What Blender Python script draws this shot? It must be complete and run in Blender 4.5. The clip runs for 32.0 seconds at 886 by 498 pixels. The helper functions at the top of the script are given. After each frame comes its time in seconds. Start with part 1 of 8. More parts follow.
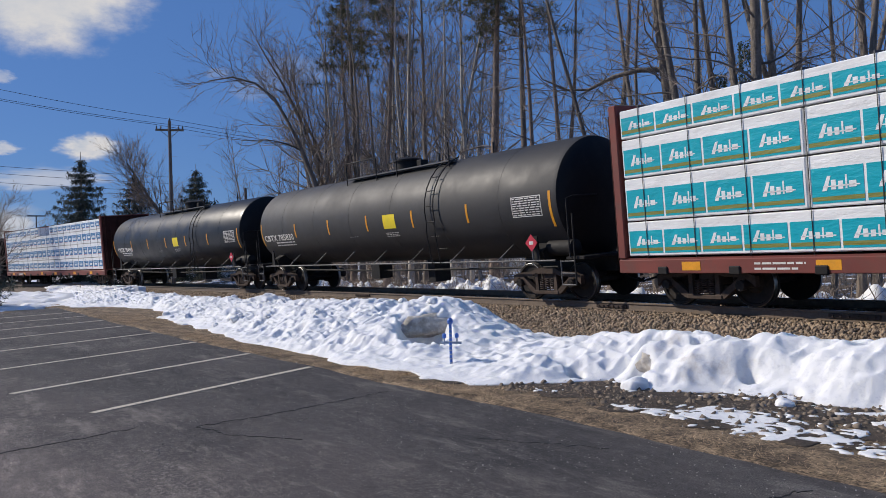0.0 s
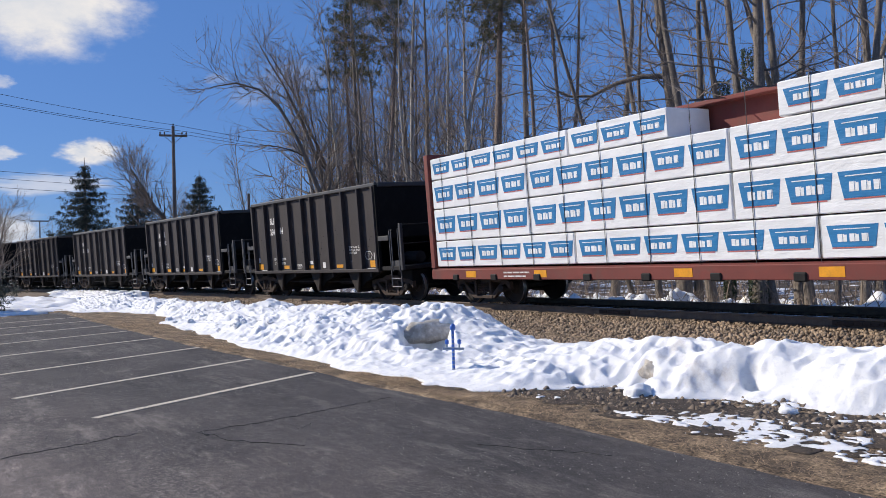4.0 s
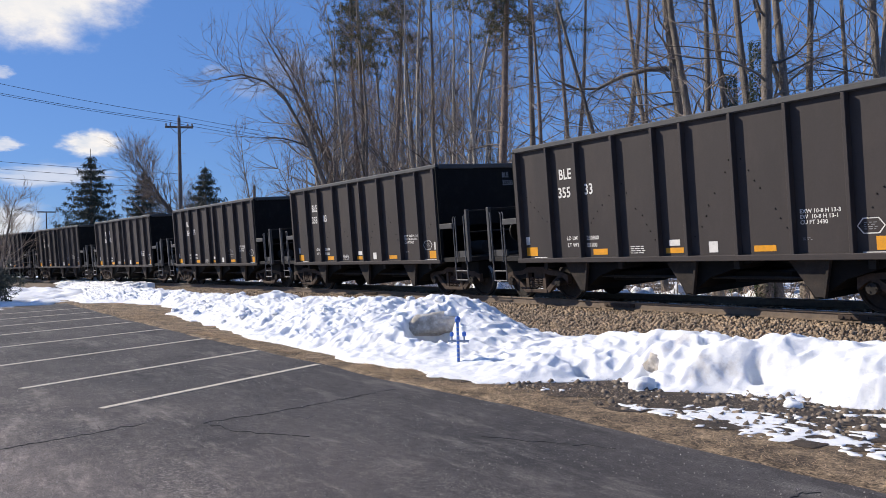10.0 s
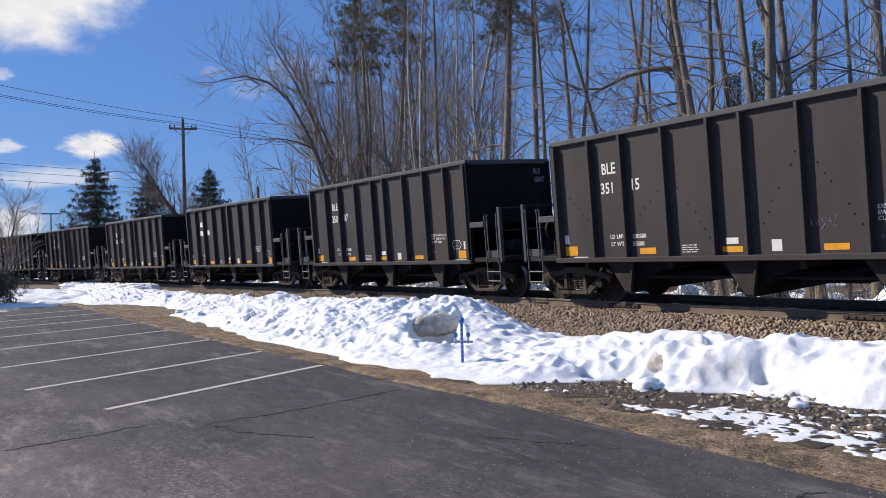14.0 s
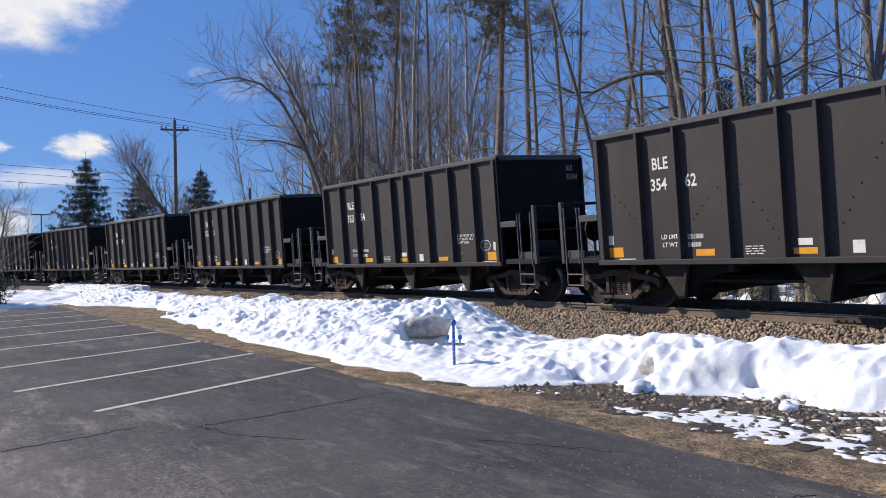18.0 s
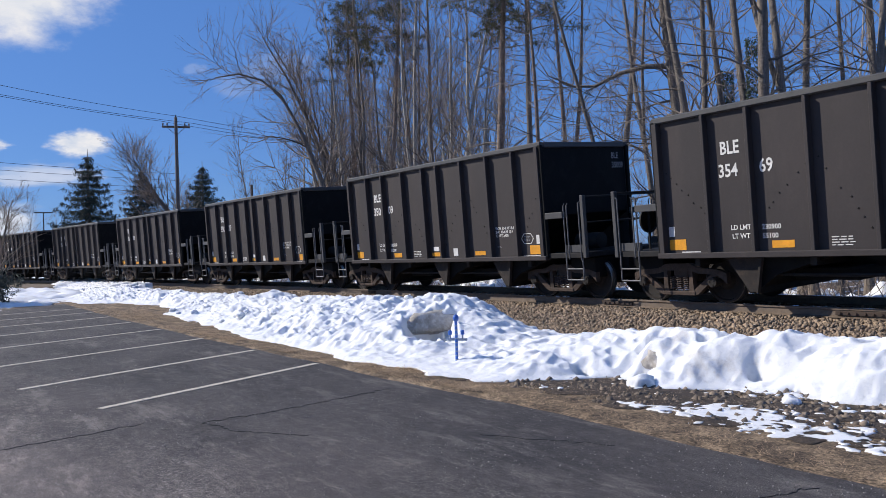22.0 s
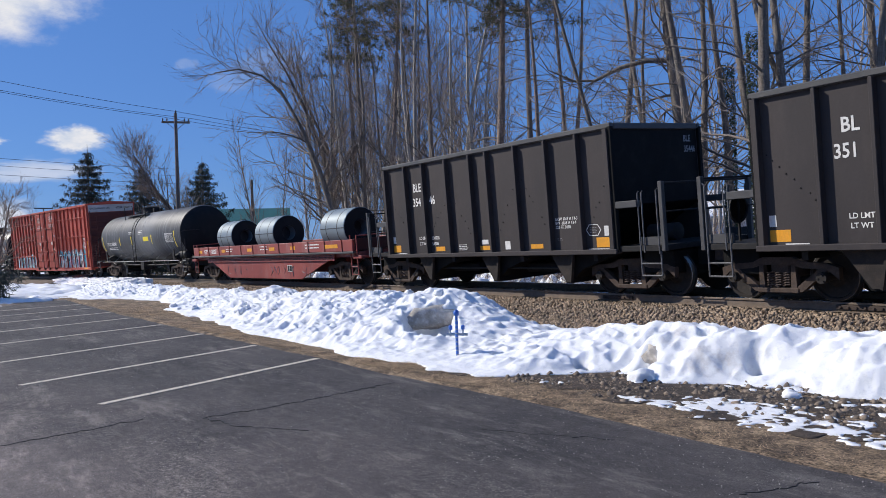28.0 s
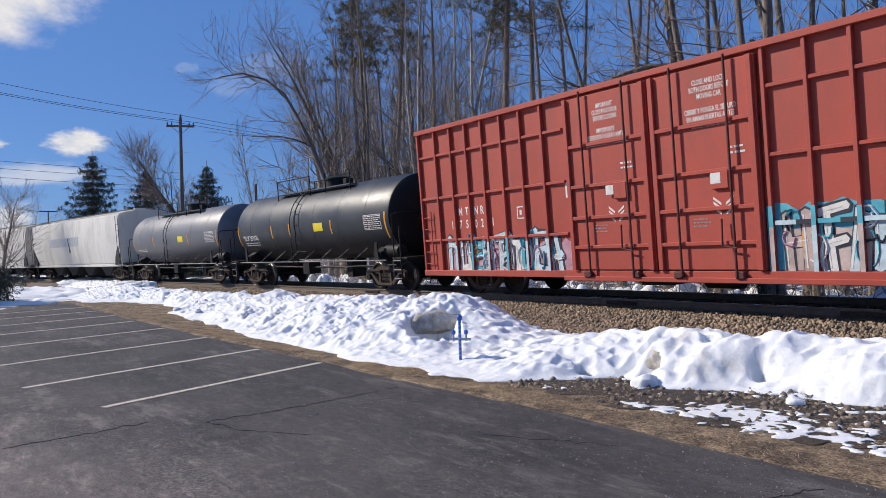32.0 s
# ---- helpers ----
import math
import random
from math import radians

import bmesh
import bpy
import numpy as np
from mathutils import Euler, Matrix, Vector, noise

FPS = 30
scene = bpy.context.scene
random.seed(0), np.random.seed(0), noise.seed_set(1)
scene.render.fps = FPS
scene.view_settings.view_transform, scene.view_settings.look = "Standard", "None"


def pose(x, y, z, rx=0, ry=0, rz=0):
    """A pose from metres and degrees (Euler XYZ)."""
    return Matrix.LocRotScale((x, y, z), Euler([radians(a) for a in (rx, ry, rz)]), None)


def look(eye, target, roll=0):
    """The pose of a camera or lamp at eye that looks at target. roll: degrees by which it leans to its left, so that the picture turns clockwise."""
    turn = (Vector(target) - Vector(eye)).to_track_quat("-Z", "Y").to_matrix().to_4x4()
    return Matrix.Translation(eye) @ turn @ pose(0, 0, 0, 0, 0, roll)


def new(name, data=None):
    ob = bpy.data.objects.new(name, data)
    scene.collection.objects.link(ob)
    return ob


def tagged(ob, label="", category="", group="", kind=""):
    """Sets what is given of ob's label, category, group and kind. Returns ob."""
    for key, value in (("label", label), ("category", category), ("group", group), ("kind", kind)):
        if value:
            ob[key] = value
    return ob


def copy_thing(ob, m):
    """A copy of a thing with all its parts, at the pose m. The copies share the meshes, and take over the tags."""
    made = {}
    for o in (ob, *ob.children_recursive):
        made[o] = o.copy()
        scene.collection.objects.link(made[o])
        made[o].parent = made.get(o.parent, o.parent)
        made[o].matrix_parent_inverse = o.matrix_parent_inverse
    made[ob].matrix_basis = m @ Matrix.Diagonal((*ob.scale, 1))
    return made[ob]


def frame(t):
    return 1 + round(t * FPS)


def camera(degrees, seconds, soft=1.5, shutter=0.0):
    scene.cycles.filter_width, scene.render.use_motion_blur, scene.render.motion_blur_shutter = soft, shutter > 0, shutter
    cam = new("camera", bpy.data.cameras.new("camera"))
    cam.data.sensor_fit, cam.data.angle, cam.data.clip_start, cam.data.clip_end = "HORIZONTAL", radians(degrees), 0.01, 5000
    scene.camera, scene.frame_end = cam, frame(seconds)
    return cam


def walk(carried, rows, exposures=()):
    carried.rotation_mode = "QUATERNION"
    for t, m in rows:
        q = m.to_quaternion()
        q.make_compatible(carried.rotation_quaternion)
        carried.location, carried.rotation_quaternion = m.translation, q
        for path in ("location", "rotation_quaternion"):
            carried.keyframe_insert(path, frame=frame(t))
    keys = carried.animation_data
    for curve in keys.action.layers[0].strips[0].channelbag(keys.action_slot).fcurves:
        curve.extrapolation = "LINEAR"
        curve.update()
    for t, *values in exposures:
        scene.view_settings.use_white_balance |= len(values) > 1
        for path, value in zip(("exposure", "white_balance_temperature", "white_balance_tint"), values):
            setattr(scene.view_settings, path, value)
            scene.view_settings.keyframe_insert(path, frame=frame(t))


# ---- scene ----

EYE = 1.55           # the camera's height over the parking lot
RAIL = 0.487         # top of the rails over the parking lot
NEAR = 14.119        # the track's centre line from the camera, square to it
RADIUS = 355.5       # of the track's curve
BANK = 3.59          # degrees by which the curve leans towards its inside

cam = camera(58.34, 32.0, soft=0.75)
PATH = [
    (0, pose(0, 0, EYE, 90.647, 1.631, 57.052)),
    (0.5, pose(0, 0, EYE, 90.707, 1.518, 57.132)),
    (1, pose(0, 0, EYE, 90.721, 1.584, 57.167)),
    (1.5, pose(0, 0, EYE, 90.765, 1.660, 57.170)),
    (2, pose(0, 0, EYE, 90.826, 1.665, 57.225)),
    (2.5, pose(0, 0, EYE, 90.960, 1.619, 57.287)),
    (3, pose(0, 0, EYE, 91.067, 1.524, 57.237)),
    (3.5, pose(0, 0, EYE, 91.128, 1.487, 57.210)),
    (5.5, pose(0, 0, EYE, 90.780, 1.522, 57.532)),
    (6, pose(0, 0, EYE, 90.772, 1.439, 57.562)),
    (6.5, pose(0, 0, EYE, 90.766, 1.422, 57.479)),
    (7, pose(0, 0, EYE, 90.828, 1.398, 57.447)),
    (7.5, pose(0, 0, EYE, 90.828, 1.460, 57.516)),
    (8, pose(0, 0, EYE, 90.794, 1.448, 57.573)),
    (8.5, pose(0, 0, EYE, 90.852, 1.364, 57.579)),
    (9, pose(0, 0, EYE, 90.771, 1.240, 57.560)),
    (9.5, pose(0, 0, EYE, 90.627, 1.286, 57.528)),
    (10, pose(0, 0, EYE, 90.543, 1.273, 57.623)),
    (10.5, pose(0, 0, EYE, 90.436, 1.238, 57.751)),
    (11, pose(0, 0, EYE, 90.296, 1.281, 57.762)),
    (11.5, pose(0, 0, EYE, 90.208, 1.284, 57.796)),
    (12, pose(0, 0, EYE, 90.247, 1.346, 57.919)),
    (12.5, pose(0, 0, EYE, 90.412, 1.344, 57.992)),
    (13, pose(0, 0, EYE, 90.496, 1.387, 58.005)),
    (13.5, pose(0, 0, EYE, 90.556, 1.391, 57.952)),
    (14, pose(0, 0, EYE, 90.599, 1.425, 57.892)),
    (14.5, pose(0, 0, EYE, 90.545, 1.452, 57.777)),
    (16.5, pose(0, 0, EYE, 90.707, 1.494, 57.762)),
    (17, pose(0, 0, EYE, 90.789, 1.399, 57.598)),
    (17.5, pose(0, 0, EYE, 90.766, 1.306, 57.437)),
    (18, pose(0, 0, EYE, 90.755, 1.236, 57.322)),
    (18.5, pose(0, 0, EYE, 90.809, 1.273, 57.386)),
    (19, pose(0, 0, EYE, 90.824, 1.320, 57.500)),
    (19.5, pose(0, 0, EYE, 90.792, 1.300, 57.557)),
    (20, pose(0, 0, EYE, 90.690, 1.363, 57.447)),
    (20.5, pose(0, 0, EYE, 90.559, 1.468, 57.380)),
    (21, pose(0, 0, EYE, 90.480, 1.548, 57.411)),
    (21.5, pose(0, 0, EYE, 90.453, 1.618, 57.485)),
    (22, pose(0, 0, EYE, 90.427, 1.594, 57.471)),
    (22.5, pose(0, 0, EYE, 90.330, 1.594, 57.378)),
    (23, pose(0, 0, EYE, 90.200, 1.500, 57.397)),
    (23.5, pose(0, 0, EYE, 90.045, 1.561, 57.507)),
    (24, pose(0, 0, EYE, 89.990, 1.563, 57.604)),
    (24.5, pose(0, 0, EYE, 90.096, 1.530, 57.708)),
    (25, pose(0, 0, EYE, 90.173, 1.570, 57.672)),
    (25.5, pose(0, 0, EYE, 90.055, 1.556, 57.457)),
    (27.5, pose(0, 0, EYE, 90.003, 1.704, 57.638)),
    (28, pose(0, 0, EYE, 90.066, 1.708, 57.488)),
    (28.5, pose(0, 0, EYE, 90.034, 1.644, 57.388)),
    (29, pose(0, 0, EYE, 90.123, 1.546, 57.448)),
    (29.5, pose(0, 0, EYE, 90.233, 1.446, 57.575)),
    (30, pose(0, 0, EYE, 90.299, 1.456, 57.526)),
    (30.5, pose(0, 0, EYE, 90.412, 1.466, 57.406)),
    (31, pose(0, 0, EYE, 90.460, 1.423, 57.412)),
    (31.3, pose(0, 0, EYE, 90.384, 1.361, 57.507)),
    (31.5, pose(0, 0, EYE, 90.395, 1.458, 57.576)),
    (32, pose(0, 0, EYE, 90.412, 1.456, 57.741)),
]
walk(cam, PATH, [(0.0, -0.24, 6650, 11), (1.0, 0.08, 6700, 11), (2.0, 0.05, 6700, 11), (3.0, -0.05, 6650, 11), (6.0, 0.42, 6850, 11), (8.0, 0.35, 6850, 11), (10.0, 0.26, 6850, 11), (14.0, 0.20, 6750, 11), (18.0, 0.22, 6600, 11), (20.0, 0.06, 6450, 11), (22.0, 0.10, 6400, 11), (23.0, 0.12, 6400, 11), (25.0, -0.1, 6300, 11), (28.0, 0.06, 6350, 11), (29.0, 0.05, 6400, 11), (30.0, -0.1, 6450, 11), (31.0, 0.00, 6550, 11), (32.0, 0.05, 6650, 11)])

# ---- light ----
SUN_AZ, SUN_EL = 221.0, 34.0     # degrees: from +x towards +y, and above the horizon
world = bpy.data.worlds.new("sky")
scene.world = world
world.use_nodes = True
wn = world.node_tree
sky = wn.nodes.new("ShaderNodeTexSky")
sky.sky_type, sky.sun_disc = "NISHITA", False
sky.sun_elevation, sky.sun_rotation = radians(SUN_EL), radians(90 - SUN_AZ)
sky.air_density, sky.dust_density, sky.ozone_density, sky.altitude = 1.0, 0.3, 2.5, 300
deep = wn.nodes.new("ShaderNodeMix")          # a clear, cold, deep blue day
deep.data_type, deep.blend_type = "RGBA", "MULTIPLY"
deep.inputs[0].default_value, deep.inputs[7].default_value = 1.0, (0.7, 0.94, 1.36, 1)
wn.links.new(sky.outputs[0], deep.inputs[6])
even = wn.nodes.new("ShaderNodeMix")          # thin high haze evens the blue out round the sky
even.data_type = "RGBA"
even.inputs[0].default_value, even.inputs[7].default_value = 0.55, (1.45, 3.75, 9.7, 1)
wn.links.new(deep.outputs[2], even.inputs[6])
wn.links.new(even.outputs[2], wn.nodes["Background"].inputs[0])
wn.nodes["Background"].inputs[1].default_value = 0.066

sun_data = bpy.data.lights.new("sun", "SUN")
sun_data.energy, sun_data.angle, sun_data.color = 4.6, radians(0.53), (1.0, 0.935, 0.83)
sun = new("sun", sun_data)
_az, _el = radians(SUN_AZ), radians(SUN_EL)
SUN_WAY = Vector((math.cos(_az) * math.cos(_el), math.sin(_az) * math.cos(_el), math.sin(_el)))
sun.matrix_basis = look(SUN_WAY * 60, (0, 0, 0))


# ---- materials ----
def node_material(name):
    m = bpy.data.materials.new(name)
    m.use_nodes = True
    t = m.node_tree
    return m, t, t.nodes["Principled BSDF"]


def noise_node(t, scale, detail=6.0, rough=0.6, coord="Object", stretch=None):
    tc = t.nodes.new("ShaderNodeTexCoord")
    n = t.nodes.new("ShaderNodeTexNoise")
    n.inputs["Scale"].default_value, n.inputs["Detail"].default_value = scale, detail
    n.inputs["Roughness"].default_value = rough
    src = tc.outputs[coord]
    if stretch:
        mp = t.nodes.new("ShaderNodeMapping")
        mp.inputs["Scale"].default_value = stretch
        t.links.new(src, mp.inputs[0])
        src = mp.outputs[0]
    t.links.new(src, n.inputs["Vector"])
    return n


def ramp(t, src, stops):
    r = t.nodes.new("ShaderNodeValToRGB")
    e = r.color_ramp.elements
    while len(e) < len(stops):
        e.new(0.5)
    for el, (p, c) in zip(e, stops):
        el.position, el.color = p, (*c, 1) if len(c) == 3 else c
    t.links.new(src, r.inputs[0])
    return r


def mix_colour(t, a, b, fac, mode="MIX"):
    m = t.nodes.new("ShaderNodeMix")
    m.data_type, m.blend_type = "RGBA", mode
    for value, socket in ((fac, m.inputs[0]), (a, m.inputs[6]), (b, m.inputs[7])):
        if isinstance(value, (int, float)):
            socket.default_value = value
        elif isinstance(value, tuple):
            socket.default_value = (*value, 1)
        else:
            t.links.new(value, socket)
    return m.outputs[2]


def bump(t, bsdf, src, strength, distance=0.02):
    b = t.nodes.new("ShaderNodeBump")
    b.inputs["Strength"].default_value, b.inputs["Distance"].default_value = strength, distance
    t.links.new(src, b.inputs["Height"])
    t.links.new(b.outputs[0], bsdf.inputs["Normal"])


def surface(name, colour, rough=0.6, metal=0.0, vary=0.25, scale=3.0, fine=40.0, dirt=None, dirt_amount=0.3, relief=0.15, depth=0.01, stretch=None, island=0.0, spec=0.5):
    """A painted, stained or natural surface: broad stains, fine grain and relief over one base colour."""
    m, t, b = node_material(name)
    big = noise_node(t, scale, 5, stretch=stretch)
    small = noise_node(t, fine, 4)
    lo = tuple(c * (1 - vary) for c in colour)
    hi = tuple(min(1, c * (1 + vary)) for c in colour)
    col = ramp(t, big.outputs[0], [(0.3, lo), (0.7, hi)]).outputs[0]
    if dirt:
        mask = ramp(t, noise_node(t, scale * 1.7, 8, 0.7, stretch=stretch).outputs[0], [(0.5, (0, 0, 0)), (0.72, (dirt_amount,) * 3)])
        col = mix_colour(t, col, dirt, mask.outputs[0])
    grain = ramp(t, small.outputs[0], [(0.3, (1 - vary * 0.6,) * 3), (0.7, (1.0, 1.0, 1.0))])
    col = mix_colour(t, col, grain.outputs[0], 1.0, "MULTIPLY")
    if island:
        g = t.nodes.new("ShaderNodeNewGeometry")
        col = mix_colour(t, col, ramp(t, g.outputs["Random Per Island"], [(0, (1 - island,) * 3), (1, (1 + island,) * 3)]).outputs[0], 1.0, "MULTIPLY")
    t.links.new(col, b.inputs["Base Color"])
    b.inputs["Metallic"].default_value = metal
    b.inputs["Specular IOR Level"].default_value = spec
    rr = ramp(t, big.outputs[0], [(0.3, (max(0, rough - 0.1),) * 3), (0.7, (min(1, rough + 0.1),) * 3)])
    t.links.new(rr.outputs[0], b.inputs["Roughness"])
    if relief:
        bump(t, b, small.outputs[0], relief, depth)
    return m


def plain(name, colour, rough=0.5, metal=0.0):
    m, t, b = node_material(name)
    b.inputs["Base Color"].default_value = (*colour, 1)
    b.inputs["Roughness"].default_value, b.inputs["Metallic"].default_value = rough, metal
    return m


HOPPER_PAINT = surface("hopper_paint", (0.049, 0.0418, 0.041), 0.66, spec=0.25, vary=0.16, scale=0.9, fine=30, dirt=(0.074, 0.06, 0.056), dirt_amount=0.5, relief=0.12, depth=0.006, stretch=(1, 1, 0.35))
CHORD_PAINT = surface("chord_paint", (0.06, 0.058, 0.058), 0.55, vary=0.2, scale=2, dirt=(0.12, 0.11, 0.1))
BLACK_STEEL = surface("black_steel", (0.018, 0.017, 0.017), 0.65, spec=0.25, vary=0.3, scale=3, dirt=(0.05, 0.042, 0.036), dirt_amount=0.5)
# near-black: the shade on hopper ends and underframe is put into the colour
SHADED_SHEET = surface("shaded_black_sheet", (0.009, 0.009, 0.0095), 0.7, spec=0.12, vary=0.2, scale=2, dirt=(0.022, 0.021, 0.02), dirt_amount=0.5)
TRUCK_STEEL = surface("truck_steel", (0.075, 0.056, 0.046), 0.8, spec=0.2, vary=0.35, scale=5, dirt=(0.13, 0.085, 0.06), dirt_amount=0.6, relief=0.3)
TRUCK_DARK = surface("chute_steel", (0.04, 0.034, 0.031), 0.75, spec=0.2, vary=0.4, scale=3, dirt=(0.085, 0.06, 0.045), dirt_amount=0.6, relief=0.25)
RUST_SPRING = surface("spring_rust", (0.085, 0.058, 0.048), 0.8, vary=0.4, scale=8)
WHEEL_STEEL = surface("wheel_steel", (0.032, 0.028, 0.026), 0.7, spec=0.2, vary=0.3, scale=6, dirt=(0.11, 0.08, 0.06))
TREAD = plain("wheel_tread", (0.34, 0.33, 0.32), 0.4, 1.0)
GALVANISED = surface("grab_iron", (0.1, 0.1, 0.103), 0.5, vary=0.2, scale=10)
WHITE_MARK = surface("white_marking", (0.72, 0.70, 0.66), 0.7, vary=0.12, scale=6, dirt=(0.3, 0.28, 0.25), dirt_amount=0.35)
FAINT_MARK = surface("faded_marking", (0.26, 0.26, 0.27), 0.7, vary=0.2, scale=8)
YELLOW_MARK = surface("yellow_reflector", (0.78, 0.33, 0.012), 0.5, vary=0.12, scale=5, dirt=(0.35, 0.2, 0.05), dirt_amount=0.4)
LEMON_MARK = surface("lemon_panel", (0.85, 0.66, 0.02), 0.5, vary=0.08, scale=5)
RED_MARK = surface("red_placard", (0.55, 0.03, 0.06), 0.5, vary=0.1, scale=9)
TANK_MATT = surface("tank_matt_black", (0.033, 0.032, 0.033), 0.6, vary=0.15, scale=0.8, fine=24, dirt=(0.06, 0.055, 0.05), dirt_amount=0.35, relief=0.06, depth=0.006)
TANK_GLOSS = surface("tank_gloss_black", (0.01, 0.014, 0.021), 0.43, spec=0.35, vary=0.2, scale=0.9, fine=20, dirt=(0.04, 0.04, 0.045), dirt_amount=0.12, relief=0.05, depth=0.006)
# near-black, matt: shade on the tank ends is put into this colour
HEAD_SHADED = surface("tank_head_shaded", (0.012, 0.012, 0.013), 0.65, spec=0.2, vary=0.2, scale=1.5, dirt=(0.03, 0.028, 0.026), dirt_amount=0.4)
TANK_GREY = surface("tank_grey", (0.145, 0.15, 0.165), 0.5, vary=0.12, scale=0.8, dirt=(0.12, 0.1, 0.08), dirt_amount=0.5, relief=0.06, depth=0.006)


def streaked_tank(name):
    """Glossy black paint with pale vertical runs down from the top."""
    m, t, b = node_material(name)
    runs = noise_node(t, 1.0, 6, 0.7, stretch=(12, 0.3, 0.22))
    patch = noise_node(t, 0.45, 3)
    a = ramp(t, runs.outputs[0], [(0.52, (0, 0, 0)), (0.64, (1, 1, 1))])
    p = ramp(t, patch.outputs[0], [(0.36, (0.12,) * 3), (0.62, (0.95,) * 3)])
    f = mix_colour(t, a.outputs[0], p.outputs[0], 1.0, "MULTIPLY")
    col = mix_colour(t, (0.03, 0.034, 0.04), (0.19, 0.2, 0.21), f)
    # chalked paint round the manway, spilled down both flanks
    split = t.nodes.new("ShaderNodeSeparateXYZ")
    t.links.new(t.nodes.new("ShaderNodeTexCoord").outputs["Object"], split.inputs[0])
    spill = ramp(t, runs.outputs[0], [(0.3, (0.3,) * 3), (0.7, (1, 1, 1))])
    span = t.nodes.new("ShaderNodeMapRange")
    span.inputs[1].default_value, span.inputs[2].default_value = -9.0, 9.0
    t.links.new(split.outputs[0], span.inputs[0])
    where = ramp(t, span.outputs[0], [(0.46, (0, 0, 0)), (0.53, (0.75,) * 3), (0.6, (0.75,) * 3), (0.68, (0, 0, 0))])
    col = mix_colour(t, col, (0.2, 0.205, 0.21), mix_colour(t, spill.outputs[0], where.outputs[0], 1.0, "MULTIPLY"))
    t.links.new(col, b.inputs["Base Color"])
    b.inputs["Roughness"].default_value = 0.56
    bump(t, b, noise_node(t, 20).outputs[0], 0.05, 0.006)
    return m


TANK_BLUE_BLACK = surface("tank_blue_black", (0.026, 0.031, 0.038), 0.48, vary=0.2, scale=0.9, fine=20, dirt=(0.07, 0.07, 0.07), dirt_amount=0.3, relief=0.05, depth=0.006)
TANK_STREAKED = streaked_tank("tank_streaked_black")
BOXCAR_RED = surface("boxcar_red", (0.4, 0.062, 0.038), 0.6, vary=0.12, scale=0.8, fine=26, dirt=(0.25, 0.06, 0.045), dirt_amount=0.6, relief=0.1, depth=0.006, stretch=(1, 1, 0.4))
# dark brown for fittings; on the car's ends it also carries their shade
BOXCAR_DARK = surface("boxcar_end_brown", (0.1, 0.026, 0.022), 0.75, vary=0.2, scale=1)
ROOF_GREY = surface("boxcar_roof", (0.42, 0.43, 0.44), 0.5, metal=0.2, vary=0.15, scale=1)
COIL_RED = surface("coil_car_red", (0.27, 0.05, 0.04), 0.6, vary=0.2, scale=0.9, dirt=(0.4, 0.3, 0.27), dirt_amount=0.35, relief=0.1, stretch=(1, 1, 0.5))
COIL_STEEL = surface("coil_steel", (0.2, 0.245, 0.27), 0.5, metal=0.2, vary=0.08, scale=1.2, relief=0.04, stretch=(1, 0.3, 0.3))
# near-black steel: the shade on the coils' faces is put into the colour
COIL_END_SHADED = surface("coil_end_shaded", (0.012, 0.0125, 0.014), 0.6, metal=0.0, spec=0.2, vary=0.2, scale=6)
COVERED_WHITE = surface("covered_hopper_white", (0.62, 0.6, 0.55), 0.6, vary=0.1, scale=0.5, dirt=(0.33, 0.29, 0.24), dirt_amount=0.6, relief=0.06, stretch=(1, 1, 0.3))
COVERED_PATCH = surface("covered_hopper_patch", (0.42, 0.44, 0.47), 0.6, vary=0.15, scale=1)
# darker copy of the centre-beam red; the bulkhead ends' shade is in the colour
SHADED_RED = surface("shaded_bulkhead", (0.045, 0.017, 0.014), 0.8, spec=0.15, vary=0.3, scale=1.2, dirt=(0.09, 0.04, 0.032), dirt_amount=0.4)
CENTREBEAM_RED = surface("centrebeam_red", (0.185, 0.04, 0.03), 0.65, vary=0.2, scale=1.4, dirt=(0.12, 0.06, 0.045), dirt_amount=0.6)


def wrap(name, colour):
    """Woven plastic lumber wrap: wrinkled, half glossy."""
    m, t, b = node_material(name)
    n = noise_node(t, 2.2, 5, 0.62, stretch=(1.0, 1.0, 2.6))
    col = ramp(t, noise_node(t, 1.1, 5).outputs[0], [(0.3, tuple(c * 0.86 for c in colour)), (0.7, colour)])
    t.links.new(col.outputs[0], b.inputs["Base Color"])
    b.inputs["Roughness"].default_value = 0.32
    bump(t, b, n.outputs[0], 0.55, 0.05)
    return m


WRAP_WHITE = wrap("wrap_white", (0.88, 0.88, 0.87))
WRAP_TEAL = wrap("wrap_teal", (0.0, 0.4, 0.5))
WRAP_BLUE = wrap("wrap_blue", (0.03, 0.2, 0.43))
WRAP_OLIVE = wrap("wrap_olive", (0.24, 0.24, 0.06))
WRAP_RED = wrap("wrap_red", (0.6, 0.16, 0.13))
STRAP = plain("strap", (0.03, 0.03, 0.032), 0.5)
PAINT_SKY = surface("spray_sky_blue", (0.08, 0.4, 0.5), 0.55, vary=0.2, scale=4)
PAINT_PALE = surface("spray_pale", (0.5, 0.63, 0.68), 0.55, vary=0.2, scale=4)
PAINT_PINK = surface("spray_pink", (0.5, 0.28, 0.34), 0.55, vary=0.2, scale=4)
PAINT_SAND = surface("spray_sand", (0.5, 0.4, 0.36), 0.55, vary=0.3, scale=3)
PAINT_DARK = surface("spray_dark", (0.03, 0.035, 0.05), 0.55, vary=0.2, scale=4)

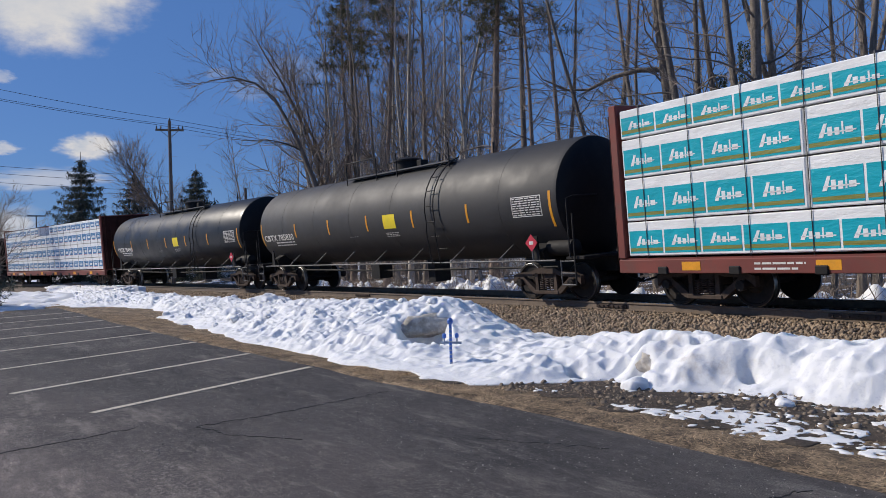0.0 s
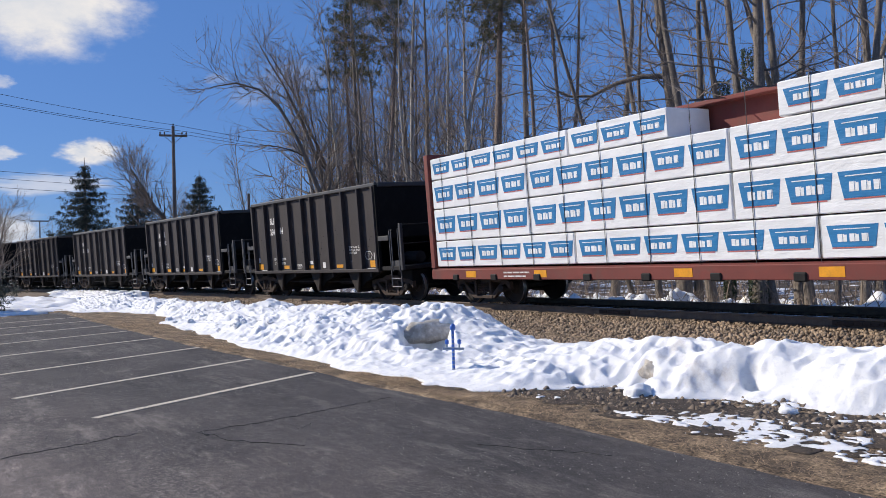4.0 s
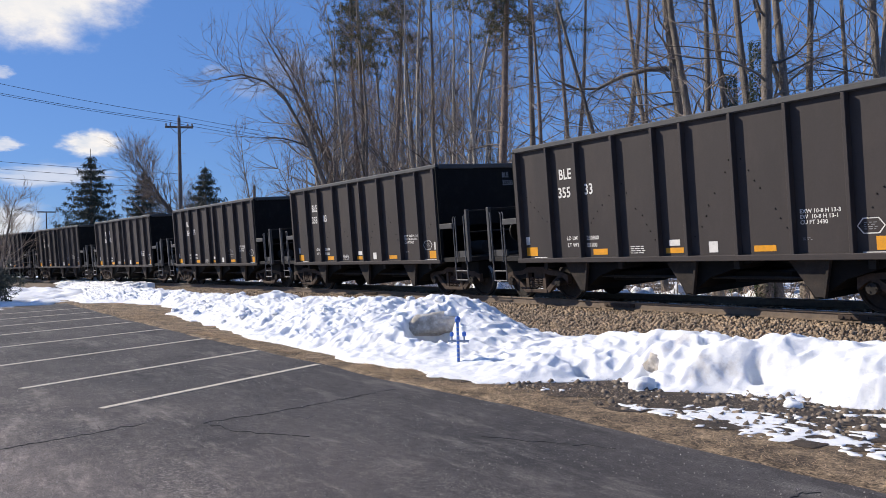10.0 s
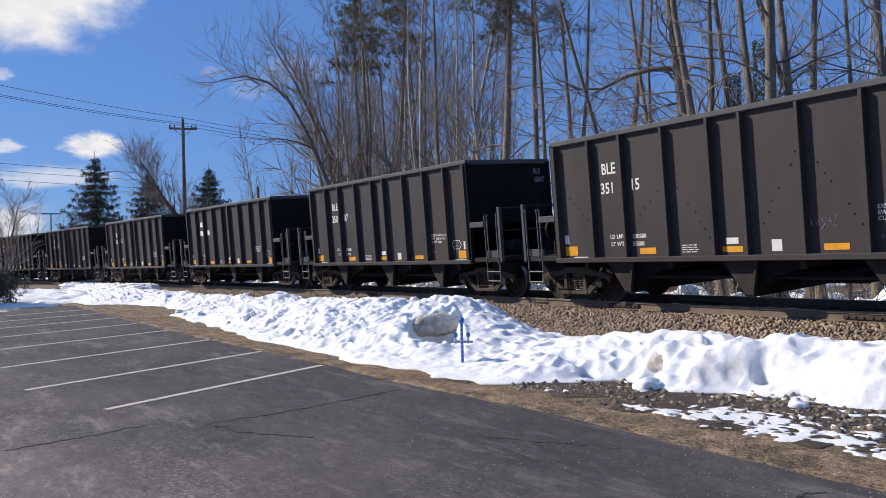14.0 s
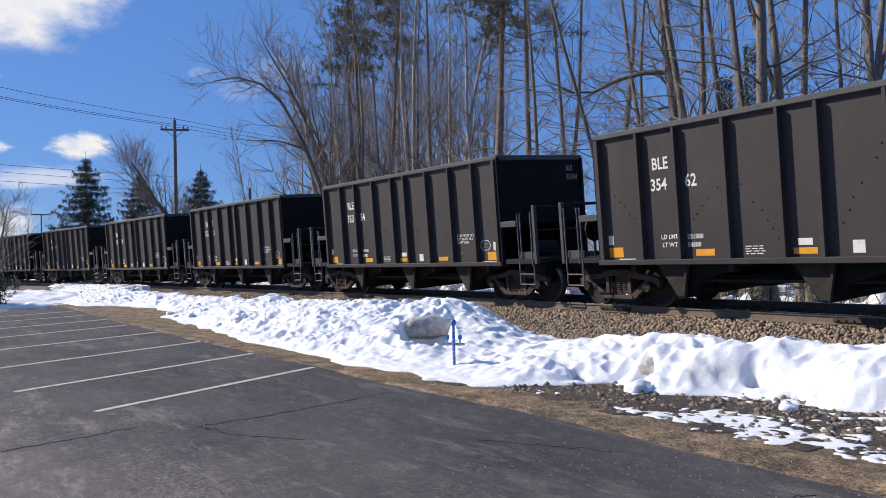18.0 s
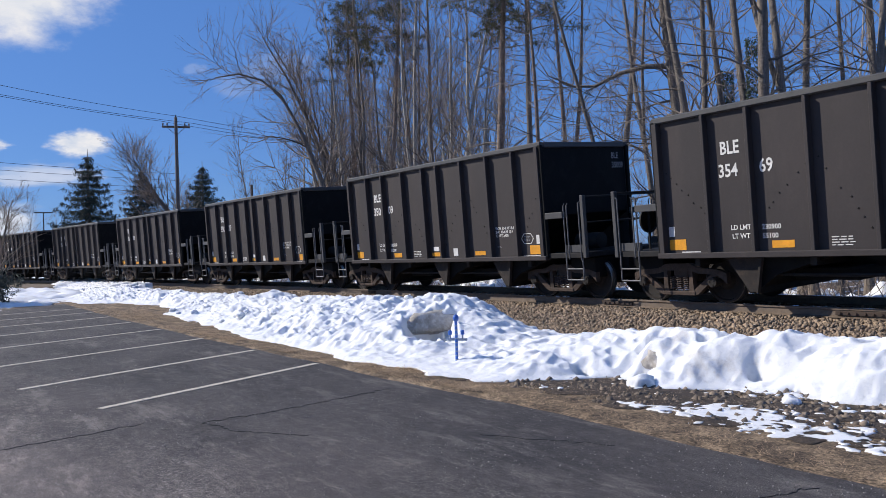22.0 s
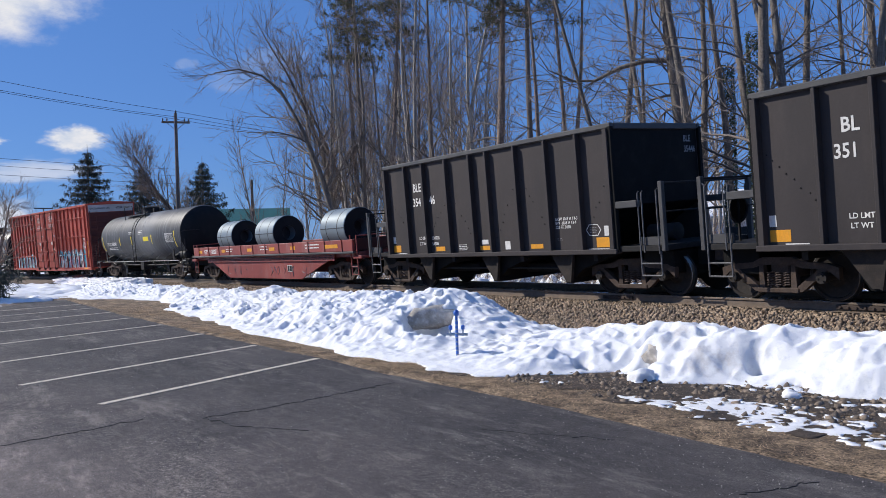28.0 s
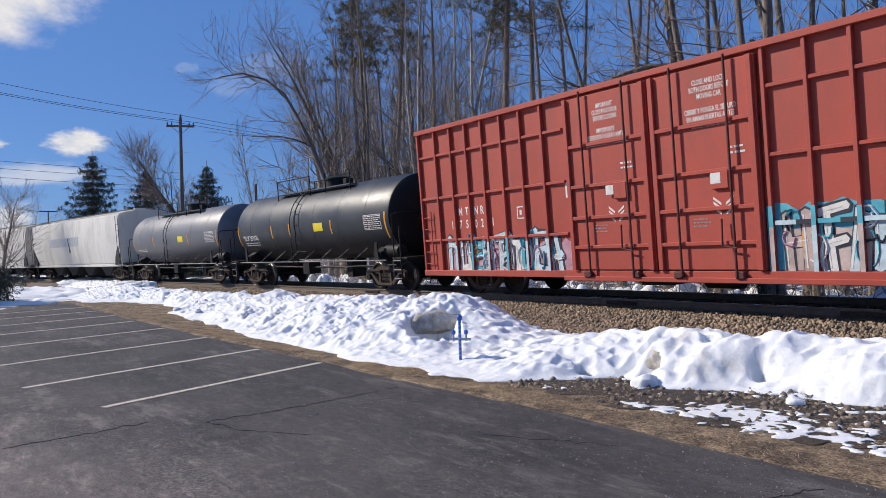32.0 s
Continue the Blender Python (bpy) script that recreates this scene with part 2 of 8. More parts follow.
RAIL_STEEL = surface("rail_side_rust", (0.17, 0.125, 0.09), 0.7, vary=0.25, scale=5, dirt=(0.05, 0.04, 0.035), dirt_amount=0.5)
RAIL_TOP = plain("rail_head", (0.5, 0.5, 0.52), 0.25, 1.0)
TIE_WOOD = surface("tie_wood", (0.06, 0.047, 0.038), 0.85, vary=0.3, scale=4, stretch=(8, 1, 1), relief=0.4)
STONE = surface("ballast_stone", (0.3, 0.22, 0.148), 0.85, vary=0.25, scale=2.0, fine=60, island=0.45, relief=0.3)
GRIT = surface("pale_grit", (0.27, 0.245, 0.225), 0.9, vary=0.25, scale=3, island=0.5, relief=0)
SOIL = surface("dark_soil", (0.06, 0.043, 0.031), 0.95, vary=0.5, scale=5, fine=45, dirt=(0.16, 0.115, 0.075), dirt_amount=0.8, relief=0.9, depth=0.03)
RUBBLE = surface("field_stone", (0.2, 0.155, 0.115), 0.85, vary=0.25, scale=5, fine=50, island=0.4, relief=0.3)
BALLAST_BED = surface("ballast_bed", (0.17, 0.13, 0.10), 0.9, vary=0.3, scale=2, fine=30, relief=0.9, depth=0.03)


def asphalt_material():
    """Worn sealed asphalt: dark seal coat rubbed through to pale aggregate in streaks and blotches, with loose grit."""
    m, t, b = node_material("asphalt")
    seal = ramp(t, noise_node(t, 0.35, 6, 0.62, stretch=(1, 1.6, 1)).outputs[0], [(0.36, (0.05, 0.045, 0.047)), (0.62, (0.12, 0.106, 0.102))])
    # darker towards the lot's edge and far end, with a wavering border
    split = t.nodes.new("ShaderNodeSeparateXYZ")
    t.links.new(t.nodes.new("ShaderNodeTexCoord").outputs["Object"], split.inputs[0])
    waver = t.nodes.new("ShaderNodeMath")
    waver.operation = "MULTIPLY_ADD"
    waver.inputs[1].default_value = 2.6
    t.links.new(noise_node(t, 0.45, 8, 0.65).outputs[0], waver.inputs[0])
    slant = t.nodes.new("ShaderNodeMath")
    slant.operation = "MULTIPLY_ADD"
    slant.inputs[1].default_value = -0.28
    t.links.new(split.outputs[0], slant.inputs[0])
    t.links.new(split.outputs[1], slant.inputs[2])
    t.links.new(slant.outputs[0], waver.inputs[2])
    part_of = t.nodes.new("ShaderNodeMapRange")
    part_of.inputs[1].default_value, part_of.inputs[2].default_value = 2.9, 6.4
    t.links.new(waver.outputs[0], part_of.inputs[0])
    edge_tone = ramp(t, part_of.outputs[0], [(0.0, (1.45, 1.35, 1.27)), (1.0, (0.54, 0.53, 0.53))])
    scuff = ramp(t, noise_node(t, 1.1, 12, 0.8, stretch=(0.45, 1.6, 1)).outputs[0], [(0.52, (0, 0, 0)), (0.64, (0.95, 0.95, 0.95))])
    worn = ramp(t, noise_node(t, 4.5, 10, 0.82, stretch=(0.7, 1.3, 1)).outputs[0], [(0.52, (0, 0, 0)), (0.66, (0.75, 0.75, 0.75))])
    blot = ramp(t, noise_node(t, 9.0, 8, 0.75).outputs[0], [(0.36, (0.75,) * 3), (0.64, (1.22,) * 3)])
    grit = ramp(t, noise_node(t, 95, 3, 0.7).outputs[0], [(0.36, (0.38,) * 3), (0.64, (1.55,) * 3)])
    col = mix_colour(t, seal.outputs[0], (0.29, 0.26, 0.235), scuff.outputs[0])
    col = mix_colour(t, col, (0.23, 0.205, 0.188), worn.outputs[0])
    speck = ramp(t, noise_node(t, 26, 6, 0.85).outputs[0], [(0.5, (0, 0, 0)), (0.56, (0.9, 0.9, 0.9))])
    zone = ramp(t, noise_node(t, 0.8, 8, 0.7, stretch=(0.5, 1.5, 1)).outputs[0], [(0.47, (0, 0, 0)), (0.66, (1, 1, 1))])
    col = mix_colour(t, col, (0.27, 0.25, 0.225), mix_colour(t, speck.outputs[0], zone.outputs[0], 1.0, "MULTIPLY"))
    col = mix_colour(t, col, edge_tone.outputs[0], 1.0, "MULTIPLY")
    col = mix_colour(t, col, blot.outputs[0], 1.0, "MULTIPLY")
    col = mix_colour(t, col, grit.outputs[0], 1.0, "MULTIPLY")
    fleck = ramp(t, noise_node(t, 40, 2, 0.5).outputs[0], [(0.68, (0, 0, 0)), (0.72, (0.9, 0.9, 0.9))])
    col = mix_colour(t, col, (0.33, 0.31, 0.28), fleck.outputs[0])
    t.links.new(col, b.inputs["Base Color"])
    b.inputs["Roughness"].default_value = 0.85
    bump(t, b, noise_node(t, 85, 4, 0.75).outputs[0], 0.6, 0.02)
    return m


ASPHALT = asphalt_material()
CRACK = plain("crack_filler", (0.025, 0.024, 0.024), 0.7)


def worn_line_paint():
    m, t, b = node_material("stall_paint")
    w = ramp(t, noise_node(t, 14, 8, 0.75).outputs[0], [(0.36, (0.11, 0.1, 0.095)), (0.46, (0.56, 0.49, 0.39))])
    t.links.new(w.outputs[0], b.inputs["Base Color"])
    b.inputs["Roughness"].default_value = 0.8
    return m


LINE_PAINT = worn_line_paint()


def snow_material():
    """Old March snow: white, granular, sooty in places."""
    m, t, b = node_material("snow")
    soot = ramp(t, noise_node(t, 0.9, 9, 0.72).outputs[0], [(0.6, (0.79, 0.79, 0.79)), (0.74, (0.55, 0.5, 0.45))])
    pit = ramp(t, noise_node(t, 11, 6, 0.7).outputs[0], [(0.3, (0.8, 0.81, 0.84)), (0.5, (1, 1, 1))])
    t.links.new(mix_colour(t, soot.outputs[0], pit.outputs[0], 1.0, "MULTIPLY"), b.inputs["Base Color"])
    b.inputs["Roughness"].default_value = 0.75
    b.inputs["Subsurface Weight"].default_value, b.inputs["Subsurface Scale"].default_value = 0.6, 0.06
    b.inputs["Subsurface Radius"].default_value = (1.0, 1.0, 1.1)
    bump(t, b, noise_node(t, 9, 8, 0.68).outputs[0], 0.3, 0.05)
    return m


SNOW = snow_material()
SNOW_DIRTY = surface("sooty_snow", (0.5, 0.45, 0.39), 0.9, vary=0.35, scale=5, fine=22, dirt=(0.74, 0.73, 0.71), dirt_amount=1.0, relief=0.5, depth=0.03)


def verge_material():
    """Matted straw-coloured winter grass over dark soil."""
    m, t, b = node_material("winter_grass")
    a = ramp(t, noise_node(t, 2.4, 9, 0.76).outputs[0], [(0.34, (0.035, 0.025, 0.018)), (0.46, (0.14, 0.096, 0.057)), (0.62, (0.37, 0.26, 0.155))])
    g = ramp(t, noise_node(t, 28, 5, 0.75, stretch=(1, 2.2, 1)).outputs[0], [(0.38, (0.12,) * 3), (0.64, (1.9,) * 3)])
    t.links.new(mix_colour(t, a.outputs[0], g.outputs[0], 1.0, "MULTIPLY"), b.inputs["Base Color"])
    b.inputs["Roughness"].default_value = 0.95
    bump(t, b, noise_node(t, 40, 5, 0.7).outputs[0], 0.8, 0.03)
    return m


GRASS_MAT = verge_material()
STRAW = surface("straw_blades", (0.46, 0.32, 0.19), 0.9, vary=0.3, scale=3, island=0.5, relief=0)


def field_material():
    """Ground beyond the track: litter and brush with broad patches of lying snow."""
    m, t, b = node_material("wood_floor")
    s = ramp(t, noise_node(t, 0.5, 10, 0.74).outputs[0], [(0.52, (0.0,) * 3), (0.55, (1.0,) * 3)])
    d = ramp(t, noise_node(t, 1.4, 6, 0.7).outputs[0], [(0.35, (0.045, 0.034, 0.025)), (0.7, (0.17, 0.125, 0.085))])
    t.links.new(mix_colour(t, d.outputs[0], (0.8, 0.81, 0.84), s.outputs[0]), b.inputs["Base Color"])
    b.inputs["Roughness"].default_value = 0.9
    bump(t, b, noise_node(t, 9, 6, 0.7).outputs[0], 0.7, 0.05)
    return m


FIELD = field_material()
BARK = surface("bark_grey", (0.24, 0.2, 0.165), 0.9, vary=0.45, scale=4, fine=18, dirt=(0.11, 0.09, 0.072), dirt_amount=0.7, stretch=(4, 4, 0.5), relief=1.0, depth=0.05)
# random tone per limb stands in for sunlit and shaded branches
BARK_LIMB = surface("bark_limbs", (0.27, 0.22, 0.18), 0.9, vary=0.4, scale=1.2, fine=20, relief=0.5, depth=0.02, island=0.5)
BARK_PALE = surface("bark_pale", (0.5, 0.44, 0.375), 0.9, vary=0.35, scale=4, fine=18, dirt=(0.17, 0.14, 0.115), dirt_amount=0.8, stretch=(4, 4, 0.5), relief=1.0, depth=0.05)
BARK_DARK = surface("bark_dark", (0.22, 0.18, 0.145), 0.9, vary=0.4, scale=4, fine=18, stretch=(4, 4, 0.6), relief=1.0, depth=0.05)
BARK_PINE = surface("bark_pine", (0.3, 0.22, 0.17), 0.9, vary=0.45, scale=4, fine=16, dirt=(0.09, 0.065, 0.05), dirt_amount=0.8, stretch=(3, 3, 0.8), relief=1.0, depth=0.05)
# twigs too vary piece by piece, as if lit or shaded
TWIG = surface("twigs", (0.27, 0.205, 0.16), 0.9, vary=0.3, scale=1.0, relief=0, island=0.45)
NEEDLES = surface("pine_needles", (0.12, 0.11, 0.045), 0.8, vary=0.35, scale=1.2, island=0.4, relief=0)
SPRUCE_GREEN = surface("spruce_needles", (0.075, 0.085, 0.065), 0.85, vary=0.35, scale=1.2, island=0.4, relief=0)
IVY = surface("ivy_leaves", (0.05, 0.07, 0.025), 0.6, vary=0.3, scale=3, island=0.4, relief=0)
POLE_WOOD = surface("pole_wood", (0.17, 0.14, 0.12), 0.85, vary=0.2, scale=3, stretch=(5, 5, 0.4))
WIRE = plain("wire", (0.03, 0.03, 0.035), 0.5)
MARKER_BLUE = surface("marker_blue", (0.05, 0.16, 0.55), 0.45, vary=0.15, scale=10)
PIPE_GREY = surface("meter_grey", (0.30, 0.36, 0.44), 0.5, vary=0.15, scale=12)
BRICK_ORANGE = surface("brick_orange", (0.46, 0.20, 0.08), 0.85, vary=0.15, scale=2, fine=14)
TRIM_WHITE = surface("trim_white", (0.72, 0.71, 0.68), 0.6, vary=0.06, scale=2)
ROOF_SNOW = surface("snowy_roof", (0.78, 0.79, 0.81), 0.8, vary=0.06, scale=1)
ROOF_TEAL = surface("teal_roof", (0.05, 0.17, 0.15), 0.5, vary=0.1, scale=2)
PANE = plain("window_pane", (0.02, 0.025, 0.03), 0.08)
CAR_SILVER = plain("vehicle_silver", (0.55, 0.57, 0.6), 0.25, 0.4)
TYRE = plain("tyre", (0.02, 0.02, 0.02), 0.8)


# ---- building helpers ----
class Shape:
    """Gathers boxes, tubes and faces into one mesh."""

    def __init__(self):
        self.v, self.f = [], []

    def add(self, verts, faces):
        n = len(self.v)
        self.v.extend(tuple(p) for p in verts)
        self.f.extend(tuple(n + i for i in f) for f in faces)
        return self

    def box(self, x0, x1, y0, y1, z0, z1, c=0.0):
        if c <= 0:
            v = [(x, y, z) for x in (x0, x1) for y in (y0, y1) for z in (z0, z1)]
            return self.add(v, [(0, 1, 3, 2), (4, 6, 7, 5), (0, 4, 5, 1), (2, 3, 7, 6), (0, 2, 6, 4), (1, 5, 7, 3)])
        bm = bmesh.new()
        bmesh.ops.create_cube(bm, size=1)
        for p in bm.verts:
            p.co = Vector(((x0 + x1) / 2 + p.co.x * (x1 - x0), (y0 + y1) / 2 + p.co.y * (y1 - y0), (z0 + z1) / 2 + p.co.z * (z1 - z0)))
        bmesh.ops.bevel(bm, geom=bm.edges[:], offset=c, segments=1, affect="EDGES")
        bm.verts.index_update()
        self.add([p.co for p in bm.verts], [[q.index for q in f.verts] for f in bm.faces])
        bm.free()
        return self

    def prism(self, outline, axis, a, b):
        """An outline of points (two coordinates), drawn out along axis 'x', 'y' or 'z' from a to b."""
        put = {"x": lambda p, h: (h, p[0], p[1]), "y": lambda p, h: (p[0], h, p[1]), "z": lambda p, h: (p[0], p[1], h)}[axis]
        k = len(outline)
        v = [put(p, a) for p in outline] + [put(p, b) for p in outline]
        f = [tuple(range(k)), tuple(range(2 * k - 1, k - 1, -1))]
        f += [(i, (i + 1) % k, k + (i + 1) % k, k + i) for i in range(k)]
        return self.add(v, f)

    def tube(self, points, radii, sides=6, cap=True):
        """A tube through points, with one radius for all or one each."""
        pts = [Vector(p) for p in points]
        if isinstance(radii, (int, float)):
            radii = [radii] * len(pts)
        verts, faces = [], []
        ref = Vector((0.31, 0.17, 0.93)).normalized()
        for i, p in enumerate(pts):
            d = (pts[min(i + 1, len(pts) - 1)] - pts[max(i - 1, 0)]).normalized()
            a = d.cross(ref if abs(d.dot(ref)) < 0.95 else Vector((1, 0, 0))).normalized()
            b = d.cross(a)
            for k in range(sides):
                w = 2 * math.pi * k / sides
                verts.append(p + (a * math.cos(w) + b * math.sin(w)) * radii[i])
        for i in range(len(pts) - 1):
            for k in range(sides):
                k2 = (k + 1) % sides
                faces.append((i * sides + k, i * sides + k2, (i + 1) * sides + k2, (i + 1) * sides + k))
        if cap:
            faces.append(tuple(range(sides - 1, -1, -1)))
            faces.append(tuple(range((len(pts) - 1) * sides, len(pts) * sides)))
        return self.add(verts, faces)

    def lathe(self, profile, axis, sides=24, centre=(0, 0, 0), cap=True):
        """A profile of (along, radius) turned about axis 'x', 'y' or 'z' through centre."""
        verts, faces = [], []
        cx, cy, cz = centre
        for along, r in profile:
            for k in range(sides):
                w = 2 * math.pi * k / sides
                c, s = r * math.cos(w), r * math.sin(w)
                p = {"x": (along, c, s), "y": (s, along, c), "z": (c, s, along)}[axis]
                verts.append((cx + p[0], cy + p[1], cz + p[2]))
        for i in range(len(profile) - 1):
            for k in range(sides):
                k2 = (k + 1) % sides
                faces.append((i * sides + k, (i + 1) * sides + k, (i + 1) * sides + k2, i * sides + k2))
        if cap and profile[0][1] > 1e-5:
            faces.append(tuple(range(sides)))
        if cap and profile[-1][1] > 1e-5:
            faces.append(tuple(range(len(profile) * sides - 1, (len(profile) - 1) * sides - 1, -1)))
        return self.add(verts, faces)

    def mesh(self, name, material, smooth=None):
        me = bpy.data.meshes.new(name)
        me.from_pydata(self.v, [], self.f)
        me.materials.append(material)
        if smooth is not None:
            me.polygons.foreach_set("use_smooth", [True] * len(me.polygons))
            me.set_sharp_from_angle(angle=radians(smooth))
        me.update()
        return me


def part(name, shape, material, parent, label="", smooth=None, at=None):
    """Links a shape as one mesh object under a thing or a part."""
    ob = new(name, shape if isinstance(shape, bpy.types.Mesh) else shape.mesh(name, material, smooth))
    ob.parent = parent
    if at is not None:
        ob.matrix_basis = at
    if label:
        ob["label"] = label
    return ob


def structure(name, shape, material, label, category, smooth=None, kind="structure"):
    ob = new(name, shape if isinstance(shape, bpy.types.Mesh) else shape.mesh(name, material, smooth))
    return tagged(ob, label, category, "", kind)


def thing(name, label, category, group="", at=None):
    ob = tagged(new(name), label, category, group)
    ob.empty_display_size = 0.3
    if at is not None:
        ob.matrix_basis = at
    return ob


def soup(name, verts, faces, material):
    """A mesh straight from numpy arrays of vertices and equal-sided faces."""
    me = bpy.data.meshes.new(name)
    k = faces.shape[1]
    me.vertices.add(len(verts))
    me.vertices.foreach_set("co", np.ascontiguousarray(verts, dtype=np.float32).ravel())
    me.loops.add(faces.size)
    me.loops.foreach_set("vertex_index", np.ascontiguousarray(faces, dtype=np.int32).ravel())
    me.polygons.add(len(faces))
    me.polygons.foreach_set("loop_start", np.arange(0, faces.size, k, dtype=np.int32))
    me.materials.append(material)
    me.update(calc_edges=True)
    me.validate()
    return me


_words = {}


def word_mesh(text, height, material):
    """Flat lettering in the built-in font: its lower left corner at the origin, in the x-z plane, facing -y."""
    key = (text, height, material.name)
    if key not in _words:
        cu = bpy.data.curves.new("lettering", "FONT")
        cu.body, cu.size, cu.resolution_u, cu.offset = text, height * 1.4, 2, height * 0.028
        ob = new("lettering", cu)
        me = bpy.data.meshes.new_from_object(ob)
        bpy.data.objects.remove(ob)
        me.transform(Matrix.Rotation(radians(90), 4, "X"))
        me.materials.clear()
        me.materials.append(material)
        _words[key] = me
    return _words[key]


def lettering(text, x, y, z, height, parent, material=None, stretch=1.0, turn=0):
    me = word_mesh(text, height, material or WHITE_MARK)
    ob = part("lettering", me, None, parent)
    ob.matrix_basis = Matrix.Translation((x, y, z)) @ Matrix.Rotation(radians(turn), 4, "Z") @ Matrix.Diagonal((stretch, 1, 1, 1))
    return ob


def bars(rows, y, parent, material=None, name="small_print"):
    """Unreadable writing: rows of (x0, x1, z0, z1) as thin bars on the plane y."""
    s = Shape()
    for x0, x1, z0, z1 in rows:
        s.box(x0, x1, y - 0.003, y, z0, z1)
    return part(name, s, material or WHITE_MARK, parent)


def print_block(x0, x1, z0, z1, lines, y, parent, material=None, seed=1):
    rnd = random.Random(seed)
    rows = []
    step = (z1 - z0) / lines
    for i in range(lines):
        x = x0
        end = x1 - rnd.random() * 0.2 * (x1 - x0)
        while x < end:
            w = min(rnd.uniform(0.1, 0.32) * (x1 - x0), end - x)
            if w > 0.02:
                rows.append((x, x + w, z1 - step * (i + 0.7), z1 - step * (i + 0.32)))
            x += w + 0.03
    return bars(rows, y, parent, material)


# ---- the track's line ----
ARC_FROM, ARC_TO = -90.0, 25.0


def track(s, side=0.0):
    """The place and heading of the track's centre line at s metres; side: metres to the right of travel, towards the camera."""
    a = min(max(s, ARC_FROM), ARC_TO) / RADIUS
    over = s - a * RADIUS
    way = Vector((math.cos(a), -math.sin(a), 0))
    p = Vector((RADIUS * math.sin(a), NEAR - RADIUS + RADIUS * math.cos(a), 0)) + way * over
    return p + Vector((-math.sin(a), -math.cos(a), 0)) * side, -a


# ---- ground, parking lot, track bed ----
def towards(x, y):
    """Metres from the track's centre line towards the camera."""
    return RADIUS - np.hypot(x, y - (NEAR - RADIUS))


def smooth_noise(x, y, scale, seed=0):
    """Cheap value noise on numpy arrays, -1 to 1."""
    rng = np.random.RandomState(seed)
    table = rng.uniform(-1, 1, (256, 256))
    u, v = x / scale + 1000.3, y / scale + 1000.7
    i, j = np.floor(u).astype(int), np.floor(v).astype(int)
    fu, fv = u - i, v - j
    fu, fv = fu * fu * (3 - 2 * fu), fv * fv * (3 - 2 * fv)
    g = lambda a, b: table[a % 256, b % 256]
    return (g(i, j) * (1 - fu) + g(i + 1, j) * fu) * (1 - fv) + (g(i, j + 1) * (1 - fu) + g(i + 1, j + 1) * fu) * fv


LOT_EDGE = 5.05
BED_TOP = RAIL - 0.2
LEAN = math.tan(radians(BANK))


def bed_height(d):
    """The ballast's height at d metres from the centre line."""
    a = np.abs(d)
    return np.where(a < 1.75, BED_TOP - d * LEAN, np.maximum(BED_TOP - np.sign(d) * 1.75 * LEAN - (a - 1.75) * 0.16, -0.2))


def land(x, y):
    """Natural ground: level by the lot, a little lower and uneven beyond the track."""
    d = towards(x, y)
    far = np.clip((-d - 4) / 6, 0, 1)
    z = 0.02 * smooth_noise(x, y, 1.3, 3) + 0.012 * smooth_noise(x, y, 0.4, 4)
    return z + far * (0.12 + 0.18 * smooth_noise(x, y, 3.1, 5) + 0.3 * smooth_noise(x, y, 9.0, 6))


def sheet(name, xs, ys, height, material, floor=None):
    """A height field; with floor, only the faces that rise over that height are kept."""
    X, Y = np.meshgrid(xs, ys, indexing="ij")
    verts = np.stack([X, Y, height(X, Y)], -1).reshape(-1, 3)
    n, k = len(xs), len(ys)
    i = (np.arange(n - 1)[:, None] * k + np.arange(k - 1)[None]).ravel()
    faces = np.stack([i, i + k, i + k + 1, i + 1], 1)
    if floor:
        proud = (verts[:, 2].reshape(X.shape) > floor(X, Y)).ravel()
        faces = faces[proud[faces].any(1)]
        used = np.unique(faces)
        verts, faces = verts[used], np.searchsorted(used, faces)
    me = soup(name, verts, faces, material)
    me.polygons.foreach_set("use_smooth", [True] * len(me.polygons))
    return me


def spread(parts):
    return np.unique(np.concatenate([np.linspace(a, b, n) for a, b, n in parts]))


structure("ground", sheet("ground", spread([(-2600, -130, 14), (-130, -60, 36), (-60, 20, 130), (20, 80, 20), (80, 2600, 12)]),
          spread([(-2600, -40, 12), (-40, 4, 20), (4, 60, 140), (60, 130, 36), (130, 2600, 14)]),
          lambda x, y: land(x, y) - 0.08, FIELD), None, "level winter ground with leaf litter and old snow patches", "ground")

def lot_edge(x):
    return np.interp(x, (-36, -24, -18.4, -13, -10.7, -8.5, -6.8, -4), (4.36, 4.38, 4.5, 4.72, 4.82, 4.85, 5.02, LOT_EDGE))


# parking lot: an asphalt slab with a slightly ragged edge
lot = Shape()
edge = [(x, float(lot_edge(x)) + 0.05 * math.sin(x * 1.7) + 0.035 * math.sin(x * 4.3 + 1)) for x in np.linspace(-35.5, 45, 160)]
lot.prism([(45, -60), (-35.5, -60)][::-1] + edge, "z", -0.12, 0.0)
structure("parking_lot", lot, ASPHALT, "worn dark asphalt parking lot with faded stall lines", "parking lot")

# stall lines, slanted against the lot's edge
for k, x in enumerate((-10.92, -13.32, -16.13, -19.19, -22.12, -25.05, -27.95, -30.8)):
    head = Vector((x, 4.7 - 0.11 * min(k, 4), 0))
    foot = head + Vector((1.72, -3.26, 0)) * (1.15 if k else 1.0)
    side = (head - foot).cross(Vector((0, 0, 1))).normalized() * 0.05
    s = Shape().prism([(p.x, p.y) for p in (foot - side, foot + side, head + side, head - side)], "z", 0.0, 0.005)
    structure("stall_line", s, LINE_PAINT, "faded pale yellow painted stall line on asphalt", "road marking")

